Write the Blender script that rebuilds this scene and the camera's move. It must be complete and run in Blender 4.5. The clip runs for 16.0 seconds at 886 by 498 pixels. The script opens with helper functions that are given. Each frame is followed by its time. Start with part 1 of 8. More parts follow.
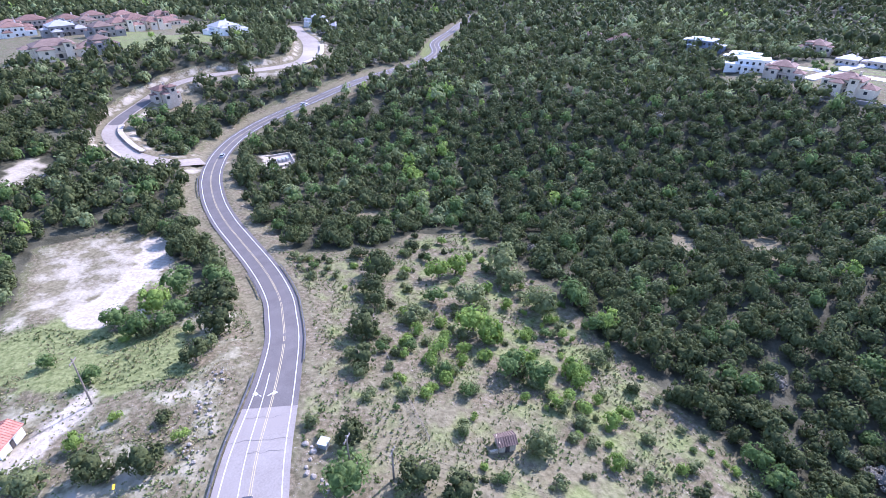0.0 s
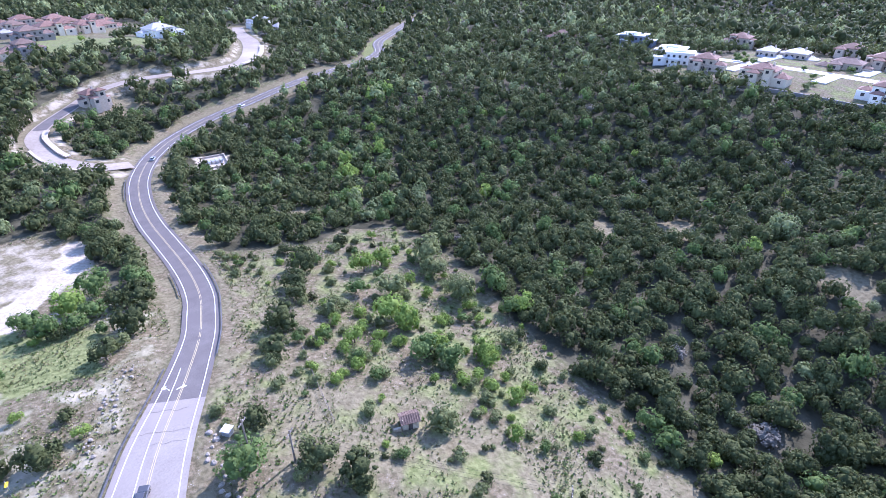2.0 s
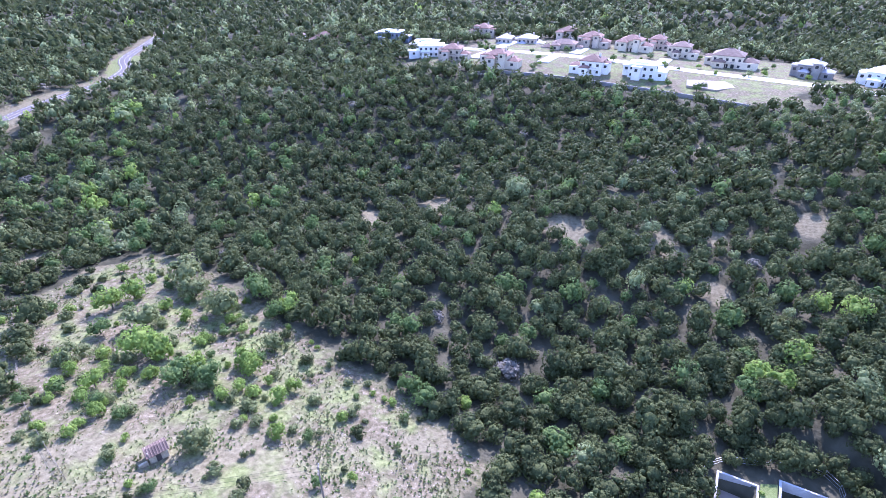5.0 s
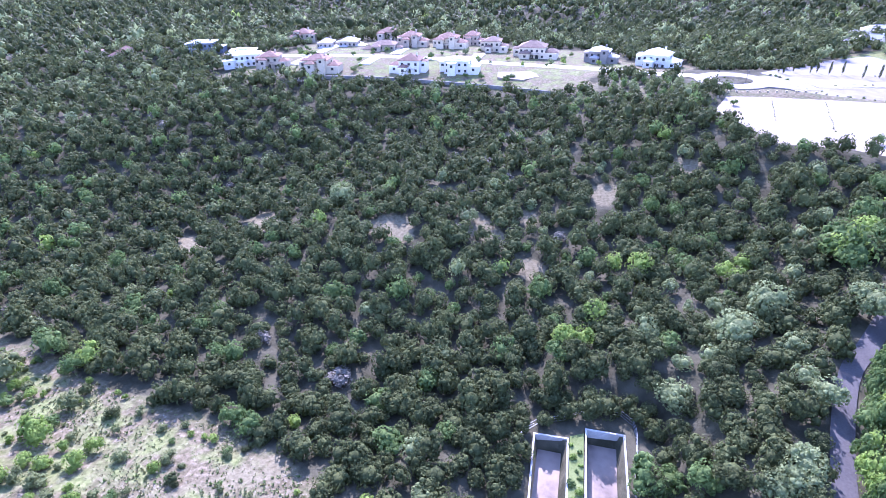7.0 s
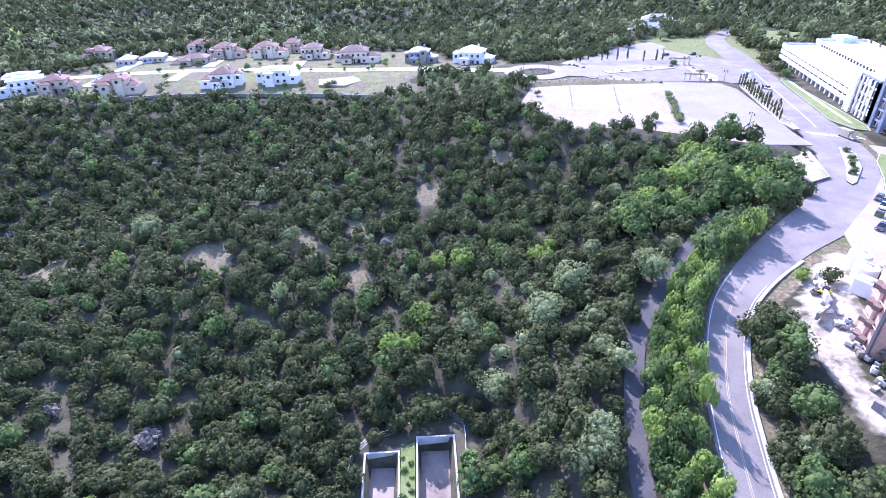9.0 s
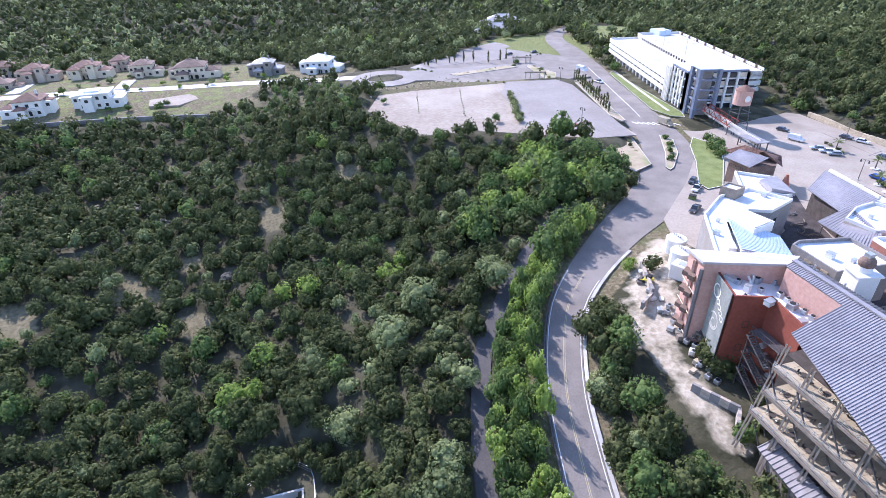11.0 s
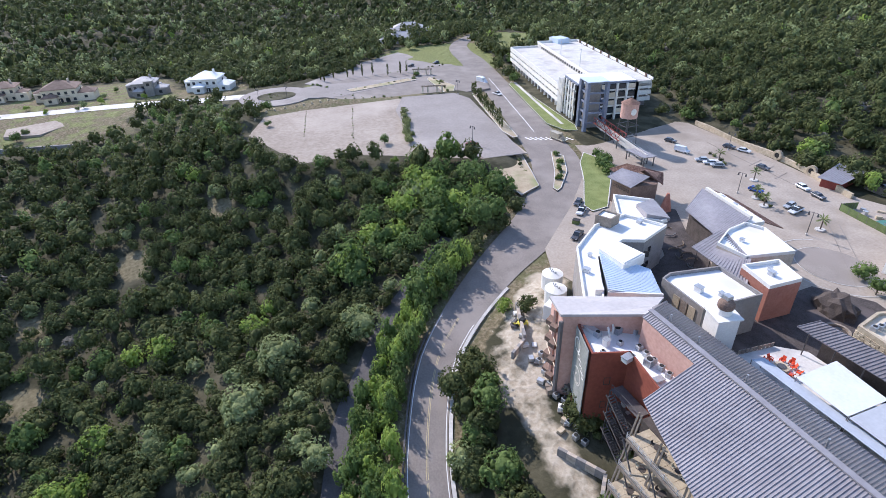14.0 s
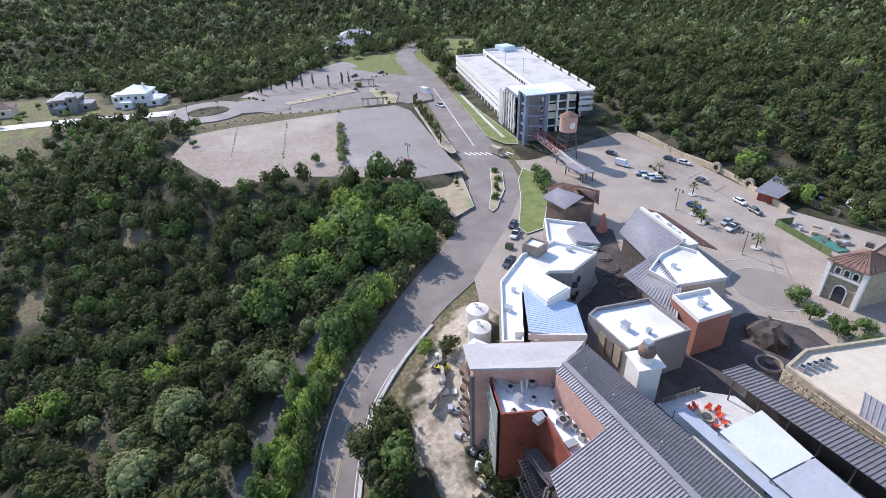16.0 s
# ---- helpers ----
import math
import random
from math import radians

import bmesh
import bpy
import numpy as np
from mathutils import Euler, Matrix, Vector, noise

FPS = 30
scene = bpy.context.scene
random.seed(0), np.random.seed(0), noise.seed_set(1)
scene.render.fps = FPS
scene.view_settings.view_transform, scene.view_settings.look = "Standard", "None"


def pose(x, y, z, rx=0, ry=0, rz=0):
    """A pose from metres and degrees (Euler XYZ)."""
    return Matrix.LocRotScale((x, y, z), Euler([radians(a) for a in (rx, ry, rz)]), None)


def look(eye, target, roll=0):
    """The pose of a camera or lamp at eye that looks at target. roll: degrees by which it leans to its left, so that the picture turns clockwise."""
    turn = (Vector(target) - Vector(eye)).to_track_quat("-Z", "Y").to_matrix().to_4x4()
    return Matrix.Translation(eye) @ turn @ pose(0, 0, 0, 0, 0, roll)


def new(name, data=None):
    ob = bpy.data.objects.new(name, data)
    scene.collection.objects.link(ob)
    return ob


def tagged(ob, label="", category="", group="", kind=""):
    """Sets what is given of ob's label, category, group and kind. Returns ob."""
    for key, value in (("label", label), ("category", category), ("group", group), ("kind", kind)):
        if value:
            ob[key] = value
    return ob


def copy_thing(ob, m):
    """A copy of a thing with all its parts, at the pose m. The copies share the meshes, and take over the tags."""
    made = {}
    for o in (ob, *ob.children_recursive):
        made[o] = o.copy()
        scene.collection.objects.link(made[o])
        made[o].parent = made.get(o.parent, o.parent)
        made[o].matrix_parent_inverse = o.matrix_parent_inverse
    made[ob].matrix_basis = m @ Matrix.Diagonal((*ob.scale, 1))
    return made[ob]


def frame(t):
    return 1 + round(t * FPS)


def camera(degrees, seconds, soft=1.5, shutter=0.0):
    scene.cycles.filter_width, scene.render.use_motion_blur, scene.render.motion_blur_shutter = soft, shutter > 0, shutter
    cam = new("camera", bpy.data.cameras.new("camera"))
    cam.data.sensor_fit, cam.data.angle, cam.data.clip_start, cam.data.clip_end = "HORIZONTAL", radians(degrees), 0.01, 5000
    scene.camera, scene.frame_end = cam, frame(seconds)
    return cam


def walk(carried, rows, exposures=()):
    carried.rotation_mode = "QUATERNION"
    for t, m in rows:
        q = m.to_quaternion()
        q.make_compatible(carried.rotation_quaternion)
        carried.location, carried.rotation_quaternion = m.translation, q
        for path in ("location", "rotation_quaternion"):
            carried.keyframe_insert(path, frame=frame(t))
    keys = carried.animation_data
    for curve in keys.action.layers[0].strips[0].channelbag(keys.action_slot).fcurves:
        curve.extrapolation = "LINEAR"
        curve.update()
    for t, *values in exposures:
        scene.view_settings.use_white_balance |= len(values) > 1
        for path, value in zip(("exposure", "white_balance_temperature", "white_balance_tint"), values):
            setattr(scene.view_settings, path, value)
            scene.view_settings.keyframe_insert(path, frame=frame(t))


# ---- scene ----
cam = camera(79.3, 16.0, soft=0.8)
METRES, EYE, TILT, LEAN, TURN = 127.8, 85.0, -4.496, -2.389, -32.906
ROWS = [
    (0.0, 0.0, 0.0, 0.0, -1.1, -26.17, 2.24),
    (0.5, 0.0258, -0.0095, -0.0029, -2.27, -26.23, 2.38),
    (1.0, 0.0532, -0.0208, -0.0058, -3.09, -26.24, 2.47),
    (1.5, 0.0793, -0.0315, -0.0085, -3.86, -26.28, 2.54),
    (2.0, 0.1076, -0.0447, -0.0113, -5.29, -26.33, 2.74),
    (2.5, 0.1333, -0.0566, -0.0142, -7.66, -26.43, 3.0),
    (3.0, 0.1608, -0.0701, -0.0176, -10.97, -26.54, 3.31),
    (3.5, 0.1855, -0.0826, -0.0199, -14.54, -26.71, 3.67),
    (4.0, 0.212, -0.0969, -0.0221, -18.57, -26.95, 4.04),
    (6.5, 0.334, -0.1762, -0.029, -38.37, -28.4, 5.55),
    (7.0, 0.3614, -0.1932, -0.0307, -42.56, -28.79, 5.82),
    (7.5, 0.3868, -0.2097, -0.033, -46.41, -29.15, 6.05),
    (8.0, 0.4147, -0.2281, -0.0352, -50.63, -29.56, 6.27),
    (8.5, 0.4406, -0.2452, -0.0375, -54.49, -29.92, 6.43),
    (9.0, 0.4691, -0.2634, -0.0393, -58.58, -30.32, 6.56),
    (9.5, 0.4953, -0.2806, -0.041, -62.28, -30.67, 6.63),
    (10.0, 0.5245, -0.2991, -0.0429, -66.12, -31.06, 6.71),
    (12.5, 0.6581, -0.3896, -0.0433, -76.45, -32.11, 6.68),
    (13.0, 0.6859, -0.4097, -0.0428, -77.39, -32.17, 6.66),
    (13.5, 0.7118, -0.428, -0.042, -78.27, -32.27, 6.62),
    (14.0, 0.7394, -0.4481, -0.0411, -79.06, -32.34, 6.6),
    (14.5, 0.7647, -0.4665, -0.0403, -79.94, -32.4, 6.55),
    (15.0, 0.7923, -0.4867, -0.0398, -80.9, -32.45, 6.51),
    (15.5, 0.818, -0.5052, -0.0397, -81.81, -32.51, 6.48),
    (16.0, 0.8455, -0.5253, -0.0396, -82.78, -32.58, 6.46),
]
walk(cam, [(t, pose(0, 0, EYE, TILT, LEAN, TURN) @ pose(METRES * x, METRES * y, METRES * z, 90 + pitch, roll, yaw)) for t, x, y, z, yaw, pitch, roll in ROWS],
     exposures=[(0.0, 1.3, 5230, 32), (3.5, 1.52, 5120, 34), (7.0, 1.95, 5030, 43), (8.5, 1.8, 5090, 40), (10.0, 1.38, 5400, 30), (12.5, 0.88, 5800, 21), (16.0, 0.58, 5980, 19)])

# ---- daylight: clear morning sky, sun fairly high over the far ridge ----
SUN_WAY = Vector((0.78, 0.235, 0.60)).normalized()
world = bpy.data.worlds.new("sky")
scene.world = world
world.use_nodes = True
wn = world.node_tree.nodes
sky = wn.new("ShaderNodeTexSky")
sky.sky_type, sky.sun_disc = "NISHITA", False
sky.sun_elevation, sky.sun_rotation = math.asin(SUN_WAY.z), math.atan2(SUN_WAY.x, SUN_WAY.y)
sky.air_density, sky.dust_density = 1.2, 0.4
wn["Background"].inputs["Strength"].default_value = 0.15
world.node_tree.links.new(sky.outputs[0], wn["Background"].inputs["Color"])
sun = new("sun", bpy.data.lights.new("sun", "SUN"))
sun.data.energy, sun.data.angle, sun.data.color = 3.4, radians(0.53), (1.0, 0.93, 0.81)
sun.matrix_world = look(SUN_WAY * 300, (0, 0, 0))

# ---- materials ----
def lin(c):
    return (*c, 1.0)


def surface(name, a, b, scale=0.6, rough=0.85, metal=0.0, bump=0.0, fine=6.0, spread=0.12, spec=0.3, stain=None):
    """Two tones mixed by a broad and a fine noise, with relief; each object shifts a little in tone."""
    m = bpy.data.materials.new(name)
    m.use_nodes = True
    n, l = m.node_tree.nodes, m.node_tree.links
    p = n["Principled BSDF"]
    tc = n.new("ShaderNodeTexCoord")
    n1, n2 = n.new("ShaderNodeTexNoise"), n.new("ShaderNodeTexNoise")
    n1.inputs["Scale"].default_value, n1.inputs["Detail"].default_value = scale, 4
    n2.inputs["Scale"].default_value, n2.inputs["Detail"].default_value = scale * fine, 3
    for q in (n1, n2):
        l.new(tc.outputs["Object"], q.inputs["Vector"])
    add = n.new("ShaderNodeMath")
    add.operation = "ADD"
    l.new(n1.outputs["Fac"], add.inputs[0])
    l.new(n2.outputs["Fac"], add.inputs[1])
    ramp = n.new("ShaderNodeMapRange")
    ramp.inputs["From Min"].default_value, ramp.inputs["From Max"].default_value = 0.72, 1.28
    l.new(add.outputs[0], ramp.inputs["Value"])
    mix = n.new("ShaderNodeMix")
    mix.data_type = "RGBA"
    mix.inputs["A"].default_value, mix.inputs["B"].default_value = lin(a), lin(b)
    l.new(ramp.outputs[0], mix.inputs["Factor"])
    info = n.new("ShaderNodeObjectInfo")
    val = n.new("ShaderNodeMapRange")
    val.inputs["To Min"].default_value, val.inputs["To Max"].default_value = 1 - spread, 1 + spread
    l.new(info.outputs["Random"], val.inputs["Value"])
    hsv = n.new("ShaderNodeHueSaturation")
    l.new(mix.outputs["Result"], hsv.inputs["Color"])
    l.new(val.outputs[0], hsv.inputs["Value"])
    last = hsv.outputs[0]
    if stain:
        n3 = n.new("ShaderNodeTexNoise")
        n3.inputs["Scale"].default_value, n3.inputs["Detail"].default_value = scale * 0.35, 6
        l.new(tc.outputs["Object"], n3.inputs["Vector"])
        r3 = n.new("ShaderNodeMapRange")
        r3.inputs["From Min"].default_value, r3.inputs["From Max"].default_value = 0.52, 0.68
        l.new(n3.outputs["Fac"], r3.inputs["Value"])
        mx = n.new("ShaderNodeMix")
        mx.data_type = "RGBA"
        l.new(r3.outputs[0], mx.inputs["Factor"])
        l.new(last, mx.inputs["A"])
        mx.inputs["B"].default_value = lin(stain)
        last = mx.outputs["Result"]
    l.new(last, p.inputs["Base Color"])
    p.inputs["Roughness"].default_value, p.inputs["Metallic"].default_value = rough, metal
    p.inputs["Specular IOR Level"].default_value = spec
    if bump:
        bp = n.new("ShaderNodeBump")
        bp.inputs["Strength"].default_value, bp.inputs["Distance"].default_value = 0.7, bump
        l.new(n2.outputs["Fac"], bp.inputs["Height"])
        l.new(bp.outputs[0], p.inputs["Normal"])
    return m


def foliage(name, dark, light, through_it=0.25, gloss=0.10):
    """Leaves: tone shifts from tree to tree by a broad noise and from spray to spray by island; some light passes through."""
    m = bpy.data.materials.new(name)
    m.use_nodes = True
    n, l = m.node_tree.nodes, m.node_tree.links
    p = n["Principled BSDF"]
    tc, geo, info = n.new("ShaderNodeTexCoord"), n.new("ShaderNodeNewGeometry"), n.new("ShaderNodeObjectInfo")
    n1 = n.new("ShaderNodeTexNoise")
    n1.inputs["Scale"].default_value, n1.inputs["Detail"].default_value = 0.13, 2
    l.new(tc.outputs["Object"], n1.inputs["Vector"])
    add = n.new("ShaderNodeMath")
    add.operation = "MULTIPLY_ADD"
    l.new(geo.outputs["Random Per Island"], add.inputs[0])
    add.inputs[1].default_value = 0.28
    l.new(n1.outputs["Fac"], add.inputs[2])
    add2 = n.new("ShaderNodeMath")
    add2.operation = "MULTIPLY_ADD"
    l.new(info.outputs["Random"], add2.inputs[0])
    add2.inputs[1].default_value = 0.3
    l.new(add.outputs[0], add2.inputs[2])
    n2 = n.new("ShaderNodeTexNoise")
    n2.inputs["Scale"].default_value, n2.inputs["Detail"].default_value = 1.7, 3
    l.new(geo.outputs["Position"], n2.inputs["Vector"])
    add3 = n.new("ShaderNodeMath")
    add3.operation = "MULTIPLY_ADD"
    l.new(n2.outputs["Fac"], add3.inputs[0])
    add3.inputs[1].default_value = 0.65
    l.new(add2.outputs[0], add3.inputs[2])
    bp = n.new("ShaderNodeBump")
    bp.inputs["Strength"].default_value, bp.inputs["Distance"].default_value = 0.6, 0.5
    l.new(n2.outputs["Fac"], bp.inputs["Height"])
    l.new(bp.outputs[0], p.inputs["Normal"])
    ramp = n.new("ShaderNodeMapRange")
    ramp.inputs["From Min"].default_value, ramp.inputs["From Max"].default_value = 0.62, 1.42
    l.new(add3.outputs[0], ramp.inputs["Value"])
    mix = n.new("ShaderNodeMix")
    mix.data_type = "RGBA"
    mix.inputs["A"].default_value, mix.inputs["B"].default_value = lin(dark), lin(light)
    l.new(ramp.outputs[0], mix.inputs["Factor"])
    l.new(mix.outputs["Result"], p.inputs["Base Color"])
    p.inputs["Roughness"].default_value, p.inputs["Specular IOR Level"].default_value = 0.7, gloss
    tr = n.new("ShaderNodeBsdfTranslucent")
    l.new(mix.outputs["Result"], tr.inputs["Color"])
    ms = n.new("ShaderNodeMixShader")
    ms.inputs[0].default_value = through_it
    l.new(p.outputs[0], ms.inputs[1])
    l.new(tr.outputs[0], ms.inputs[2])
    l.new(ms.outputs[0], n["Material Output"].inputs["Surface"])
    return m


def ground_material():
    """Litter and dry grass; masks from the ground's own zones give clearings, limestone and green grass, broken up by noise."""
    m = bpy.data.materials.new("hill_ground")
    m.use_nodes = True
    n, l = m.node_tree.nodes, m.node_tree.links
    p = n["Principled BSDF"]
    tc = n.new("ShaderNodeTexCoord")

    def noise_of(scale, detail=5):
        q = n.new("ShaderNodeTexNoise")
        q.inputs["Scale"].default_value, q.inputs["Detail"].default_value = scale, detail
        l.new(tc.outputs["Object"], q.inputs["Vector"])
        return q.outputs["Fac"]

    def ramp(v, lo, hi, a=0.0, b=1.0):
        q = n.new("ShaderNodeMapRange")
        for k, x in (("From Min", lo), ("From Max", hi), ("To Min", a), ("To Max", b)):
            q.inputs[k].default_value = x
        l.new(v, q.inputs["Value"])
        return q.outputs[0]

    def blend(f, a, b):
        q = n.new("ShaderNodeMix")
        q.data_type = "RGBA"
        l.new(f, q.inputs["Factor"])
        for k, x in (("A", a), ("B", b)):
            if isinstance(x, tuple):
                q.inputs[k].default_value = lin(x)
            else:
                l.new(x, q.inputs[k])
        return q.outputs["Result"]

    def zone(name, nz, amount, lo=0.42, hi=0.58):
        at = n.new("ShaderNodeAttribute")
        at.attribute_name = name
        q = n.new("ShaderNodeMath")
        q.operation = "MULTIPLY_ADD"
        l.new(nz, q.inputs[0])
        q.inputs[1].default_value = amount
        l.new(at.outputs["Fac"], q.inputs[2])
        q2 = n.new("ShaderNodeMath")
        q2.operation = "SUBTRACT"
        l.new(q.outputs[0], q2.inputs[0])
        q2.inputs[1].default_value = amount * 0.5
        return ramp(q2.outputs[0], lo, hi)

    big, mid, fine, tiny = noise_of(0.03), noise_of(0.16), noise_of(0.9, 6), noise_of(4.0, 4)
    litter = blend(ramp(mid, 0.4, 0.6), (0.052, 0.05, 0.03), (0.105, 0.097, 0.063))
    dry = blend(ramp(fine, 0.35, 0.65), (0.13, 0.105, 0.062), (0.27, 0.215, 0.14))
    dry = blend(ramp(mid, 0.42, 0.62, 0.0, 0.7), dry, (0.13, 0.138, 0.06))
    dry = blend(ramp(tiny, 0.42, 0.62, 0.0, 0.6), dry, (0.082, 0.08, 0.042))
    stones = blend(ramp(tiny, 0.57, 0.68), dry, (0.48, 0.43, 0.36))
    dry = blend(ramp(fine, 0.5, 0.62), dry, stones)
    lime = blend(ramp(fine, 0.38, 0.62), (0.40, 0.335, 0.25), (0.61, 0.535, 0.43))
    lime = blend(ramp(mid, 0.42, 0.62, 0.0, 0.8), lime, (0.40, 0.34, 0.26))
    lawn = blend(ramp(fine, 0.35, 0.65), (0.13, 0.148, 0.052), (0.245, 0.255, 0.105))
    dirt = blend(ramp(fine, 0.3, 0.7), (0.142, 0.12, 0.07), (0.255, 0.22, 0.135))
    col = blend(zone("clearing", mid, 0.9), litter, dry)
    col = blend(zone("dirt", mid, 1.0), col, dirt)
    col = blend(zone("lawn", mid, 0.9), col, lawn)
    col = blend(zone("limestone", mid, 1.1, 0.38, 0.62), col, lime)
    l.new(col, p.inputs["Base Color"])
    p.inputs["Roughness"].default_value, p.inputs["Specular IOR Level"].default_value = 0.95, 0.1
    bp = n.new("ShaderNodeBump")
    bp.inputs["Strength"].default_value, bp.inputs["Distance"].default_value = 0.8, 0.35
    l.new(fine, bp.inputs["Height"])
    l.new(bp.outputs[0], p.inputs["Normal"])
    return m


M_GROUND = ground_material()
M_JUNIPER = foliage("juniper_foliage", (0.036, 0.046, 0.019), (0.128, 0.147, 0.056), 0.28, 0.08)
M_OAK = foliage("oak_foliage", (0.078, 0.120, 0.038), (0.19, 0.265, 0.085), 0.4)
M_BRIGHT = foliage("spring_foliage", (0.15, 0.225, 0.045), (0.345, 0.445, 0.11), 0.45)
M_SILVER = foliage("live_oak_foliage", (0.12, 0.15, 0.06), (0.34, 0.385, 0.175), 0.36)
M_SCRUB = foliage("scrub_foliage", (0.13, 0.15, 0.06), (0.27, 0.30, 0.125), 0.38)
M_BARE = foliage("bare_twigs", (0.12, 0.108, 0.085), (0.21, 0.19, 0.15), 0.0)
M_GRASS = foliage("dry_grass", (0.20, 0.18, 0.08), (0.42, 0.38, 0.20))
M_BARK = surface("bark", (0.10, 0.08, 0.06), (0.19, 0.16, 0.13), 3, 0.95, bump=0.03)
M_ASPHALT = surface("asphalt", (0.125, 0.108, 0.100), (0.18, 0.158, 0.147), 0.25, 0.9, spread=0.02, bump=0.01, fine=18, stain=(0.15, 0.13, 0.122))
M_OLDROAD = surface("worn_pale_asphalt", (0.25, 0.215, 0.188), (0.33, 0.29, 0.255), 0.2, 0.9, spread=0.02, bump=0.01, fine=14, stain=(0.29, 0.25, 0.22))
M_ROAD_B = surface("grey_asphalt", (0.195, 0.168, 0.148), (0.275, 0.24, 0.213), 0.2, 0.9, spread=0.02, bump=0.01, fine=14, stain=(0.30, 0.262, 0.232))
M_LOT = surface("lot_asphalt", (0.245, 0.217, 0.198), (0.32, 0.285, 0.262), 0.09, 0.9, spread=0.03, fine=14, stain=(0.43, 0.385, 0.35))
M_CALICHE = surface("bare_caliche", (0.27, 0.22, 0.175), (0.40, 0.338, 0.278), 0.05, 0.95, spread=0.02, fine=14, bump=0.05, stain=(0.46, 0.395, 0.335))
# Brown stained floor, with the pit's shade mixed into the tone.
M_BASINFLOOR = surface("brown_shaded_silt", (0.15, 0.115, 0.095), (0.30, 0.235, 0.19), 0.12, 0.8, bump=0.02, stain=(0.42, 0.34, 0.27))
M_CONC = surface("concrete", (0.50, 0.48, 0.45), (0.66, 0.63, 0.59), 0.3, 0.85, bump=0.01, stain=(0.42, 0.39, 0.36))
M_WHITELINE = surface("white_road_paint", (0.70, 0.69, 0.68), (0.85, 0.84, 0.82), 1.5, 0.7, spread=0.02)
M_YELLOW = surface("yellow_road_paint", (0.42, 0.34, 0.18), (0.55, 0.46, 0.28), 1.5, 0.7, spread=0.02)
M_STUCCO = surface("white_stucco", (0.70, 0.68, 0.64), (0.82, 0.80, 0.76), 0.4, 0.9, spread=0.05)
M_CREAM = surface("cream_stucco", (0.58, 0.50, 0.38), (0.70, 0.61, 0.48), 0.4, 0.9, spread=0.10)
M_TAN = surface("tan_stone_wall", (0.42, 0.35, 0.28), (0.56, 0.48, 0.39), 1.2, 0.9, spread=0.10, bump=0.03)
M_TILE = surface("clay_roof_tile", (0.165, 0.092, 0.070), (0.30, 0.18, 0.135), 0.5, 0.85, spread=0.18, bump=0.03, fine=9)
M_BROWNTILE = surface("brown_roof_tile", (0.15, 0.10, 0.078), (0.26, 0.18, 0.14), 0.5, 0.85, spread=0.15, bump=0.03, fine=9)
M_GLASS = surface("window_glass", (0.02, 0.025, 0.03), (0.05, 0.06, 0.07), 0.4, 0.08, spec=0.6)
M_WHITEROOF = surface("white_roof_membrane", (0.72, 0.72, 0.73), (0.86, 0.86, 0.86), 0.25, 0.6, spread=0.02, stain=(0.66, 0.63, 0.58))
M_PAINTWHITE = surface("white_paint", (0.68, 0.66, 0.62), (0.78, 0.76, 0.72), 0.5, 0.6, spread=0.03)
M_ROOFMETAL = surface("grey_metal_roofing", (0.27, 0.25, 0.26), (0.35, 0.33, 0.34), 0.2, 0.5, 0.2, spread=0.02)
# Roofing tone; also the shade tone of garage core, arm fascia and far slope.
M_DARKMETAL = surface("grey_brown_roofing_and_shade", (0.20, 0.18, 0.18), (0.27, 0.245, 0.245), 0.2, 0.5, 0.2, spread=0.03)
M_LILAC = surface("pale_grey_roof_panel", (0.37, 0.35, 0.35), (0.46, 0.435, 0.435), 0.2, 0.6, spread=0.02)
M_BLUEROOF = surface("pale_blue_metal_roofing", (0.52, 0.60, 0.72), (0.60, 0.69, 0.81), 0.2, 0.5, 0.1, spread=0.02)
M_RED = surface("rust_red_stucco", (0.22, 0.062, 0.042), (0.30, 0.090, 0.058), 0.25, 0.85, spread=0.03, stain=(0.20, 0.065, 0.048))
M_PINKWALL = surface("faded_pink_stucco", (0.52, 0.30, 0.24), (0.64, 0.40, 0.33), 0.3, 0.85, spread=0.04)
M_GREYWALL = surface("grey_render", (0.22, 0.205, 0.195), (0.32, 0.30, 0.285), 0.3, 0.9, spread=0.04, stain=(0.26, 0.235, 0.21))
M_SIGN = surface("weathered_grey_boarding", (0.19, 0.20, 0.19), (0.30, 0.31, 0.29), 0.5, 0.85, spread=0.04)
M_STONE = surface("rough_limestone", (0.36, 0.29, 0.20), (0.58, 0.49, 0.36), 1.1, 0.95, spread=0.12, bump=0.06)
M_ROCK = surface("pale_rock", (0.25, 0.215, 0.175), (0.44, 0.385, 0.32), 1.0, 0.95, bump=0.08)
# Timber tone, also put on walls for the shade they stand in.
M_DARKWOOD = surface("dark_timber_and_shade", (0.055, 0.045, 0.04), (0.11, 0.09, 0.08), 0.8, 0.85)
M_WOOD = surface("weathered_timber", (0.19, 0.155, 0.125), (0.31, 0.26, 0.21), 0.8, 0.85)
M_DECK = surface("tan_deck", (0.34, 0.28, 0.20), (0.50, 0.42, 0.30), 0.8, 0.85)
M_STEEL = surface("dark_steel", (0.11, 0.10, 0.10), (0.18, 0.17, 0.165), 0.8, 0.55, 0.5)
M_GALV = surface("galvanised_steel", (0.42, 0.43, 0.44), (0.56, 0.57, 0.58), 0.8, 0.45, 0.6)
M_BLUESTEEL = surface("blue_grey_cladding", (0.15, 0.175, 0.235), (0.22, 0.25, 0.32), 0.3, 0.6, spread=0.04)
M_REDSTEEL = surface("red_painted_steel", (0.22, 0.045, 0.035), (0.32, 0.08, 0.06), 0.8, 0.6)
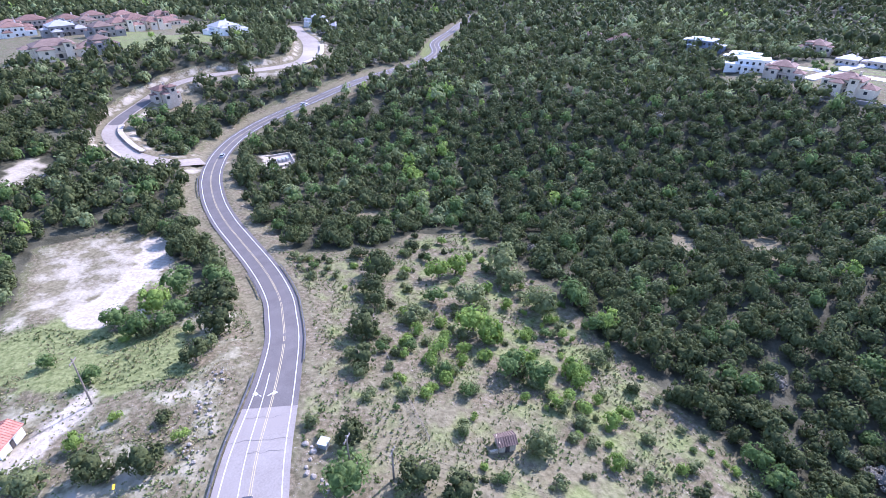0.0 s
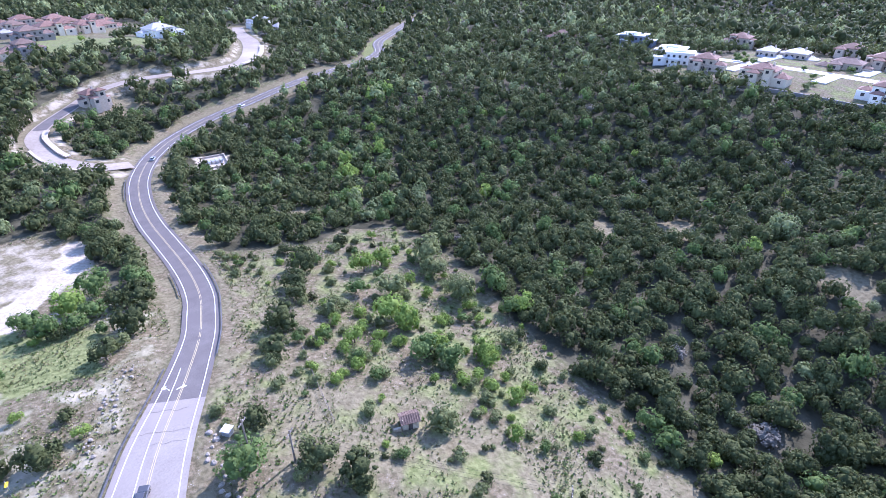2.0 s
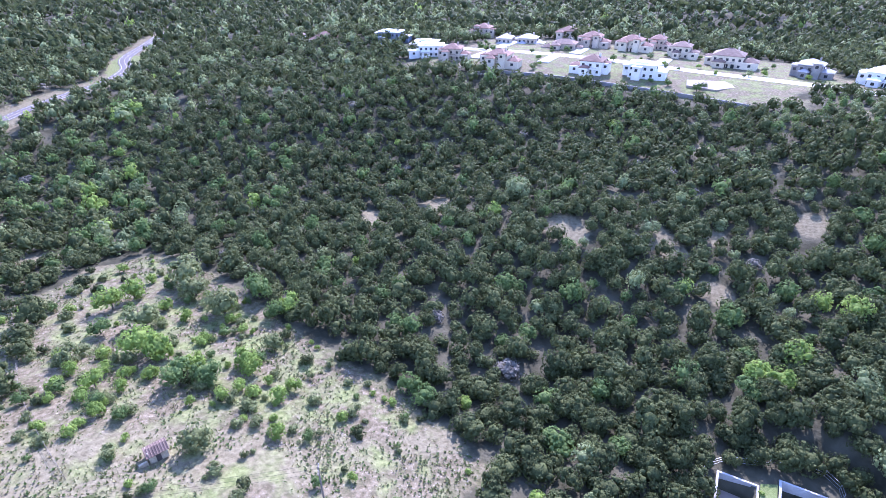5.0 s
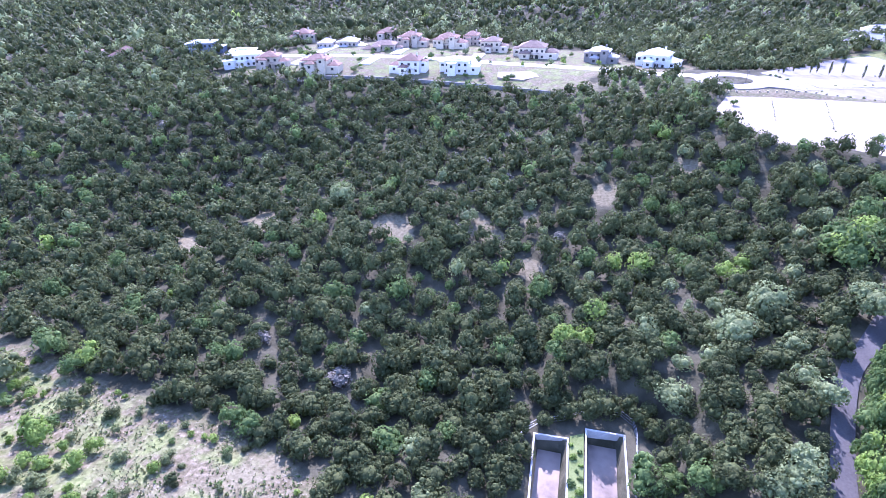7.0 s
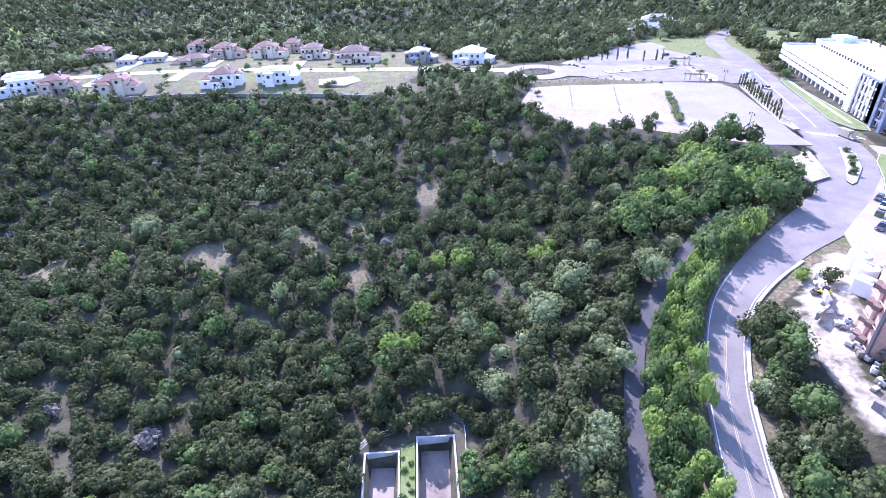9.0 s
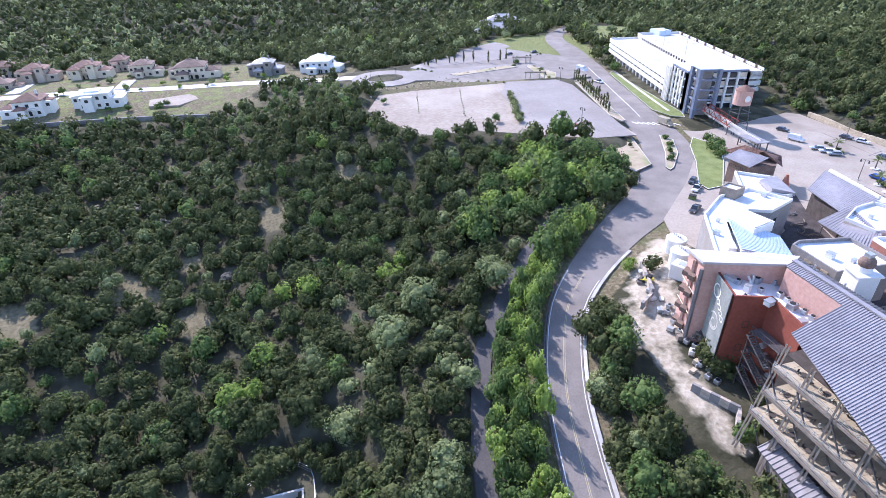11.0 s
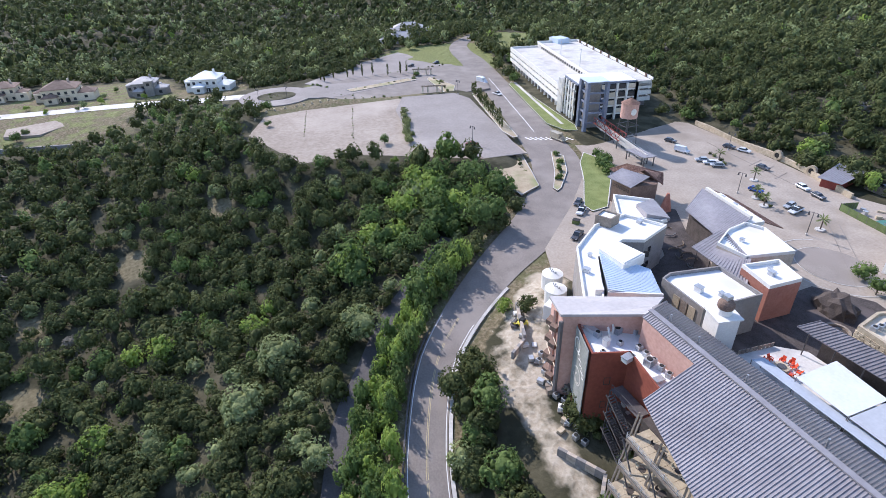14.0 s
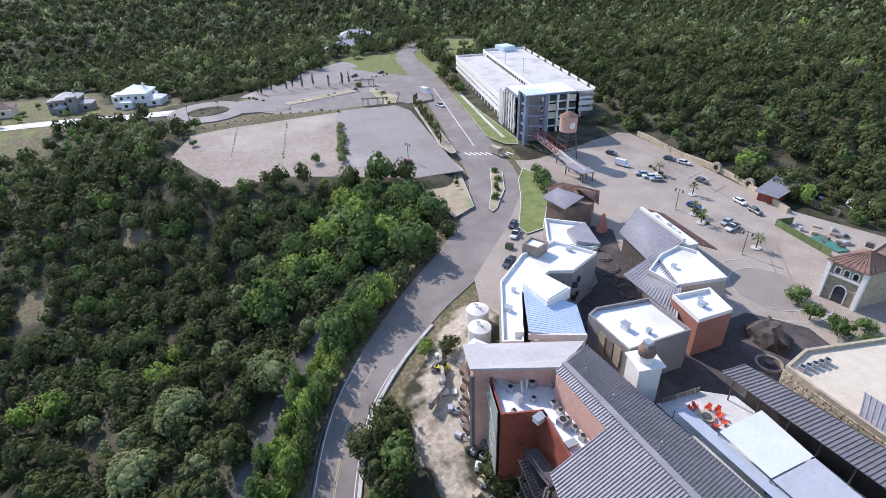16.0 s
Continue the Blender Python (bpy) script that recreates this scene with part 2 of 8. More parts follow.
M_ORANGE = surface("orange_paint", (0.62, 0.065, 0.025), (0.72, 0.10, 0.04), 1.0, 0.55)
M_GREENPAINT = surface("green_screen_cloth", (0.10, 0.14, 0.05), (0.16, 0.20, 0.08), 0.8, 0.9)
M_BLACK = surface("black_rubber", (0.02, 0.02, 0.02), (0.04, 0.04, 0.04), 2, 0.8)
M_SAIL = surface("white_shade_cloth", (0.56, 0.59, 0.64), (0.64, 0.67, 0.72), 0.3, 0.8, spread=0.02)
M_SAILGREY = surface("grey_shade_cloth", (0.38, 0.40, 0.43), (0.45, 0.47, 0.50), 0.3, 0.8, spread=0.02)

M_SALMON = surface("salmon_stucco", (0.34, 0.145, 0.108), (0.43, 0.20, 0.15), 0.3, 0.85, spread=0.04)
# Lane asphalt, darkened in its colour for the shade of the trees.
M_DARKROAD = surface("shade_darkened_asphalt", (0.085, 0.078, 0.078), (0.13, 0.12, 0.118), 0.2, 0.9, spread=0.02, bump=0.01, fine=14)

# ---- lie of the land: knolls and hollows (x, y, reach, height) ----
NEAR_LAND = [(0, 75, 45, 7.4), (275, -125, 45, 13.3), (125, -175, 45, 6.6), (175, -75, 45, -8.1), (825, 0, 45, 15.1), (425, 275, 45, 8.7), (725, 25, 45, -9.2), (350, -75, 45, 3.6), (100, 425, 45, 11.8), (0, 700, 45, 6.2), (100, 75, 45, 0.6), (200, 25, 45, 7.6), (275, 25, 45, -6.2), (125, 0, 45, -9.4), (325, 275, 45, -5.9), (225, 100, 45, -10.3), (225, -50, 45, -3.6), (300, 150, 45, 3.1), (25, 325, 45, -5.9), (900, -500, 45, 2.1), (50, 25, 45, 3.6), (0, 400, 45, 3.8)]
FAR_LAND = [(50, -75, 45, -5.2), (300, -250, 45, -2.4), (125, -100, 45, 4.2), (50, 250, 45, 3.2), (-25, 200, 45, -3.7), (125, 175, 45, -5), (175, 200, 45, -4), (50, -250, 45, 1.9), (100, 275, 60, -12.9), (425, 650, 80, -14.6), (750, 325, 80, -10.7), (500, -225, 80, 7.6), (-100, 300, 80, 9.4), (-100, -150, 80, 4), (200, 375, 80, -4.2), (150, 100, 120, -13.7), (0, 500, 120, 14.6), (400, 100, 120, 11.9), (100, -500, 120, 7.6), (650, -500, 120, -8.8), (300, -350, 180, 19.4), (800, -100, 180, -16.8)]
# levelled pads: outline and height
LOT = [(281, -103), (306, -112), (308, -130), (306, -179), (303, -206), (290, -209), (225, -198), (212, -197), (214, -180), (230, -154), (238, -140), (239, -118)]
TOWN = [(228, -222), (235, -268), (218, -281), (186, -279), (139, -273), (100, -285), (70, -250), (66, -200), (84, -172), (112, -166), (130, -158), (150, -158), (172, -178), (200, -206)]
GARAGE = [(225, -228), (236, -288), (360, -312), (348, -256)]
BASIN_PAD = [(82, -70), (118, -69), (120, -52), (112, -38), (80, -38)]
TURN_PAD = [(322, -106), (345, -97), (366, -106), (374, -138), (378, -190), (368, -232), (352, -238), (322, -214), (314, -186), (326, -150), (322, -128)]
PADS = [(BASIN_PAD, -12.4), (TURN_PAD, 14.95), (LOT, 16.2), (TOWN, 13.8), (GARAGE, 15.0)]
LAND = np.array(NEAR_LAND + FAR_LAND, float)


def inside(poly, X, Y):
    """How deep points lie within an outline: positive within, negative outside."""
    X, Y = np.asarray(X, float), np.asarray(Y, float)
    best, odd = np.full(X.shape, 1e9), np.zeros(X.shape, bool)
    for (ax, ay), (bx, by) in zip(poly, poly[1:] + poly[:1]):
        dx, dy = bx - ax, by - ay
        s = np.clip(((X - ax) * dx + (Y - ay) * dy) / (dx * dx + dy * dy + 1e-9), 0, 1)
        best = np.minimum(best, np.hypot(X - ax - s * dx, Y - ay - s * dy))
        if ay != by:
            odd ^= ((ay > Y) != (by > Y)) & (X < (bx - ax) * (Y - ay) / (by - ay) + ax)
    return np.where(odd, best, -best)


def land(X, Y):
    X, Y = np.asarray(X, float), np.asarray(Y, float)
    z = np.zeros(X.shape)
    for a, b, s, v in LAND:
        z = z + v * np.exp(-((X - a) ** 2 + (Y - b) ** 2) / (2 * s * s))
    for poly, h in PADS:
        k = np.clip(1 + inside(poly, X, Y) / 14, 0, 1)
        k = k * k * (3 - 2 * k)
        z = z * (1 - k) + h * k
    return z


def spline(pts, step=3.0):
    """A smooth line through the points, in even steps."""
    p = np.array(pts, float)
    p = np.vstack([2 * p[0] - p[1], p, 2 * p[-1] - p[-2]])
    out = []
    for i in range(1, len(p) - 2):
        k = max(2, int(np.linalg.norm(p[i + 1, :2] - p[i, :2]) / step))
        for t in np.linspace(0, 1, k, endpoint=False):
            a, b, c, d = p[i - 1], p[i], p[i + 1], p[i + 2]
            out.append(0.5 * (2 * b + (c - a) * t + (2 * a - 5 * b + 4 * c - d) * t ** 2 + (3 * b - a - 3 * c + d) * t ** 3))
    out.append(p[-2])
    return np.array(out)


def course(pts, step=3.0):
    """A road's line: x, y, half width, z; the grade is smoothed."""
    line = spline(pts, step)
    z = land(line[:, 0], line[:, 1])
    for _ in range(12):
        z[1:-1] = (z[:-2] + 2 * z[1:-1] + z[2:]) / 4
    return np.column_stack([line, z])


# x, y, half width
ROAD_A = course([(-3, 47, 7.5), (4.5, 64, 6.6), (9, 73.6, 6.2), (14.7, 84.2, 5.6), (19.9, 94.5, 5.1), (25.6, 107.5, 4.8), (29, 118.8, 4.8), (31.6, 129, 4.8), (33.2, 142.5, 4.8), (33.6, 157, 4.8), (33.1, 175, 4.8), (32.5, 190.5, 4.8), (33, 206, 4.8), (34.8, 220, 4.8), (38, 235, 4.8), (44.1, 253, 4.8), (52.6, 272.5, 4.8), (65, 293, 4.8), (81, 309, 4.8), (100.5, 321, 4.8), (122, 330, 4.8), (147, 341, 4.8), (175, 353, 4.8), (203, 363, 4.8), (231, 372, 4.8), (262, 395, 4.8), (284, 430, 4.8), (334, 475, 4.8), (404, 549, 5), (474, 627, 5)])
SIDE_A = course([(40, 258, 5), (26, 258, 4.5), (14, 271, 4), (9, 293, 4), (9, 309, 4), (16, 327, 4), (29, 345, 4), (45, 362, 4), (62, 370, 4.5), (84, 373, 4.5), (110, 375, 5), (138, 385, 6), (158, 411, 7), (180, 470, 7), (190, 520, 6), (205, 570, 5)])
ROAD_B = course([(46, -105, 3.9), (66, -107.5, 3.9), (84.9, -112, 3.9), (96.5, -114.7, 3.9), (107, -117.6, 3.9), (117.7, -122, 3.9), (126.8, -126.7, 4), (133.8, -131.7, 4.2), (142, -140.5, 4.8), (150.6, -152.5, 6), (160, -167, 7.5), (172, -181, 8), (190, -197, 9), (210, -207, 9), (234, -213.5, 8.5), (270, -223, 8), (303, -232, 8), (340, -241, 8), (370, -247, 8), (400, -252, 7), (425, -262, 6), (455, -285, 5), (500, -320, 5)])
LANE_C = course([(60, -92, 2), (85, -95, 2), (105, -99, 2), (126, -106.4, 2), (137, -113.7, 2), (152, -124.3, 2), (163, -136, 2), (176, -150, 2)])
HOUSE_ROAD = course([(395, 215, 5), (400, 170, 5), (402, 120, 5), (402, 60, 5), (398, 10, 5), (392, -30, 5), (380, -62, 5), (362, -92, 5), (351, -112, 5), (341, -135, 5), (345, -160, 5.5), (352, -180, 6), (357, -200, 6), (352, -226, 7), (346, -240, 6)])
TRACK = course([(-44, 84, 1.6), (-30, 94, 1.6), (-21, 104, 1.6), (-15, 112, 1.7), (-19, 122, 1.6), (-28, 134, 1.6)])
COURSES = [ROAD_A, SIDE_A, ROAD_B, LANE_C, HOUSE_ROAD]


def near_course(line, X, Y):
    """Distance to a road's line, with the half width and height there."""
    X, Y = np.asarray(X, float), np.asarray(Y, float)
    best, half, high = np.full(X.shape, 1e9), np.zeros(X.shape), np.zeros(X.shape)
    for p, q in zip(line[:-1], line[1:]):
        dx, dy = q[0] - p[0], q[1] - p[1]
        s = np.clip(((X - p[0]) * dx + (Y - p[1]) * dy) / (dx * dx + dy * dy + 1e-9), 0, 1)
        d = np.hypot(X - p[0] - s * dx, Y - p[1] - s * dy)
        hit = d < best
        best = np.where(hit, d, best)
        half = np.where(hit, p[2] + s * (q[2] - p[2]), half)
        high = np.where(hit, p[3] + s * (q[3] - p[3]), high)
    return best, half, high


def ground_z(X, Y):
    z = land(X, Y)
    for line in COURSES:
        d, half, high = near_course(line, X, Y)
        k = np.clip(1 - (d - half - 2.0) / 7, 0, 1)
        k = k * k * (3 - 2 * k)
        z = z * (1 - k) + (high - 0.12) * k
    return z


def height(x, y):
    return float(ground_z(np.array([x]), np.array([y]))[0])


# zones of the ground
FIELD = [(41, 161), (60, 152), (76, 149), (92, 157), (110, 148), (113, 125), (106, 92), (101, 70), (97, 45), (96, 28), (91, 12), (86, -4), (70, 0), (40, 15), (18, 38), (14, 60), (18, 80), (24, 92), (32, 105), (36, 118), (37, 135), (38, 150)]
OPEN_LEFT = [(-32, 158), (-26, 198), (-3, 202), (12, 188), (12, 150), (22, 130), (21, 110), (13, 95), (3, 78), (-6, 60), (-30, 45), (-80, 90), (-70, 150)]
LIMESTONE = [(-26, 190), (-18, 199), (-3, 197), (11, 184), (8, 168), (-3, 150), (-12, 136), (-24, 149), (-30, 158)]
LAWN_LEFT = [(-36, 145), (-18, 150), (-10, 135), (5, 124), (3, 106), (-14, 108), (-36, 130)]
HOUSE_LAWN = [(330, 190), (357, 190), (385, 180), (470, 170), (475, -60), (400, -75), (375, -70), (357, -45), (341, -56), (331, -26), (338, 0), (350, 60), (343, 104), (346, 150)]
LEFT_TERRACE = [(-60, 402), (20, 398), (60, 470), (150, 545), (150, 600), (120, 680), (-80, 680)]
TERRACE_LAWN = [(22, 424), (50, 420), (90, 416), (106, 434), (98, 452), (112, 470), (75, 480), (62, 545), (40, 545), (22, 470)]
END_HOUSE = [(372, -62), (400, -64), (418, -82), (412, -110), (384, -110), (364, -98)]
SCRUBBY = [(300, -30), (335, -40), (352, -75), (338, -100), (312, -105), (294, -85), (298, -55)]
LOT_VERGE = [(329, -167), (360, -140), (402, -175), (445, -222), (430, -275), (350, -262), (348, -215)]
LOT_BACK = [(302, -112), (326, -110), (332, -150), (322, -192), (300, -192)]
VERGE_FAR = [(222, 362), (240, 360), (300, 425), (290, 450), (262, 420)]
CAMP = [(64, 242), (78, 241), (85, 263), (67, 264)]
BARE_LEFT = [(-36, 263), (-22, 277), (-14, 262), (-24, 243), (-40, 238)]
DIRT_SPOTS = [(41, 346, 11), (54, 342, 9), (187, 18, 6), (183, 12, 4), (196, -13, 5.5), (191, -20, 4), (193, 75, 5), (188, 68, 3.5), (174, 94, 4.5), (168, 90, 3.5), (178, 112, 4), (157, 109, 4), (162, 100, 3), (175, -35, 4), (280, -14, 4.5), (225, -58, 5), (236, 28, 3.5), (236, -86, 4.5), (205, -30, 3.5), (88, 180, 5)]
FIELD_TRACK = [(25.6, 53.6), (30.8, 60.7), (39.6, 58.4), (44.3, 53.6), (47, 45.8), (52, 38), (62, 30), (76, 20), (88, 8)]
FIELD_GREEN = [(62, 62), (74, 100), (92, 112), (108, 98), (100, 72), (97, 45), (95, 28), (90, 14), (80, 12), (68, 38)]
BARE_FIELD = [(27, 52), (29, 76), (38, 100), (42, 98), (40, 76), (52, 64), (62, 52), (70, 40), (58, 32), (50, 30), (38, 44)]
MEADOW = [(380, -268), (420, -288), (466, -306), (478, -329), (443, -345), (405, -311), (369, -272)]
WHITE_STRIP = [(6.2, 190), (12.3, 187), (9, 167.8), (-3.5, 154), (-10.5, 138.3), (-17.8, 140.3), (-21.3, 150), (-7.2, 161.0), (0.1, 172.6)]
WORKS = [(82, -144), (84, -136), (101, -135), (116, -135), (128, -139), (142, -152), (146, -163), (138, -168), (130, -160), (118, -150), (104, -143)]

axis_x = np.concatenate([np.arange(-2600, -200, 200), np.arange(-200, -66, 16), np.arange(-66, 75, 3.0), np.arange(75, 120, 1.0), np.arange(120, 400, 3.0), np.arange(400, 560, 8), np.arange(560, 1100, 22), np.arange(1100, 4600, 250)])
axis_y = np.concatenate([np.arange(-4000, -700, 250), np.arange(-700, -300, 20), np.arange(-300, -66, 3.0), np.arange(-66, -40, 1.0), np.arange(-40, 430, 3.0), np.arange(430, 700, 9), np.arange(700, 1100, 25), np.arange(1100, 4600, 250)])
GX, GY = np.meshgrid(axis_x, axis_y, indexing="ij")
GZ = ground_z(GX, GY) + 0.25 * (np.sin(GX * 0.21 + 1.3 * np.sin(GY * 0.13)) * np.sin(GY * 0.17)) * (1 - np.clip(1 + np.max([inside(p, GX, GY) for p, h in PADS], axis=0) / 8, 0, 1))
for line in COURSES:
    d, half, high = near_course(line, GX, GY)
    GZ = np.where(d < half + 3.5, np.minimum(GZ, high - 0.10), GZ)

for x0, y0, x1, y1 in ((76.5, -50.8, 109.6, -44.4), (78.5, -62.9, 113.3, -55.4)):
    GZ = np.where((GX > x0) & (GX < x1) & (GY > y0) & (GY < y1), -16.7, GZ)


def grid_mesh(name, X, Y, Z):
    nx, ny = X.shape
    me = bpy.data.meshes.new(name)
    idx = np.arange(nx * ny).reshape(nx, ny)
    f = np.stack([idx[:-1, :-1], idx[1:, :-1], idx[1:, 1:], idx[:-1, 1:]], -1).reshape(-1, 4)
    fill_mesh(me, np.stack([X, Y, Z], -1).reshape(-1, 3), f)
    return me


def fill_mesh(me, verts, faces):
    """A mesh out of arrays: all faces have the same number of corners."""
    k = faces.shape[1]
    me.vertices.add(len(verts))
    me.vertices.foreach_set("co", np.ascontiguousarray(verts, np.float32).ravel())
    me.loops.add(faces.size)
    me.loops.foreach_set("vertex_index", np.ascontiguousarray(faces, np.int32).ravel())
    me.polygons.add(len(faces))
    me.polygons.foreach_set("loop_start", np.arange(0, faces.size, k, dtype=np.int32))
    me.update(calc_edges=True)
    me.validate()


def soft(poly, reach=4.0):
    return np.clip(0.5 + inside(poly, GX, GY) / (2 * reach), 0, 1)


me = grid_mesh("ground", GX, GY, GZ)
clearing = np.maximum.reduce([soft(MEADOW), soft(TERRACE_LAWN, 5), soft(END_HOUSE, 4), soft(LOT_BACK, 3), soft(LOT_VERGE, 5), 0.45 * soft(SCRUBBY), soft(FIELD), soft(OPEN_LEFT), soft(LEFT_TERRACE, 10), soft(HOUSE_LAWN, 8), soft(VERGE_FAR), soft(CAMP)])
for line, reach in ((ROAD_A, 6), (SIDE_A, 6), (ROAD_B, 3)):
    d, half, high = near_course(line, GX, GY)
    clearing = np.maximum(clearing, np.clip(1 - (d - half - reach) / 5, 0, 1))
spots = np.zeros(GX.shape)
track = np.zeros(GX.shape)
for (ax, ay), (bx, by) in zip(FIELD_TRACK[:-1], FIELD_TRACK[1:]):
    q = np.clip(((GX - ax) * (bx - ax) + (GY - ay) * (by - ay)) / ((bx - ax) ** 2 + (by - ay) ** 2), 0, 1)
    track = np.maximum(track, np.clip(1.15 - np.hypot(GX - ax - q * (bx - ax), GY - ay - q * (by - ay)) / 4.5, 0, 1))
for x, y, r in DIRT_SPOTS:
    spots = np.maximum(spots, np.clip(1.2 - np.hypot(GX - x, GY - y) / (2 * r), 0, 1))
d, half, high = near_course(ROAD_A, GX, GY)
bank = np.clip(1.05 - np.abs(d - half - 3) / 6, 0, 1) * np.where(GY < 320, 0.62, 0.75)
d2, half2, high2 = near_course(SIDE_A, GX, GY)
bank = np.maximum(bank, np.clip(1.05 - np.abs(d2 - half2 - 2) / 5, 0, 1) * 0.7)
limestone = np.maximum.reduce([0.47 * soft(LIMESTONE), 1.2 * soft(WHITE_STRIP, 2), 0.9 * soft(CAMP, 3), 0.14 * soft(HOUSE_LAWN, 8), 0.5 * soft(BARE_LEFT, 5), 0.40 * soft(OPEN_LEFT), 0.62 * soft(WORKS, 2), np.clip(1.1 - np.abs(d2 - half2 - 5) / 5, 0, 1) * 0.52, 0.85 * np.clip(1.25 - near_course(TRACK, GX, GY)[0] / 4.5, 0, 1)])
limestone = limestone - 0.5 * soft(LAWN_LEFT)
lawn = np.maximum.reduce([1.15 * soft(LAWN_LEFT), 0.7 * soft(LOT_VERGE, 5), 0.42 * soft(OPEN_LEFT), soft(MEADOW), 0.42 * soft(FIELD), 0.5 * soft(FIELD_GREEN, 6), 0.46 * soft(HOUSE_LAWN, 8), 0.6 * soft(TERRACE_LAWN, 5), 0.34 * soft(LEFT_TERRACE, 10), 0.8 * soft(VERGE_FAR)])
for name, a in (("clearing", clearing), ("dirt", np.maximum.reduce([spots, bank, track, 0.45 * soft(FIELD), 0.85 * soft(BARE_FIELD, 6), 0.6 * soft(WORKS, 2), 0.75 * soft(LIMESTONE), 0.6 * soft(BARE_LEFT, 5)])), ("limestone", limestone), ("lawn", lawn)):
    me.attributes.new(name, "FLOAT", "POINT").data.foreach_set("value", a.astype(np.float32).ravel())
for p in me.polygons:
    p.use_smooth = True
ground = tagged(new("ground", me), "hilly scrub ground with dry grass, dirt and limestone", "ground", kind="structure")
me.materials.append(M_GROUND)


# ---- roads ----
def ribbon(line, left, right, lift):
    """Strip between two offsets from a road's line; offsets are metres, or functions of the half width."""
    t = np.gradient(line[:, :2], axis=0)
    t /= np.linalg.norm(t, axis=1)[:, None] + 1e-9
    nrm = np.column_stack([-t[:, 1], t[:, 0]])
    a = np.array([left(w) if callable(left) else left for w in line[:, 2]])
    b = np.array([right(w) if callable(right) else right for w in line[:, 2]])
    v = np.empty((len(line) * 2, 3))
    v[0::2, :2], v[1::2, :2] = line[:, :2] + nrm * a[:, None], line[:, :2] + nrm * b[:, None]
    v[0::2, 2] = v[1::2, 2] = line[:, 3] + lift
    i = np.arange(len(line) - 1) * 2
    return v, np.column_stack([i, i + 1, i + 3, i + 2])


def strip(name, line, left, right, lift, material, parent=None):
    m = bpy.data.meshes.new(name)
    v, f = ribbon(line, left, right, lift)
    fill_mesh(m, v, f[:, ::-1])
    m.materials.append(material)
    ob = new(name, m)
    ob.parent = parent
    return ob


split = next(i for i, p in enumerate(ROAD_A) if p[1] > 82.5)
near_a, far_a = ROAD_A[:split + 1], ROAD_A[split:]
main_road = tagged(strip("road", far_a, lambda w: -w, lambda w: w, 0.04, M_ASPHALT), "two-lane dark asphalt road with painted lines", "road", kind="structure")
old_road = tagged(strip("road", near_a, lambda w: -w, lambda w: w, 0.036, M_OLDROAD), "worn pale asphalt stretch of road", "road", kind="structure")
for piece, tone in ((far_a, main_road), (near_a, old_road)):
    strip("edge_line", piece, lambda w: -w + 1.15, lambda w: -w + 1.33, 0.05, M_WHITELINE, tone)
    strip("edge_line", piece, lambda w: w - 1.33, lambda w: w - 1.15, 0.05, M_WHITELINE, tone)
    strip("centre_line", piece, 0.10, 0.24, 0.05, M_YELLOW, tone)
    strip("centre_line", piece, -0.24, -0.10, 0.05, M_YELLOW, tone)
side_road = tagged(strip("road", SIDE_A, lambda w: -w, lambda w: w, 0.03, M_CALICHE), "pale unpaved side road", "road", kind="structure")
side_patch = tagged(strip("road", np.array([p for p in SIDE_A if 316 < p[1] < 352 and p[0] < 40]), lambda w: -w * 0.8, lambda w: w * 0.8, 0.07, M_ASPHALT), "short dark asphalt stretch before the gatehouse", "road", kind="structure")
town_road = tagged(strip("road", ROAD_B, lambda w: -w, lambda w: w, 0.05, M_ROAD_B), "grey asphalt road", "road", kind="structure")
lane_end = next(i for i, p in enumerate(ROAD_B) if p[0] > 140)
strip("edge_line", ROAD_B[:lane_end], lambda w: -w + 0.3, lambda w: -w + 0.45, 0.06, M_WHITELINE, town_road)
strip("edge_line", ROAD_B[:lane_end], lambda w: w - 0.45, lambda w: w - 0.3, 0.06, M_WHITELINE, town_road)
strip("centre_line", ROAD_B[:lane_end], 0.09, 0.21, 0.06, M_YELLOW, town_road)
strip("centre_line", ROAD_B[:lane_end], -0.21, -0.09, 0.06, M_YELLOW, town_road)
lower_lane = tagged(strip("road", LANE_C, lambda w: -w, lambda w: w, 0.04, M_DARKROAD), "narrow asphalt lane under the trees", "road", kind="structure")
house_road = tagged(strip("road", HOUSE_ROAD, lambda w: -w, lambda w: w, 0.05, M_CONC), "pale concrete street between houses", "road", kind="structure")


def slab(name, outline, z, material, thick=0.3, parent=None):
    """A level slab with a given outline."""
    bm = bmesh.new()
    f = bm.faces.new([bm.verts.new((x, y, z)) for x, y in outline])
    if f.normal.z < 0:
        f.normal_flip()
    bm.normal_update()
    if f.normal.z < 0:
        f.normal_flip()
    r = bmesh.ops.extrude_face_region(bm, geom=[f])
    bmesh.ops.translate(bm, vec=(0, 0, -thick), verts=[v for v in r["geom"] if isinstance(v, bmesh.types.BMVert)])
    bmesh.ops.recalc_face_normals(bm, faces=bm.faces)
    m = bpy.data.meshes.new(name)
    bm.to_mesh(m)
    bm.free()
    m.materials.append(material)
    ob = new(name, m)
    ob.parent = parent
    return ob


# ---- building helpers ----
def part(name, bm, material, parent, label=""):
    """Links a bmesh as one mesh object under a thing or a part."""
    bmesh.ops.recalc_face_normals(bm, faces=bm.faces)
    m = bpy.data.meshes.new(name)
    bm.to_mesh(m)
    bm.free()
    m.materials.append(material)
    ob = new(name, m)
    ob.parent = parent
    if label:
        ob["label"] = label
    return ob


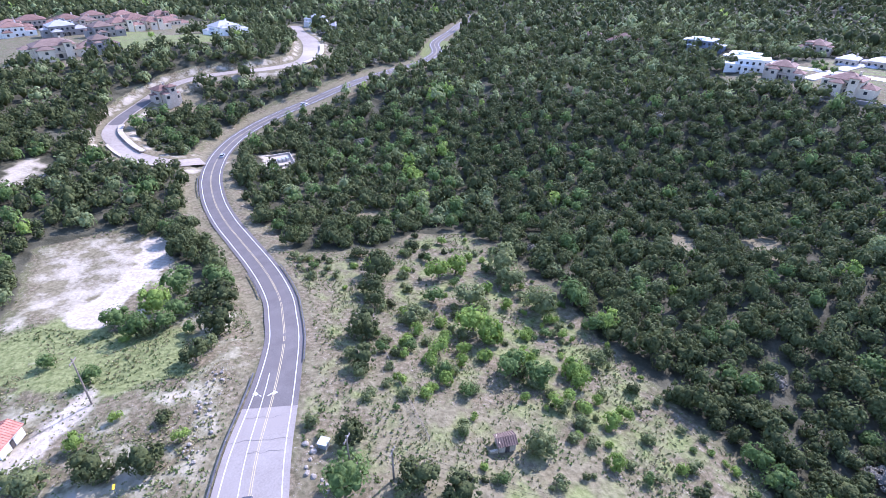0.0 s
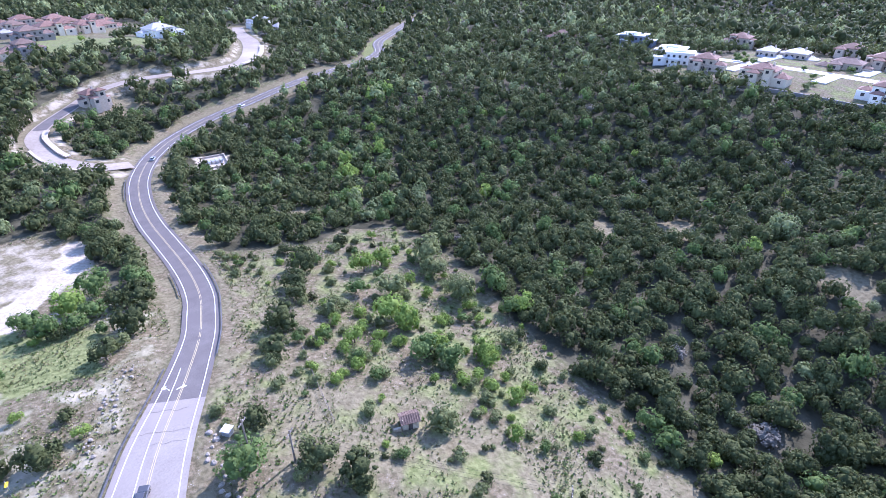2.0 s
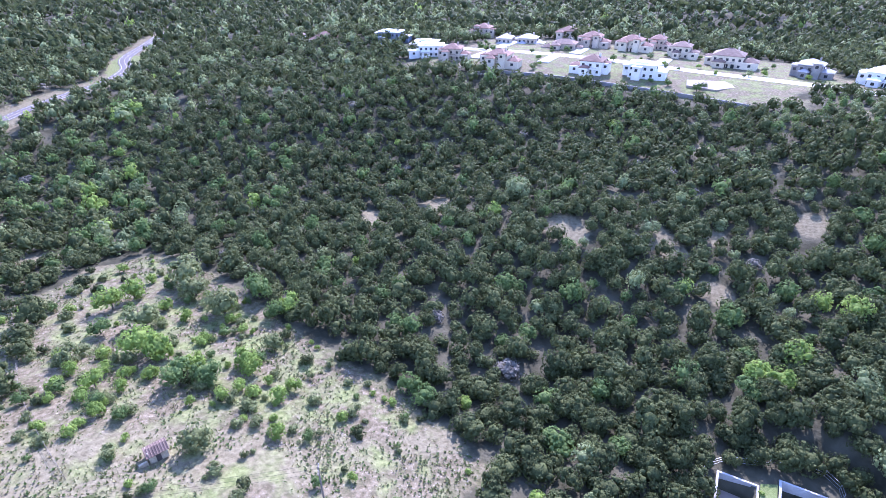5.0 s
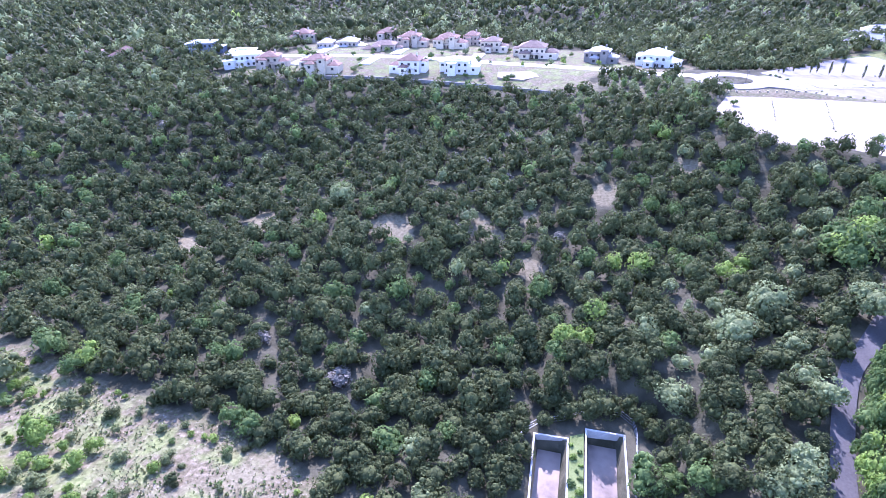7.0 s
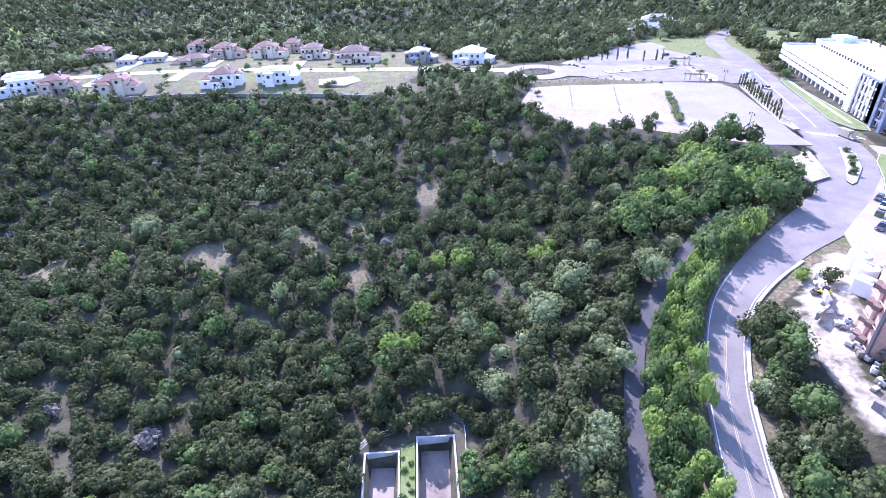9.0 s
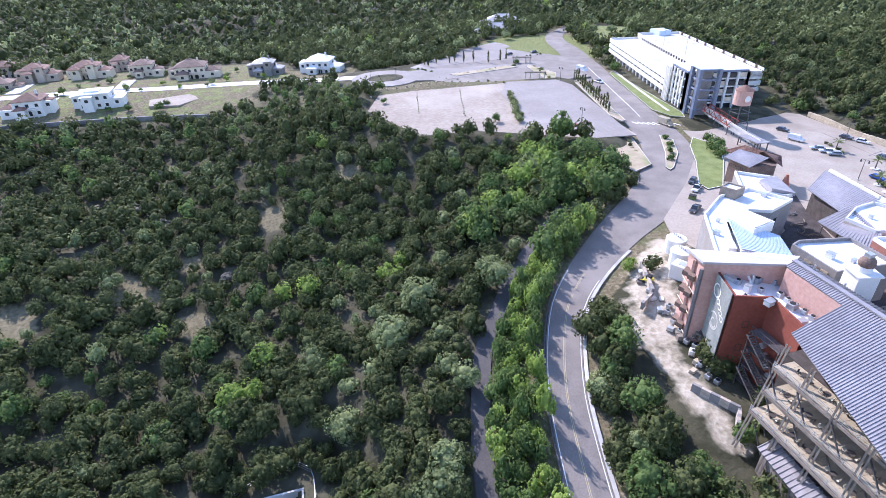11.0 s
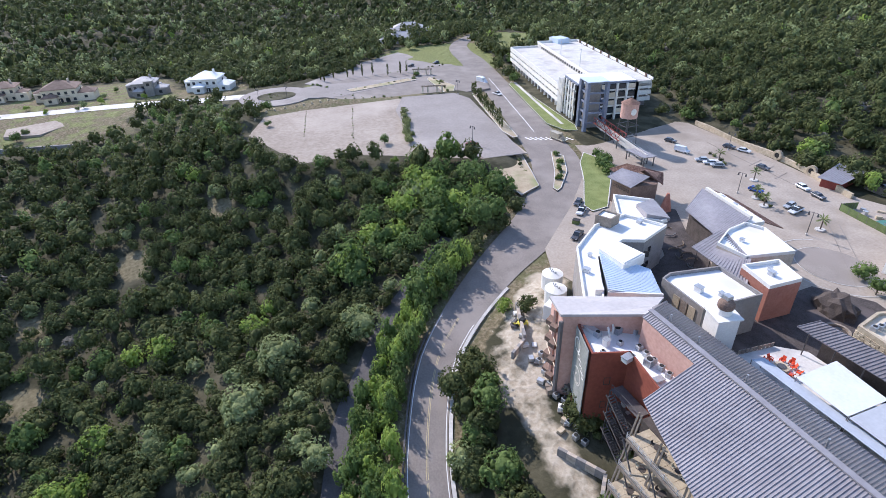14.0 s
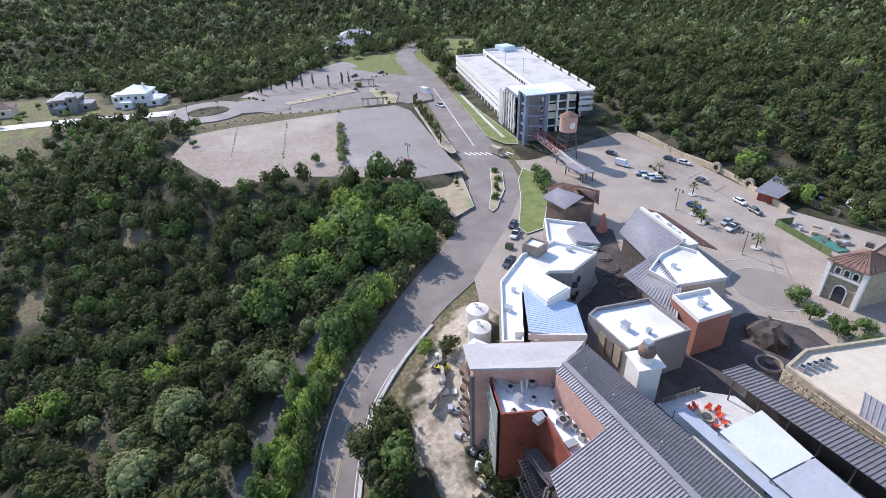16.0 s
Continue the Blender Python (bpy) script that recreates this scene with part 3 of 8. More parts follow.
def thing(name, m, label, category, group="", kind=""):
    ob = new(name)
    ob.empty_display_size = 0.5
    ob.matrix_world = m
    return tagged(ob, label, category, group, kind)


def box(bm, x0, y0, z0, x1, y1, z1, bevel=0.0):
    r = bmesh.ops.create_cube(bm, size=1, matrix=Matrix.LocRotScale(((x0 + x1) / 2, (y0 + y1) / 2, (z0 + z1) / 2), None, (abs(x1 - x0), abs(y1 - y0), abs(z1 - z0))))
    if bevel:
        edges = list({e for v in r["verts"] for e in v.link_edges})
        bmesh.ops.bevel(bm, geom=edges, offset=bevel, segments=1, affect="EDGES")
    return bm


def boxed(*a, bevel=0.0):
    return box(bmesh.new(), *a, bevel=bevel)


def beam(bm, a, b, w, h=None):
    """A square bar from a to b."""
    a, b = Vector(a), Vector(b)
    m = (b - a).to_track_quat("Z", "Y").to_matrix().to_4x4()
    bmesh.ops.create_cube(bm, size=1, matrix=Matrix.Translation((a + b) / 2) @ m @ Matrix.Diagonal((w, h or w, (b - a).length, 1)))
    return bm


def tube(bm, a, b, r, r2=None, seg=8):
    a, b = Vector(a), Vector(b)
    m = (b - a).to_track_quat("Z", "Y").to_matrix().to_4x4()
    bmesh.ops.create_cone(bm, cap_ends=True, segments=seg, radius1=r, radius2=r if r2 is None else r2, depth=(b - a).length, matrix=Matrix.Translation((a + b) / 2) @ m)
    return bm


def prism(outline, z0, z1, bm=None):
    """Upright body over an outline; z1 may be one height or one for each corner."""
    bm = bm or bmesh.new()
    tops = z1 if isinstance(z1, (list, tuple)) else [z1] * len(outline)
    lo = [bm.verts.new((x, y, z0)) for x, y in outline]
    hi = [bm.verts.new((x, y, z)) for (x, y), z in zip(outline, tops)]
    n = len(outline)
    for i in range(n):
        bm.faces.new((lo[i], lo[(i + 1) % n], hi[(i + 1) % n], hi[i]))
    bm.faces.new(hi)
    bm.faces.new(lo[::-1])
    return bm


def ring(outline, inset, z0, z1):
    """A parapet: the rim of an outline, inset metres thick."""
    bm = bmesh.new()
    n = len(outline)
    area = sum(outline[i][0] * outline[(i + 1) % n][1] - outline[(i + 1) % n][0] * outline[i][1] for i in range(n))
    sgn = 1 if area > 0 else -1
    inner = []
    for i in range(n):
        p, q, r = Vector(outline[i - 1]), Vector(outline[i]), Vector(outline[(i + 1) % n])
        a, b = (q - p).normalized(), (r - q).normalized()
        na, nb = Vector((-a.y, a.x)) * sgn, Vector((-b.y, b.x)) * sgn
        m = (na + nb)
        m = m / max(0.3, m.length_squared) * 2
        inner.append(tuple(q + m * inset))
    v = [[bm.verts.new((x, y, z)) for x, y in o] for o, z in ((outline, z0), (outline, z1), (inner, z1), (inner, z0))]
    for k in range(4):
        a, b = v[k], v[(k + 1) % 4]
        for i in range(n):
            bm.faces.new((a[i], a[(i + 1) % n], b[(i + 1) % n], b[i]))
    return bm, inner


# ---- trees ----
rng = np.random.default_rng(7)


def ico(level):
    bm = bmesh.new()
    bmesh.ops.create_icosphere(bm, subdivisions=level, radius=1)
    v = np.array([q.co[:] for q in bm.verts])
    f = np.array([[q.index for q in p.verts] for p in bm.faces])
    bm.free()
    return v, f


ICO1, ICO2 = ico(1), ico(2)


def crown(seed, lobes, clumps, sprays, size, tall=1.0, core=ICO1, ragged=0.12):
    """A crown of unit radius, foot at z = 0: inner masses, small uneven clumps over them and loose leaf sprays; all triangles."""
    r = np.random.default_rng(seed)
    c, rad = [], []
    for i in range(lobes):
        a = r.uniform(0, 2 * math.pi) if i else 0
        d = (0.2 + 0.34 * r.random()) if i else 0
        rr = r.uniform(0.34, 0.5) if i else 0.66
        c.append((d * math.cos(a), d * math.sin(a), tall * (r.uniform(0.45, 0.95) if i else 0.75)))
        rad.append((rr, rr, rr * (0.75 + 0.2 * tall)))
    c, rad = np.array(c), np.array(rad)
    V, Fc, k = [], [], 0
    for p, q in zip(c, rad):
        v = core[0] * q * r.uniform(0.5, 0.78, (len(core[0]), 1)) + p
        V.append(v)
        Fc.append(core[1] + k)
        k += len(v)

    def outside():
        """A place on the outer skin of the masses, and the way out of it."""
        while True:
            i = r.integers(len(c))
            d = r.normal(size=3)
            d /= np.linalg.norm(d)
            p = c[i] + d * rad[i]
            if d[2] > -0.5 and not any(j != i and np.sum(((p - c[j]) / rad[j]) ** 2) < 0.72 for j in range(len(c))):
                return p, d, rad[i]

    for n in range(clumps):
        p, d, q = outside()
        s = r.uniform(0.12, 0.22)
        v = ICO1[0] * s * r.uniform(0.55, 1.3, (len(ICO1[0]), 1)) * (1, 1, r.uniform(0.7, 1.1)) + p - d * s * 0.45
        V.append(v)
        Fc.append(ICO1[1] + k)
        k += len(v)
    for n in range(sprays):
        p, d, q = outside()
        p = p + d * q * r.uniform(-0.12, ragged)
        nrm = d * 0.8 + r.normal(scale=0.45, size=3) + (0, 0, 0.2)
        nrm /= np.linalg.norm(nrm)
        u = np.cross(nrm, r.normal(size=3))
        u /= np.linalg.norm(u)
        w = np.cross(nrm, u)
        s = size * r.uniform(0.6, 1.3)
        V.append(np.array([p - u * s * 0.7 - w * s * 0.4, p + u * s * 0.8 - w * s * 0.2, p + w * s * 0.9 + nrm * s * 0.3]))
        Fc.append(np.array([[k, k + 1, k + 2]]))
        k += 3
    return np.vstack(V), np.vstack(Fc)


def many(name, items, shapes, material, label, category="trees"):
    """One mesh out of many crowns: items are rows of x, y, z, radius, height factor, turn."""
    V, Fc, k = [], [], 0
    for x, y, z, rad, tall, turn in items:
        v, f = shapes[int(abs(x * 7.3 + y * 3.1)) % len(shapes)]
        cs, sn = math.cos(turn) * rad, math.sin(turn) * rad
        o = np.empty_like(v)
        o[:, 0], o[:, 1], o[:, 2] = v[:, 0] * cs - v[:, 1] * sn + x, v[:, 0] * sn + v[:, 1] * cs + y, v[:, 2] * rad * tall + z
        V.append(o)
        Fc.append(f + k)
        k += len(v)
    if not V:
        return None
    m = bpy.data.meshes.new(name)
    fill_mesh(m, np.vstack(V), np.vstack(Fc))
    m.materials.append(material)
    return tagged(new(name, m), label, category, kind="stuff")


LEVELS = [  # lobes, clumps, sprays, spray size, shapes
    (6, 12, 460, 0.085, 10),
    (5, 6, 240, 0.11, 10),
    (3, 4, 104, 0.155, 10),
    (2, 3, 44, 0.20, 8),
    (1, 2, 12, 0.28, 8),
]
SHAPES = [[crown(100 * i + j, a, c, b, s, 0.9 + 0.25 * (j % 3) / 2) for j in range(n)] for i, (a, c, b, s, n) in enumerate(LEVELS)]

# zones without woods
KEEP_CLEAR = [(FIELD, 2), (OPEN_LEFT, 1), (LOT, 3), (TOWN, 2), (GARAGE, 2), (HOUSE_LAWN, 5), (LEFT_TERRACE, -4), (VERGE_FAR, 0), (CAMP, 2), (BARE_LEFT, 0), (WORKS, 2)]
BASINS = [(74, -66.5), (112, -66.5), (116.5, -64), (118, -56), (110, -42.5), (74, -40.5)]
KEEP_CLEAR.append((BASINS, 0))
UPPER_LOTS = [(329, -167), (360, -143), (397, -183), (440, -222), (412, -262), (350, -262), (348, -215)]
KEEP_CLEAR.append((UPPER_LOTS, 2))
TURNING = [(322, -108), (335, -100), (362, -100), (366, -122), (360, -146), (340, -146), (324, -134)]
LINK = [(300, -184), (336, -146), (362, -140), (372, -250), (300, -226)]
GARAGE_LAWN = [(320, -250), (309, -239), (242, -220), (226, -222), (224, -234), (238, -238), (312, -256)]
ENTRANCE_BED = [(218, -176), (218, -197), (200, -194), (186, -190), (182, -177), (200, -175)]
ENTRANCE_LANE = [(323, -100), (353, -100), (372, -110), (380, -138), (376, -184), (370, -227), (313, -217), (316, -184), (320, -158), (317, -130), (315, -116)]
ROAD_STRIP = [(222, -194), (308, -202), (308, -226), (226, -208)]
KEEP_CLEAR += [(TERRACE_LAWN, 1), (END_HOUSE, 1), (LOT_BACK, 0), (ENTRANCE_LANE, 0), (ROAD_STRIP, 0), (TURNING, 1), (LINK, 1), (GARAGE_LAWN, 1), (ENTRANCE_BED, 0.5), (MEADOW, 0)]
OAKS = [(176, -150), (196, -196), (208, -200), (222, -170), (215, -150), (180, -118), (165, -118)]
LEAFY_STRIP = [(50, -93), (85, -97), (105, -101), (126, -108.5), (150, -126.5), (162, -150), (154, -150), (132, -125), (100, -110.5), (66, -104), (50, -102)]
SILVERY = [(92, -100), (92, -78), (120, -68), (150, -85), (165, -110), (150, -120), (128, -103)]
GULLY = [(100, 160), (125, 160), (160, 235), (200, 280), (205, 310), (170, 300), (130, 245)]


def scatter(spacing, jitter, x0, x1, y0, y1):
    gx, gy = np.meshgrid(np.arange(x0, x1, spacing), np.arange(y0, y1, spacing * 0.87), indexing="ij")
    gx = gx + (np.arange(gx.shape[1]) % 2)[None, :] * spacing / 2
    p = np.column_stack([gx.ravel(), gy.ravel()])
    return p + rng.uniform(-jitter, jitter, p.shape) * spacing


def reach(x, y):
    """Distance from the stretch of land that the view starts over."""
    ax, ay, bx, by = 0, 0, 54, -115
    s = np.clip(((x - ax) * (bx - ax) + (y - ay) * (by - ay)) / ((bx - ax) ** 2 + (by - ay) ** 2), 0, 1)
    return np.hypot(x - ax - s * (bx - ax), y - ay - s * (by - ay))


def open_land(p):
    keep = np.ones(len(p), bool)
    for poly, margin in KEEP_CLEAR:
        keep &= inside(poly, p[:, 0], p[:, 1]) < -margin
    for line, extra in ((ROAD_A, 5.5), (SIDE_A, 6.5), (ROAD_B, 1.0), (LANE_C, 0.4), (HOUSE_ROAD, 6)):
        d, half, high = near_course(line, p[:, 0], p[:, 1])
        keep &= d > half + extra
    for x, y, r in DIRT_SPOTS:
        keep &= np.hypot(p[:, 0] - x, p[:, 1] - y) > r * 1.05
    return p[keep]


# the land that the flight looks over; behind it the woods thin out
FAN = [(-45, 88), (33, 44), (62, 12), (78, -12), (88, -42), (88, -118), (74, -146), (66, -205), (460, -960), (1500, -960), (1500, 1150), (-75, 1150)]
woods = {}
for band, (lo, hi, spacing, radius) in enumerate(((0, 112, 5.5, 3.7), (112, 200, 5.8, 3.9), (200, 340, 6.5, 4.3), (340, 560, 8.4, 5.5), (560, 1250, 14.6, 8.6))):
    box_r = hi + 20
    p = scatter(spacing, 0.36, max(-330, -box_r), 60 + box_r, -130 - box_r, 20 + box_r)
    d = reach(p[:, 0], p[:, 1])
    p = p[(d >= lo) & (d < hi)]
    fan = inside(FAN, p[:, 0], p[:, 1])
    p = p[(fan > -7) | ((rng.random(len(p)) < 0.7) & (d < 200)[(d >= lo) & (d < hi)])]
    p = p[p[:, 0] > -180]
    p = open_land(p)
    z = ground_z(p[:, 0], p[:, 1])
    behind = inside(FAN, p[:, 0], p[:, 1]) < -7
    oak, leafy, silver, gully, scrubby = (inside(q, p[:, 0], p[:, 1]) for q in (OAKS, LEAFY_STRIP, SILVERY, GULLY, SCRUBBY))
    patch = np.array([noise.noise(Vector((x * 0.012, y * 0.012, 3.3))) for x, y in p])
    thin = np.array([noise.noise(Vector((x * 0.035, y * 0.035, 8.1))) for x, y in p])
    u = rng.random(len(p))
    sizes = radius * rng.uniform(0.62, 1.26, len(p))
    for i, (x, y) in enumerate(p):
        if thin[i] < -0.54 and u[i] < 0.75 and oak[i] < 0:
            continue
        kind, s, tall = "juniper", sizes[i], rng.uniform(0.9, 1.45)
        if leafy[i] > 0:
            continue
        if oak[i] > 0:
            kind, s = ("oak" if u[i] < 0.52 else ("spring" if u[i] < 0.68 else ("silver" if u[i] < 0.76 else "juniper"))), s * 1.4
        elif silver[i] > 0 and u[i] < 0.10:
            kind, s = "silver", s * 1.2
        elif scrubby[i] > 0 and u[i] < 0.7:
            kind, s = ("silver" if u[i] < 0.45 else "oak"), s * 0.62
        elif gully[i] > 0 and u[i] < 0.55:
            kind = "spring" if u[i] < 0.12 else ("silver" if u[i] < 0.3 else "oak")
        elif u[i] < 0.006 + 0.012 * max(0, patch[i]):
            kind, s = "spring", s * 0.8
        # Far bands hold more pale oaks; their extra share also stands in for haze.
        elif u[i] < 0.05 + 0.06 * max(0, patch[i]) + (0.13 if band > 2 else 0.0):
            kind, s = "silver", s * 0.85
        elif u[i] < 0.11 + 0.2 * max(0, patch[i]):
            kind = "oak"
        elif u[i] > 0.992:
            kind, tall = "bare", 0.8
        woods.setdefault((kind, 4 if behind[i] else band), []).append((x, y, z[i] - 0.25 * s, s, tall, rng.uniform(0, 6.28)))
# the narrow leafy strip between the lane and the village road
p = open_land(scatter(2.8, 0.4, 48, 164, -152, -92))
p = p[inside(LEAFY_STRIP, p[:, 0], p[:, 1]) > 0]
for (x, y), zz in zip(p, ground_z(p[:, 0], p[:, 1])):
    s = rng.uniform(1.5, 2.9)
    woods.setdefault(("spring" if rng.random() < 0.35 else "oak", 1), []).append((x, y, zz - 0.2, s, rng.uniform(1.7, 2.6), rng.uniform(0, 6.28)))
KINDS = {"juniper": (M_JUNIPER, "juniper_woods", "dense dark green juniper woods on the slopes"), "oak": (M_OAK, "oak_woods", "mid-green oaks scattered among the junipers"), "spring": (M_BRIGHT, "spring_green_woods", "bright yellow-green young leafy trees"), "silver": (M_SILVER, "live_oak_woods", "grey-green live oaks among the junipers"), "bare": (M_BARE, "bare_trees", "grey leafless trees among the woods")}
for (kind, band), items in woods.items():
    material, name, label = KINDS[kind]
    many(name, items, SHAPES[band], material, label)


# ---- levelled paving ----
LOT_EAST = [(288, -170), (308, -180), (303, -206), (290, -209), (225, -198), (212, -196), (214, -181), (238, -161)]
PLAZA = [(226, -224), (232, -266), (218, -279), (186, -277), (139, -271), (102, -283), (72, -250), (84, -205), (100, -176), (130, -169), (143, -165), (153, -169), (172, -190), (200, -216)]
M_PLAZA = surface("plaza_paving", (0.31, 0.262, 0.215), (0.42, 0.36, 0.30), 0.12, 0.9, spread=0.02, fine=12, stain=(0.27, 0.225, 0.18))
caliche_lot = tagged(slab("pavement", LOT, 16.26, M_CALICHE), "bare pale caliche parking lot", "parking lot", kind="structure")
paved_lot = tagged(slab("pavement", LOT_EAST, 16.31, M_LOT), "pale grey asphalt parking lot", "parking lot", kind="structure")
plaza = tagged(slab("pavement", PLAZA, 13.90, M_PLAZA), "pale paving of the village car park", "pavement", kind="structure")
upper_lot = tagged(slab("pavement", [(350, -150), (366, -140), (402, -178), (430, -222), (404, -246), (371.5, -240), (364, -190)], 15.2, M_LOT, 1.2), "pale grey upper parking lot", "parking lot", kind="structure")
link_paving = tagged(slab("pavement", [(304, -184), (322, -152), (334, -142), (362, -152), (368, -190), (371, -234), (352, -244), (306, -228)], 15.35, M_ROAD_B, 1.2), "grey paving between the lots", "pavement", kind="structure")
entrance_lane = tagged(slab("pavement", [(333, -136), (356, -136), (358, -150), (353, -172), (352, -200), (342, -200), (334, -172), (328, -152)], 15.42, M_LOT, 1.2), "pale grey entrance lane beside the lot", "pavement", kind="structure")
circle = tagged(slab("pavement", [(345 + 19 * math.cos(a), -122 + 19 * math.sin(a)) for a in np.linspace(0, 6.0, 24)], 15.4, M_LOT, 1.5), "pale paved turning circle", "pavement", kind="structure")
circle_green = tagged(slab("traffic_island", [(345 + 8 * math.cos(a), -122 + 10 * math.sin(a)) for a in np.linspace(0, 6.0, 20)], 15.6, M_GROUND, 0.4), "round planted island in the turning circle", "island", kind="structure")
turning_ring = tagged(slab("pavement", [(116 + 9 * math.cos(a), -229 + 8 * math.sin(a)) for a in np.linspace(0, 6.0, 24)], 13.95, M_OLDROAD), "round concrete forecourt paving", "pavement", kind="structure")


def kerbed(outline, z, material, label):
    isle = tagged(slab("traffic_island", outline, z, material, 0.5), label, "island", kind="structure")
    bm, inner = ring(outline, 0.25, z - 0.3, z + 0.06)
    part("kerb", bm, M_CONC, isle, "pale concrete kerb")
    return isle


M_LAWN = surface("mown_grass", (0.125, 0.16, 0.045), (0.245, 0.275, 0.10), 0.3, 0.95, bump=0.05, fine=12, spread=0.02)
M_DRYBED = surface("dry_bed", (0.34, 0.27, 0.18), (0.48, 0.40, 0.28), 0.3, 0.95, bump=0.05, fine=12, spread=0.02, stain=(0.26, 0.27, 0.13))
kerbed([(214, -208.5), (208, -210.5), (195, -203.5), (184, -194), (182.5, -191.5), (185, -191.5), (197, -199.5)], 14.2, M_DRYBED, "narrow planted island in the road")
kerbed([(208, -219), (196, -222), (183, -213), (166, -199), (165.5, -193), (170, -193), (186, -204), (200, -212)], 14.2, M_LAWN, "mown lawn beside the village road")
kerbed([(216, -180), (216, -197), (200, -192), (188, -188), (184, -179), (200, -178)], 14.6, M_DRYBED, "dry planting bed beside the lot entrance")
kerbed([(314, -245), (309, -241), (242, -223.5), (231, -225.5), (228, -230), (234, -233)], 15.1, M_LAWN, "long mown lawn beside the garage")
kerbed([(296, -213), (300, -217), (240, -205), (229, -202.5), (229, -200.5), (238, -200)], 16.4, M_DRYBED, "planted strip between lot and road")
kerbed([(340, -205), (345, -208), (320, -214), (306, -207), (308, -203)], 15.6, M_DRYBED, "planted bed at the lot entrance")
kerbed([(348, -196), (342, -200), (334, -160), (340, -158)], 15.6, M_DRYBED, "planted bed along the entrance lane")
garage_path = tagged(strip("path", course([(312, -246, 0.7), (270, -236, 0.7), (238, -229, 0.7)]), -0.7, 0.7, 0.16, M_CONC), "narrow concrete footpath on the lawn", "path", kind="structure")
for k in range(9):
    x, y = 232 - 0.9 * k, -207.5 - 1.85 * k
    strip("crossing_bar", np.array([[x, y, 1, height(x, y) + 0.12], [x - 3.6, y - 1.0, 1, height(x - 3.6, y - 1.0) + 0.12]]), -0.35, 0.35, 0.06, M_WHITELINE, town_road)
strip("lane_line", ROAD_B[[i for i, p in enumerate(ROAD_B) if 235 < p[0] < 330]], -0.15, 0.15, 0.06, M_WHITELINE, town_road)
# turning arrows and the stop bar near the foot of the first road
for k, bend in ((2.6, 1), (1.0, -1)):
    i = next(i for i, p in enumerate(ROAD_A) if p[1] > 83.5)
    seg = ROAD_A[i:i + 2].copy()
    tip = ROAD_A[i + 1]
    t = Vector((seg[1][0] - seg[0][0], seg[1][1] - seg[0][1], 0)).normalized()
    nrm = Vector((-t.y, t.x, 0))
    base = Vector((tip[0], tip[1], tip[3] + 0.055)) + nrm * k
    bm = bmesh.new()
    bm.faces.new([bm.verts.new(base + q) for q in (nrm * 0.2, nrm * 0.2 * -1, t * 0.5 + nrm * bend * 0.9, t * 0.9 + nrm * bend * 0.9)])
    part("arrow_bend", bm, M_WHITELINE, main_road)
    bm = bmesh.new()
    bm.faces.new([bm.verts.new(base + q) for q in (nrm * 0.16 - t * 2.2, nrm * 0.16, nrm * -0.16, nrm * -0.16 - t * 2.2)])
    part("arrow_stem", bm, M_WHITELINE, main_road)
    bm = bmesh.new()
    bm.faces.new([bm.verts.new(base + q) for q in (t * 0.1 + nrm * bend * 0.9, t * 1.35 + nrm * bend * 0.9, t * 0.7 + nrm * bend * 1.9)])
    part("arrow_head", bm, M_WHITELINE, main_road)
lane_seg = ROAD_A[2:next(i for i, p in enumerate(ROAD_A) if p[1] > 95)]
strip("lane_line", lane_seg, 1.9, 2.05, 0.055, M_WHITELINE, old_road)


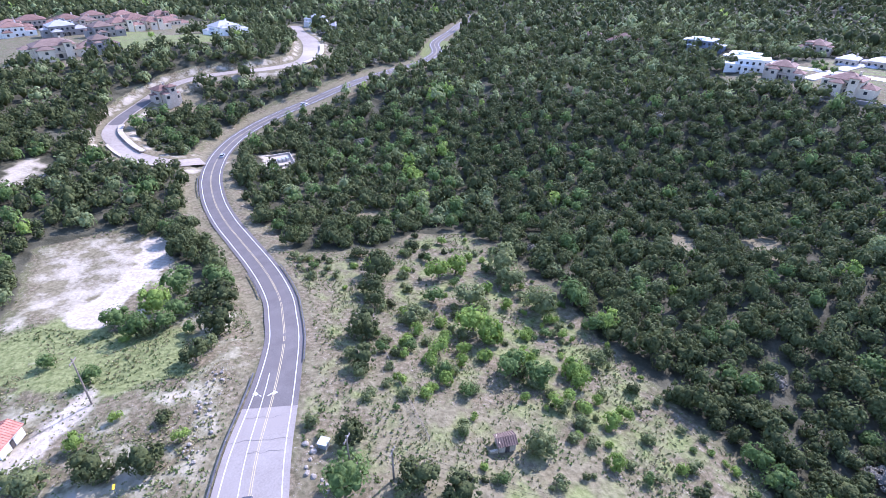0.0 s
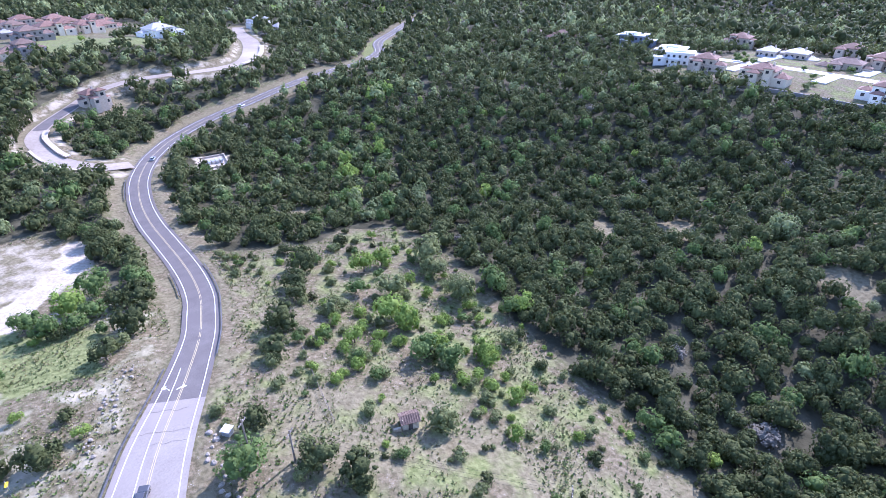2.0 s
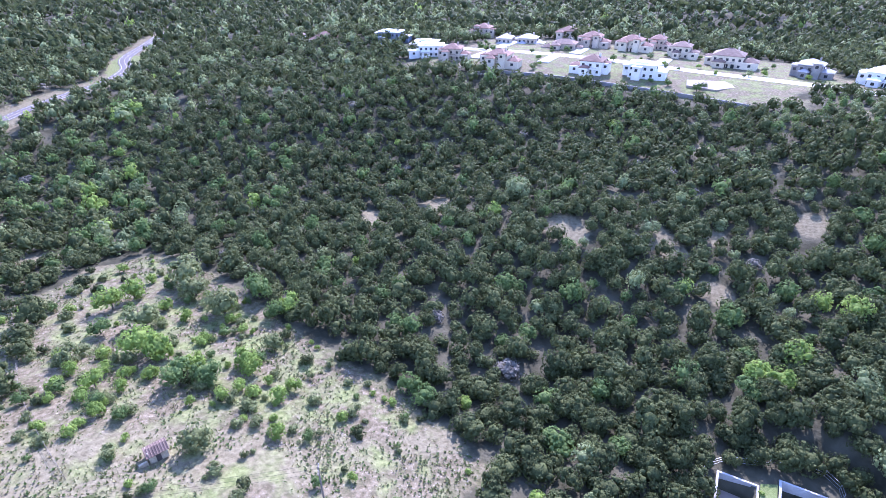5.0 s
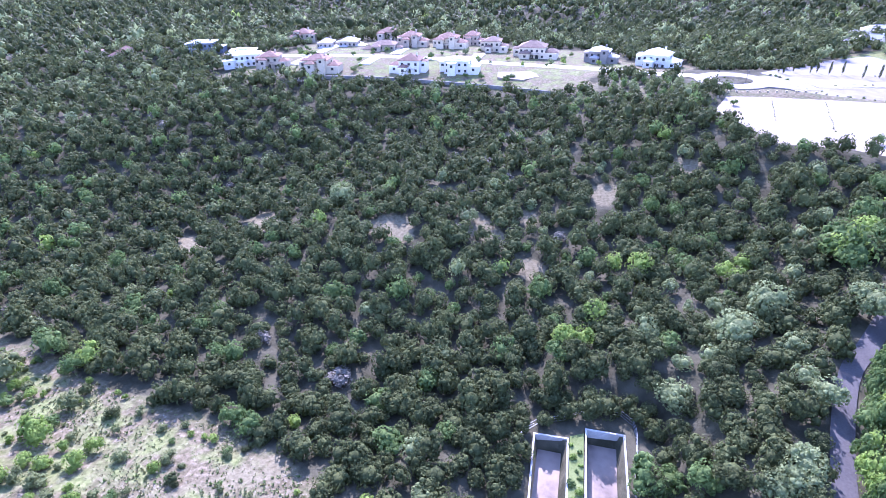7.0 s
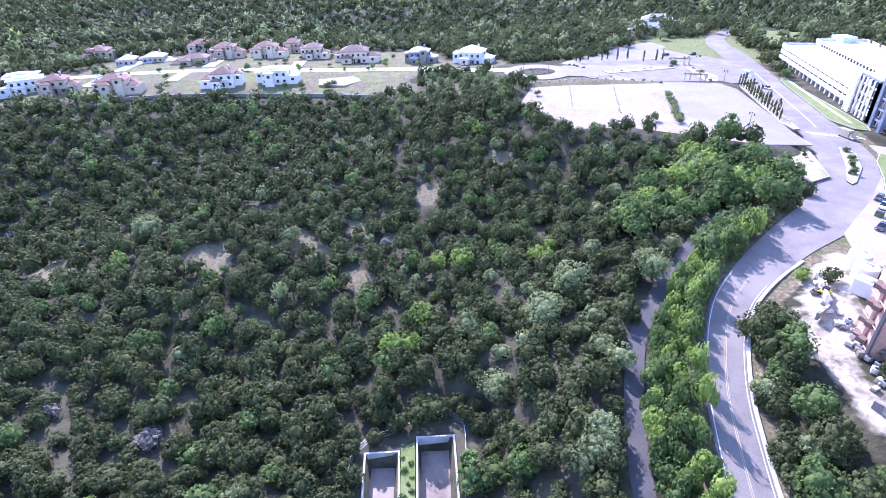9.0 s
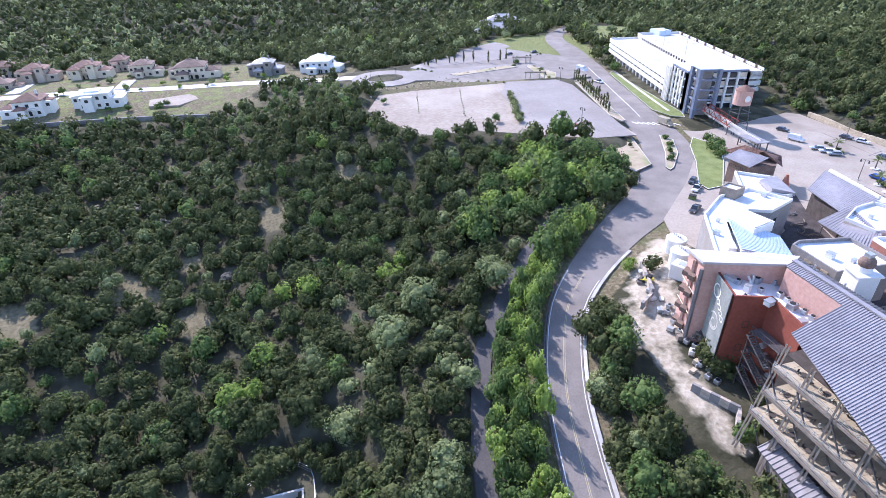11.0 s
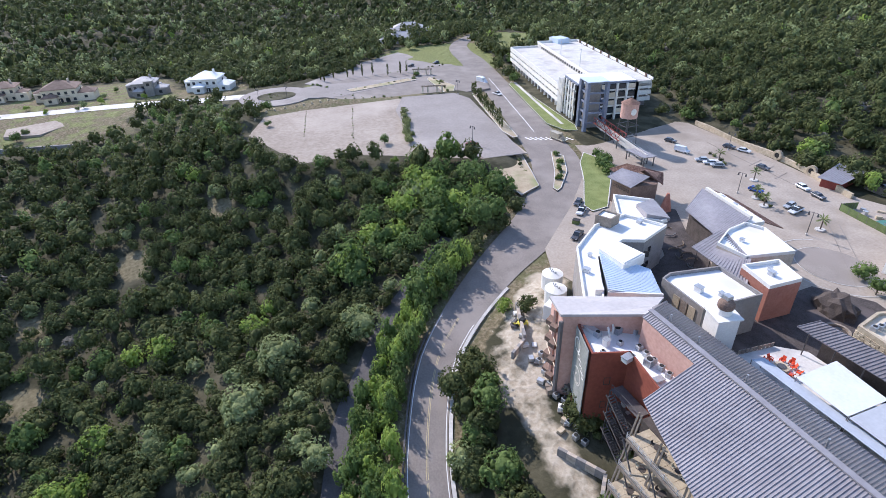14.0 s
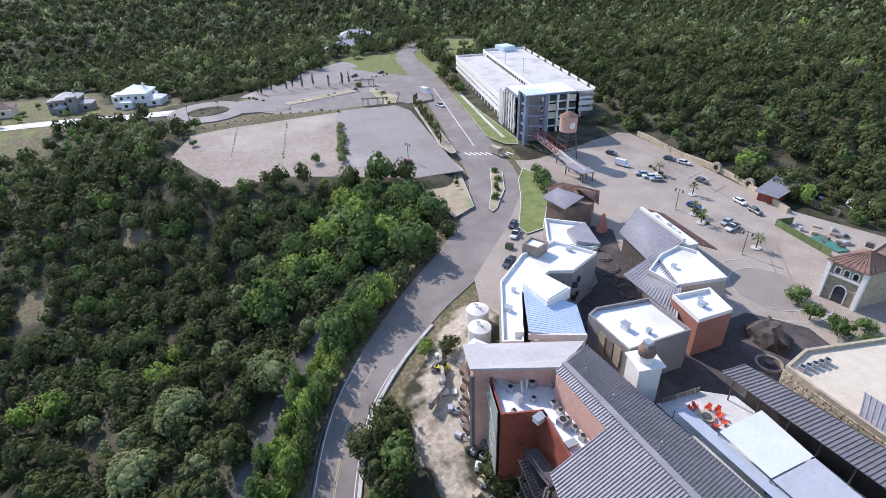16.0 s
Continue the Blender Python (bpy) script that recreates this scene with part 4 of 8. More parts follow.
# ---- buildings of the village ----
def wall_window(parent, a, b, s, z, w, h, arched=False, frame_mat=None):
    """A framed pane on the wall that runs from a to b, s metres along."""
    a, b = Vector((*a, 0)), Vector((*b, 0))
    t = (b - a).normalized()
    out = Vector((t.y, -t.x, 0))
    c = a + t * s
    m = Matrix((t.to_4d(), out.to_4d(), Vector((0, 0, 1, 0)), Vector((c.x, c.y, z, 1)))).transposed()
    m[3] = (0, 0, 0, 1)
    bm = bmesh.new()
    for q in ((-w / 2, -0.05, 0, -w / 2 + 0.1, 0.12, h), (w / 2 - 0.1, -0.05, 0, w / 2, 0.12, h), (-w / 2 + 0.1, -0.05, 0, w / 2 - 0.1, 0.12, 0.1), (-w / 2 + 0.1, -0.05, h - 0.1, w / 2 - 0.1, 0.12, h)):
        box(bm, *q)
    if arched:
        bm.free()
        bm = bmesh.new()
        box(bm, -w / 2 - 0.12, -0.05, 0, -w / 2 + 0.12, 0.16, h - w / 2)
        box(bm, w / 2 - 0.12, -0.05, 0, w / 2 + 0.12, 0.16, h - w / 2)
        arc = [(math.cos(u), math.sin(u)) for u in np.linspace(0, math.pi, 8)]
        for (c0, s0), (c1, s1) in zip(arc[:-1], arc[1:]):
            v = [bm.verts.new((q * c, y, h - w / 2 + q * s)) for y in (0, 0.16) for c, s, q in ((c0, s0, w / 2 - 0.12), (c0, s0, w / 2 + 0.14), (c1, s1, w / 2 + 0.14), (c1, s1, w / 2 - 0.12))]
            for f in ((0, 1, 2, 3), (7, 6, 5, 4), (0, 4, 5, 1), (2, 6, 7, 3), (1, 5, 6, 2), (3, 7, 4, 0)):
                bm.faces.new([v[i] for i in f])
    bmesh.ops.transform(bm, matrix=m, verts=bm.verts)
    win = part("window", bm, frame_mat or M_DARKWOOD, parent)
    bm = bmesh.new()
    pts = [(-w / 2 + 0.1, 0.1), (w / 2 - 0.1, 0.1), (w / 2 - 0.1, h - 0.1), (-w / 2 + 0.1, h - 0.1)]
    if arched:
        pts = pts[:2] + [((w / 2 - 0.1) * math.cos(u), h - w / 2 + (w / 2 - 0.1) * math.sin(u)) for u in np.linspace(0, math.pi, 7)]
    bm.faces.new([bm.verts.new(m @ Vector((x, 0.05, zz))) for x, zz in pts])
    part("pane", bm, M_GLASS, win)
    return win


def block(name, label, outline, z0, z1, wall, roof, rim=0.6, rim_mat=None, windows=(), category="building"):
    """Flat-roofed building with a parapet; windows are (edge, along, height, width, tall)."""
    area = sum(outline[i - 1][0] * outline[i][1] - outline[i][0] * outline[i - 1][1] for i in range(len(outline)))
    if area < 0:
        outline = outline[::-1]
    t = thing(name, Matrix(), label, category)
    part("wall", prism(outline, z0, z1), wall, t)
    bm, inner = ring(outline, 0.35, z1 + 0.004, z1 + rim)
    part("parapet", bm, rim_mat or wall, t)
    part("roof", prism(inner, z1 + 0.003, z1 + 0.08), roof, t)
    for e, s, z, w, h in windows:
        a, b = outline[e], outline[(e + 1) % len(outline)]
        wall_window(t, a, b, s, z, w, h)
    return t


def ribbed(parent, a, b, c, d, spacing, material, rib_h=0.14, rib_w=0.22, thick=0.18, name="roof"):
    """A metal roof slope a-b (ridge) to d-c (eave), with ribs from ridge to eave, each a part."""
    a, b, c, d = (Vector(q) for q in (a, b, c, d))
    nrm = (b - a).cross(d - a).normalized()
    if nrm.z < 0:
        nrm = -nrm
    bm = bmesh.new()
    top = [bm.verts.new(q) for q in (a, b, c, d)]
    low = [bm.verts.new(q - nrm * thick) for q in (a, b, c, d)]
    bm.faces.new(top), bm.faces.new(low[::-1])
    for i in range(4):
        bm.faces.new((top[i], low[i], low[(i + 1) % 4], top[(i + 1) % 4]))
    slope = part(name, bm, material, parent)
    n = max(2, int((b - a).length / spacing))
    for i in range(n + 1):
        f = i / n
        p, q = a.lerp(b, f), d.lerp(c, f)
        bm = bmesh.new()
        t = (q - p).normalized()
        s = t.cross(nrm).normalized() * rib_w / 2
        v = [bm.verts.new(o + w) for o in (p, q) for w in (s, s * 0.6 + nrm * rib_h, -s * 0.6 + nrm * rib_h, -s)]
        for k in range(3):
            bm.faces.new((v[k], v[k + 1], v[k + 5], v[k + 4]))
        bm.faces.new(v[:4]), bm.faces.new(v[7:3:-1])
        part("rib", bm, material, slope)
    return slope


# restaurant: red block with roof terrace, grey arm, and the great gabled roof
restaurant = thing("restaurant", Matrix(), "large rust-red restaurant with a long grey ribbed metal roof", "restaurant")
red = [(101, -145.2), (108.6, -147.6), (104.3, -160), (90.4, -158.4), (90.2, -149.6), (98.8, -151)]
part("wall", prism(red[::-1], 6, 27.0), M_RED, restaurant)
bm, inner = ring(red, 0.3, 27.004, 28.1)
part("parapet", bm, M_RED, restaurant)
part("roof_terrace", prism(inner[::-1], 27.004, 27.1), M_WHITEROOF, restaurant, "white membrane roof terrace")
arm = [(117.3, -147.2), (109.6, -144.6), (101.2, -156.6), (104.3, -160.4), (108.4, -166.4)]
part("wall", prism([(116.8, -147.5), (109.9, -145.4), (102.0, -157), (104.6, -160.2), (108.2, -165.6)], 7, [27.75, 29.6, 31.7, 29.95, 27.65]), M_PINKWALL, restaurant, "faded pink stucco wing")
bm = bmesh.new()
tops = [28.3, 30.2, 32.4, 30.6, 28.2]
v = [bm.verts.new((x, y, z)) for (x, y), z in zip(arm, tops)]
w = [bm.verts.new((x, y, z - 0.5)) for (x, y), z in zip(arm, tops)]
bmesh.ops.contextual_create(bm, geom=v)
bmesh.ops.contextual_create(bm, geom=w)
for i in range(5):
    bm.faces.new((v[i], w[i], w[(i + 1) % 5], v[(i + 1) % 5]))
bmesh.ops.triangulate(bm, faces=[f for f in bm.faces if len(f.verts) > 4])
part("roof", bm, M_LILAC, restaurant, "pale grey sloping roof")
# Dark band: the eave's shade is painted as the fascia's colour.
part("wall", prism([(110, -145.4), (102.4, -156.8), (103.4, -157.6), (110.9, -146.2)], 27.9, 29.6), M_DARKMETAL, restaurant, "fascia under the eave coloured dark for shade")
# brown projecting bays on the pink wing
for i in range(4):
    for j in range(2):
        x, y = 115.2 - 2.4 * j, -147.0 + 0.75 * j
        bm = bmesh.new()
        box(bm, -0.75, -0.1, 0, 0.75, 1.1, 1.5)
        for vv in bm.verts:
            if vv.co.z > 1 and vv.co.y > 0.5:
                vv.co.z -= 0.5
        bmesh.ops.transform(bm, matrix=pose(x, y, 11.5 + 4 * i + 0.6 * j, 0, 0, 17), verts=bm.verts)
        part("bay", bm, M_BROWNTILE, restaurant, "brown projecting bay")
for z in (12, 17, 22):
    bm = bmesh.new()
    beam(bm, (117.0, -147.2, z), (110.2, -145.0, z), 0.14)
    part("string_course", bm, M_CREAM, restaurant)
for x, y in ((110.0, -145.1), (113.2, -146.1)):
    part("pilaster", prism([(x - 0.25, y - 0.4), (x + 0.25, y - 0.25), (x + 0.2, y + 0.3), (x - 0.3, y + 0.15)], 8, 28.2), M_DARKMETAL if x < 112 else M_PINKWALL, restaurant)
# painted board with unreadable emblem: plain shapes
sign_a, sign_b = Vector((101.3, -145.0, 0)), Vector((107.6, -147.0, 0))
sign_t = (sign_b - sign_a).normalized()
sign_n = Vector((-sign_t.y, sign_t.x, 0))
if sign_n.y < 0:
    sign_n = -sign_n
board = part("sign_board", bmesh.new(), M_SIGN, restaurant)
bm2 = bmesh.new()
pts = [sign_a + sign_n * 0.12, sign_b + sign_n * 0.12]
vs = [bm2.verts.new(p + sign_n * o + Vector((0, 0, z))) for o in (0, 0.15) for p, z in ((pts[0], 12.5), (pts[1], 14.5), (pts[1], 28.4), (pts[0], 28.4))]
bm2.faces.new(vs[:4]), bm2.faces.new(vs[7:3:-1])
for i in range(4):
    bm2.faces.new((vs[i], vs[i + 4], vs[(i + 1) % 4 + 4], vs[(i + 1) % 4]))
bmesh.ops.recalc_face_normals(bm2, faces=bm2.faces)
bm2.to_mesh(board.data)
bm2.free()


def sign_ring(u, z, r, wid, material, arc=6.28, start=0.0):
    bm = bmesh.new()
    n = 20
    c = sign_a + sign_t * u + sign_n * 0.31 + Vector((0, 0, z))
    rows = []
    for k in range(n + 1):
        ang = start + arc * k / n
        d = sign_t * math.cos(ang) + Vector((0, 0, 1)) * math.sin(ang)
        rows.append([bm.verts.new(c + d * (r - wid)), bm.verts.new(c + d * r)])
    for p, q in zip(rows[:-1], rows[1:]):
        bm.faces.new((p[0], p[1], q[1], q[0]))
    part("emblem", bm, material, board, "pale painted emblem")


sign_ring(5.0, 25.6, 1.5, 0.34, M_PAINTWHITE)
for k in range(4):
    sign_ring(3.6 - 0.85 * k, 24.0 - 0.75 * k, 0.62, 0.24, M_PAINTWHITE, 5.2, 0.5 * k)
sign_ring(3.6, 19.6, 1.9, 0.3, M_CONC, 5.4, 0.6)
sign_ring(3.4, 19.2, 1.1, 0.3, M_CONC, 4.6, 3.2)
for s, z in ((3.0, 21), (3.0, 15.5), (3.0, 10)):
    wall_window(restaurant, (98.8, -151), (101, -145.2), s, z, 1.1, 1.6)
# great roof
R0, R1 = (101.2, -156.3, 33.2), (42, -156.0, 33.2)
ribbed(restaurant, (101.2, -156.3, 33.2), (89.3, -156.3, 33.2), (89.3, -154.2, 32.4), (101.2, -154.6, 32.5), 0.45, M_ROOFMETAL, 0.12, 0.13)
ribbed(restaurant, (89.3, -156.3, 33.2), R1, (42, -132.7, 24.6), (88.9, -145.2, 29.1), 0.45, M_ROOFMETAL, 0.12, 0.13)
# Far slope takes a darker tone: its shading is put into the colour.
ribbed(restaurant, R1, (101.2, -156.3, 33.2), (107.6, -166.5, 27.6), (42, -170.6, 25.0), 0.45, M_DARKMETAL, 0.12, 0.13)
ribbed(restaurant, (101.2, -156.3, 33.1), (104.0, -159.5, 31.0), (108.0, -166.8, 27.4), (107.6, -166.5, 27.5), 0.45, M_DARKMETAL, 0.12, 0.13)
part("ridge_cap", beam(bmesh.new(), (101.4, -156.3, 33.3), (42, -156.0, 33.3), 0.9, 0.22), M_ROOFMETAL, restaurant)
# Shade under the great roof is put into these walls' dark colour.
part("wall", prism([(89.4, -157.5), (89.2, -146.2), (42, -146.2), (42, -169.6), (98, -169.6), (100.6, -157)], 5, 24.4), M_DARKWOOD, restaurant, "walls under the roof coloured dark for the shade there")
part("terrace_wall", prism([(89.6, -154.3), (101.0, -154.7), (101.0, -155.4), (89.6, -155.0)], 27, 32.2), M_PINKWALL, restaurant, "faded pink wall beside the terrace")
for x in (99, 93, 84, 72, 60):
    part("vent_pipe", tube(bmesh.new(), (x, -158.5, 31.4), (x, -158.5, 33.3), 0.16), M_GALV, restaurant)


# open decks stepping down under the great roof, on raking posts
def deck(z, y0, y1, x0, x1):
    d = thing("deck", Matrix(), "open tan timber deck with pale railing under the roof eave", "deck", "restaurant decks")
    for k in range(int((x0 - x1) / 1.2)):
        part("plank", boxed(x0 - 1.2 * k - 1.16, y0, z - 0.12, x0 - 1.2 * k, y1, z), M_DECK, d)
    part("edge_beam", boxed(x1, y1, z - 0.5, x0, y1 + 0.25, z + 0.02), M_WOOD, d)
    n = int((x0 - x1) / 2.4)
    for k in range(n + 1):
        x = x0 - (x0 - x1) * k / n
        part("rail_post", boxed(x - 0.06, y1 + 0.05, z + 0.021, x + 0.06, y1 + 0.17, z + 1.1), M_GALV, d)
    for h in (0.35, 0.7, 1.08):
        part("rail", boxed(x1, y1 + 0.18, z + h, x0, y1 + 0.23, z + h + 0.07), M_GALV, d)
    return d


deck(24.2, -151, -142.2, 87.5, 50)
deck(20.4, -148, -140.6, 86.5, 50)
deck(16.4, -147, -139.4, 86.5, 50)
for k, x in enumerate((88, 82.5, 76.5, 70.5, 64.5, 58)):
    post = thing("raking_post", Matrix(), "raking paired brown steel post carrying the roof eave", "post", "roof posts")
    for o in (-0.3, 0.3):
        part("leg", beam(bmesh.new(), (x + o, -144.4 + 0.14 * (88 - x), 27.6), (x + o - 1.8, -138.3, 8), 0.26), M_WOOD, post)
    for z in (24, 20, 16, 12):
        part("brace", beam(bmesh.new(), (x - 1.8 * (27.6 - z) / 20, -141.6, z), (x - 1.8 * (27.6 - z) / 20 - 3.4, -141.0, z - 3.6), 0.18), M_STEEL, post)
M_CANVAS = surface("cream_canvas", (0.62, 0.56, 0.42), (0.74, 0.68, 0.54), 0.6, 0.9)
DECK_CHAIRS = {}


def deck_chair(x, y, z, turn, material):
    """A small chair whose back stands on its own +x side; the first of each colour is built, the rest are copies."""
    if material.name in DECK_CHAIRS:
        return copy_thing(DECK_CHAIRS[material.name], pose(x, y, z, 0, 0, turn))
    c = thing("deck_chair", pose(x, y, z, 0, 0, turn), "cream canvas chair at a deck table" if material == M_CANVAS else "dark timber chair at a deck table", "chair", "deck chairs")
    part("seat", boxed(-0.22, -0.22, 0.42, 0.22, 0.22, 0.47), material, c)
    part("backrest", boxed(0.18, -0.22, 0.473, 0.22, 0.22, 0.95), material, c)
    for s in (-0.2, 0.16):
        bm = bmesh.new()
        for p, q in (((-0.19, 0.0), (-0.19, 0.419)), ((0.19, 0.0), (0.19, 0.419)), ((-0.21, 0.02), (0.21, 0.02))):
            beam(bm, (p[0], s + 0.02, p[1]), (q[0], s + 0.02, q[1]), 0.04)
        part("leg_frame", bm, M_STEEL, c)
    DECK_CHAIRS[material.name] = c
    return c


for z, y in ((24.2, -144.5), (20.4, -142.6), (16.4, -141.2)):
    for k in range(9):
        x = 84 - 3.6 * k - 0.5 * (k % 2)
        tb = thing("deck_table", pose(x, y, z), "small round dark table standing on the timber deck", "table", "deck tables")
        part("top", tube(bmesh.new(), (0, 0, 0.70), (0, 0, 0.75), 0.55, seg=12), M_DARKWOOD, tb)
        part("stem", tube(bmesh.new(), (0, 0, 0), (0, 0, 0.70), 0.06), M_STEEL, tb)
        for sx in (-0.95, 0.95):
            deck_chair(x + sx, y, z, 0 if sx > 0 else 180, M_CANVAS if (k + int(z)) % 3 else M_DARKWOOD)
lean = thing("lean_to", Matrix(), "low shed with a brown ribbed metal roof below the decks", "shed")
part("wall", prism([(82, -139.4), (81, -143.2), (66, -142.6), (66, -137.8)], 3, 11.6), M_WOOD, lean)
ribbed(lean, (82.3, -141.3, 13.3), (66, -140.2, 13.3), (66, -136.9, 11.9), (82.5, -138.6, 11.9), 0.8, M_DARKMETAL)
ribbed(lean, (66, -140.2, 13.3), (82.3, -141.3, 13.3), (81.4, -143.9, 11.9), (66, -143.2, 11.9), 0.8, M_DARKMETAL)


# air-conditioning units
def ac_unit(x, y, z, turn=0, s=1.0, label="grey box air-conditioning unit with a round top fan"):
    u = thing("ac_unit", pose(x, y, z, 0, 0, turn), label, "air conditioner", "air-conditioning units")
    part("case", boxed(-0.5 * s, -0.5 * s, 0, 0.5 * s, 0.5 * s, 0.95 * s, bevel=0.05), M_GALV, u)
    part("fan", tube(bmesh.new(), (0, 0, 0.953 * s), (0, 0, 1.02 * s), 0.36 * s, seg=12), M_BLACK, u)
    return u


for k in range(6):
    ac_unit(99.6 - 1.75 * k, -153.6, 27.1, 5 * k, 0.95)
for x, y, s in ((96.0, -152.6, 1.9), (105.2, -149.4, 1.5), (104.5, -153.0, 1.7), (101.8, -151.5, 1.2), (103.2, -155.8, 1.4), (106.2, -151.8, 1.1), (101.2, -147.6, 1.0)):
    ac_unit(x, y, 27.1, 12, 0.72 * s)
for k in range(4):
    p = thing("roof_duct", Matrix(), "bent white duct on the roof terrace", "duct", "roof ducts")
    x, y = 103.5 + 1.0 * k, -150.5 - 1.5 * k
    part("pipe", tube(bmesh.new(), (x, y, 27.1), (x, y, 28.6 + 0.2 * k), 0.2), M_PAINTWHITE, p)
    part("pipe", tube(bmesh.new(), (x, y, 28.4 + 0.2 * k), (x + 1.6, y - 0.9, 28.4 + 0.2 * k), 0.2), M_PAINTWHITE, p)
for k in range(15):
    s = k / 14
    ac_unit(119.5 - 21 * s, -148.0 + 3.6 * s + 1.2 * (k % 2), height(119.5 - 21 * s, -148.0 + 3.6 * s) + 0.02, 17, 1.05, "pale box air-conditioning unit on the ground beside the wall")

# white and blue flat-roofed houses between the road and the lane
block("shop", "white flat-roofed building with a high parapet", [(134.8, -165.4), (142.0, -175.4), (143.6, -185.6), (134.5, -191), (130.9, -181.4), (133.2, -176.8), (129.2, -167.2), (116.1, -159.2), (117.8, -155.6)], 12, 24.4, M_GREYWALL, M_WHITEROOF, 0.8, M_PAINTWHITE, [(3, 3, 17, 1.2, 1.6), (3, 6, 17, 1.2, 1.6), (3, 3, 20.5, 1.2, 1.6), (3, 6, 20.5, 1.2, 1.6), (4, 3, 20.5, 1.2, 1.6), (4, 3, 16.5, 1.2, 1.6)])
blue = thing("shop", Matrix(), "white building with a pale blue ribbed metal roof", "building")
part("wall", prism([(129.6, -168.2), (121.0, -175.0), (112.8, -170.8), (117.0, -161.4)], 12, 23.6), M_PAINTWHITE, blue)
ribbed(blue, (130.4, -168.2, 25.6), (117.6, -161.2, 25.6), (112.6, -170.9, 24.0), (121.6, -175.4, 24.0), 0.7, M_BLUEROOF, 0.08)
part("box_roof", prism([(130.6, -168.4), (131.6, -174.2), (124.6, -176), (122.9, -169)], 23.7, 26.2), M_PAINTWHITE, blue)
part("box_top", prism([(130.2, -168.9), (131.1, -173.9), (124.9, -175.5), (123.3, -169.4)], 26.203, 26.4), M_WHITEROOF, blue)
part("downstand", beam(bmesh.new(), (117.4, -161.0, 24.6), (112.6, -170.7, 24.3), 0.4, 1.2), M_PAINTWHITE, blue)
part("eaves_panel", prism([(122.5, -160.8), (121.5, -162.2), (117.6, -160.2), (118.3, -158.6)], 24.0, 25.8), M_PAINTWHITE, blue)
block("shop", "white flat-roofed building with pale parapet and grey lean-to roof", [(154.4, -190.4), (147.4, -197.8), (137.0, -193.6), (136.8, -191.4), (144.2, -184.2)], 12, 24.2, M_GREYWALL, M_WHITEROOF, 0.9, M_PAINTWHITE)
c_roof = thing("lean_to_roof", Matrix(), "flat grey sloping roof sheet", "roof")
part("sheet", prism([(146, -191.2), (147.5, -197.9), (136.6, -193.8), (139.5, -189.0)], 24.6, [25.6, 25.2, 25.4, 26.2]), M_ROOFMETAL, c_roof)
block("roof_box", "brown timber-clad roof box with white top", [(143.2, -176.3), (145.0, -179.8), (141.0, -181.9), (139.6, -178.2)], 24.4, 26.6, M_WOOD, M_WHITEROOF, 0.5)
block("shop", "white-roofed building with grey walls beside the lane", [(118.6, -176.0), (119.6, -178.8), (117.2, -190.4), (105.8, -190.0), (106.8, -175.6)], 12, 22.7, M_GREYWALL, M_WHITEROOF, 0.9, None, [(1, 3, 15.5, 1.3, 2.2), (1, 7, 15.5, 1.3, 2.2), (3, 3, 19, 1.1, 1.6), (3, 7, 19, 1.1, 1.6), (3, 10, 19, 1.1, 1.6)])
door_panel = thing("wall_panel", Matrix(), "ochre timber panels on the wall", "panel")
for k, mm in ((0, M_DECK), (1, M_WOOD), (2, M_DECK)):
    bm = bmesh.new()
    beam(bm, (113.5 - 2.1 * k, -175.62 + 0.1, 18), (113.5 - 2.1 * k, -175.62 + 0.1, 22.4), 1.7, 0.12)
    part("panel", bm, mm, door_panel)
block("shop", "white-roofed building with brick band and ribbed canopy", [(129.6, -206.0), (130.6, -212.6), (126.4, -214.6), (115.5, -211.4), (118.5, -199.6), (125.7, -198.6)], 12, 22.2, M_TAN, M_WHITEROOF, 0.8, M_PAINTWHITE)
can = thing("canopy", Matrix(), "grey ribbed metal canopy over the walkway", "canopy")
ribbed(can, (130.6, -205.5, 22.6), (117.5, -200, 22.6), (112, -193.5, 20.6), (129.4, -195.0, 20.6), 0.7, M_ROOFMETAL, 0.09)
for x, y in ((128.4, -196), (124, -195.6), (119.5, -195.2), (115, -194.8)):
    part("post", tube(bmesh.new(), (x, y, 13.9), (x, y, 20.5), 0.1), M_STEEL, can)
block("shop", "red stucco building with white flat roof", [(115.8, -195.4), (114.1, -204.3), (106.7, -202.2), (107.4, -193.8)], 12, 22.6, M_SALMON, M_WHITEROOF, 0.9, M_STUCCO, [(1, 2.2, 17.5, 1.5, 2.4), (1, 5.4, 17.5, 1.5, 2.4), (1, 2.2, 14.2, 1.5, 2.2), (2, 3, 18, 1.4, 2.2), (2, 6, 18, 1.4, 2.2)])
barn = thing("shop", Matrix(), "long shop with grey ribbed roof and white parapet", "building")
# Wall shade painted in: dark tone for the gloom along the walkway.
part("wall", prism([(148.8, -217.6), (144.6, -209), (130, -204), (130.6, -216)], 12, 20.8), M_DARKWOOD, barn)
ribbed(barn, (149.6, -217.4, 23.4), (130.6, -214.2, 23.4), (129.6, -203.6, 20.8), (145.0, -207.6, 20.8), 0.7, M_ROOFMETAL, 0.09)
part("parapet", beam(bmesh.new(), (149.0, -218.2, 23.3), (131.0, -215.0, 23.3), 0.7, 1.2), M_PAINTWHITE, barn)
part("back_roof", prism([(149.0, -218.6), (131.0, -215.4), (130.4, -219.6), (148.0, -223)], 20.5, 21.6), M_WHITEROOF, barn)
part("back_wall", prism([(148.6, -218.8), (131.2, -215.6), (130.8, -219.4), (147.6, -222.6)], 12, 20.45), M_STUCCO, barn)
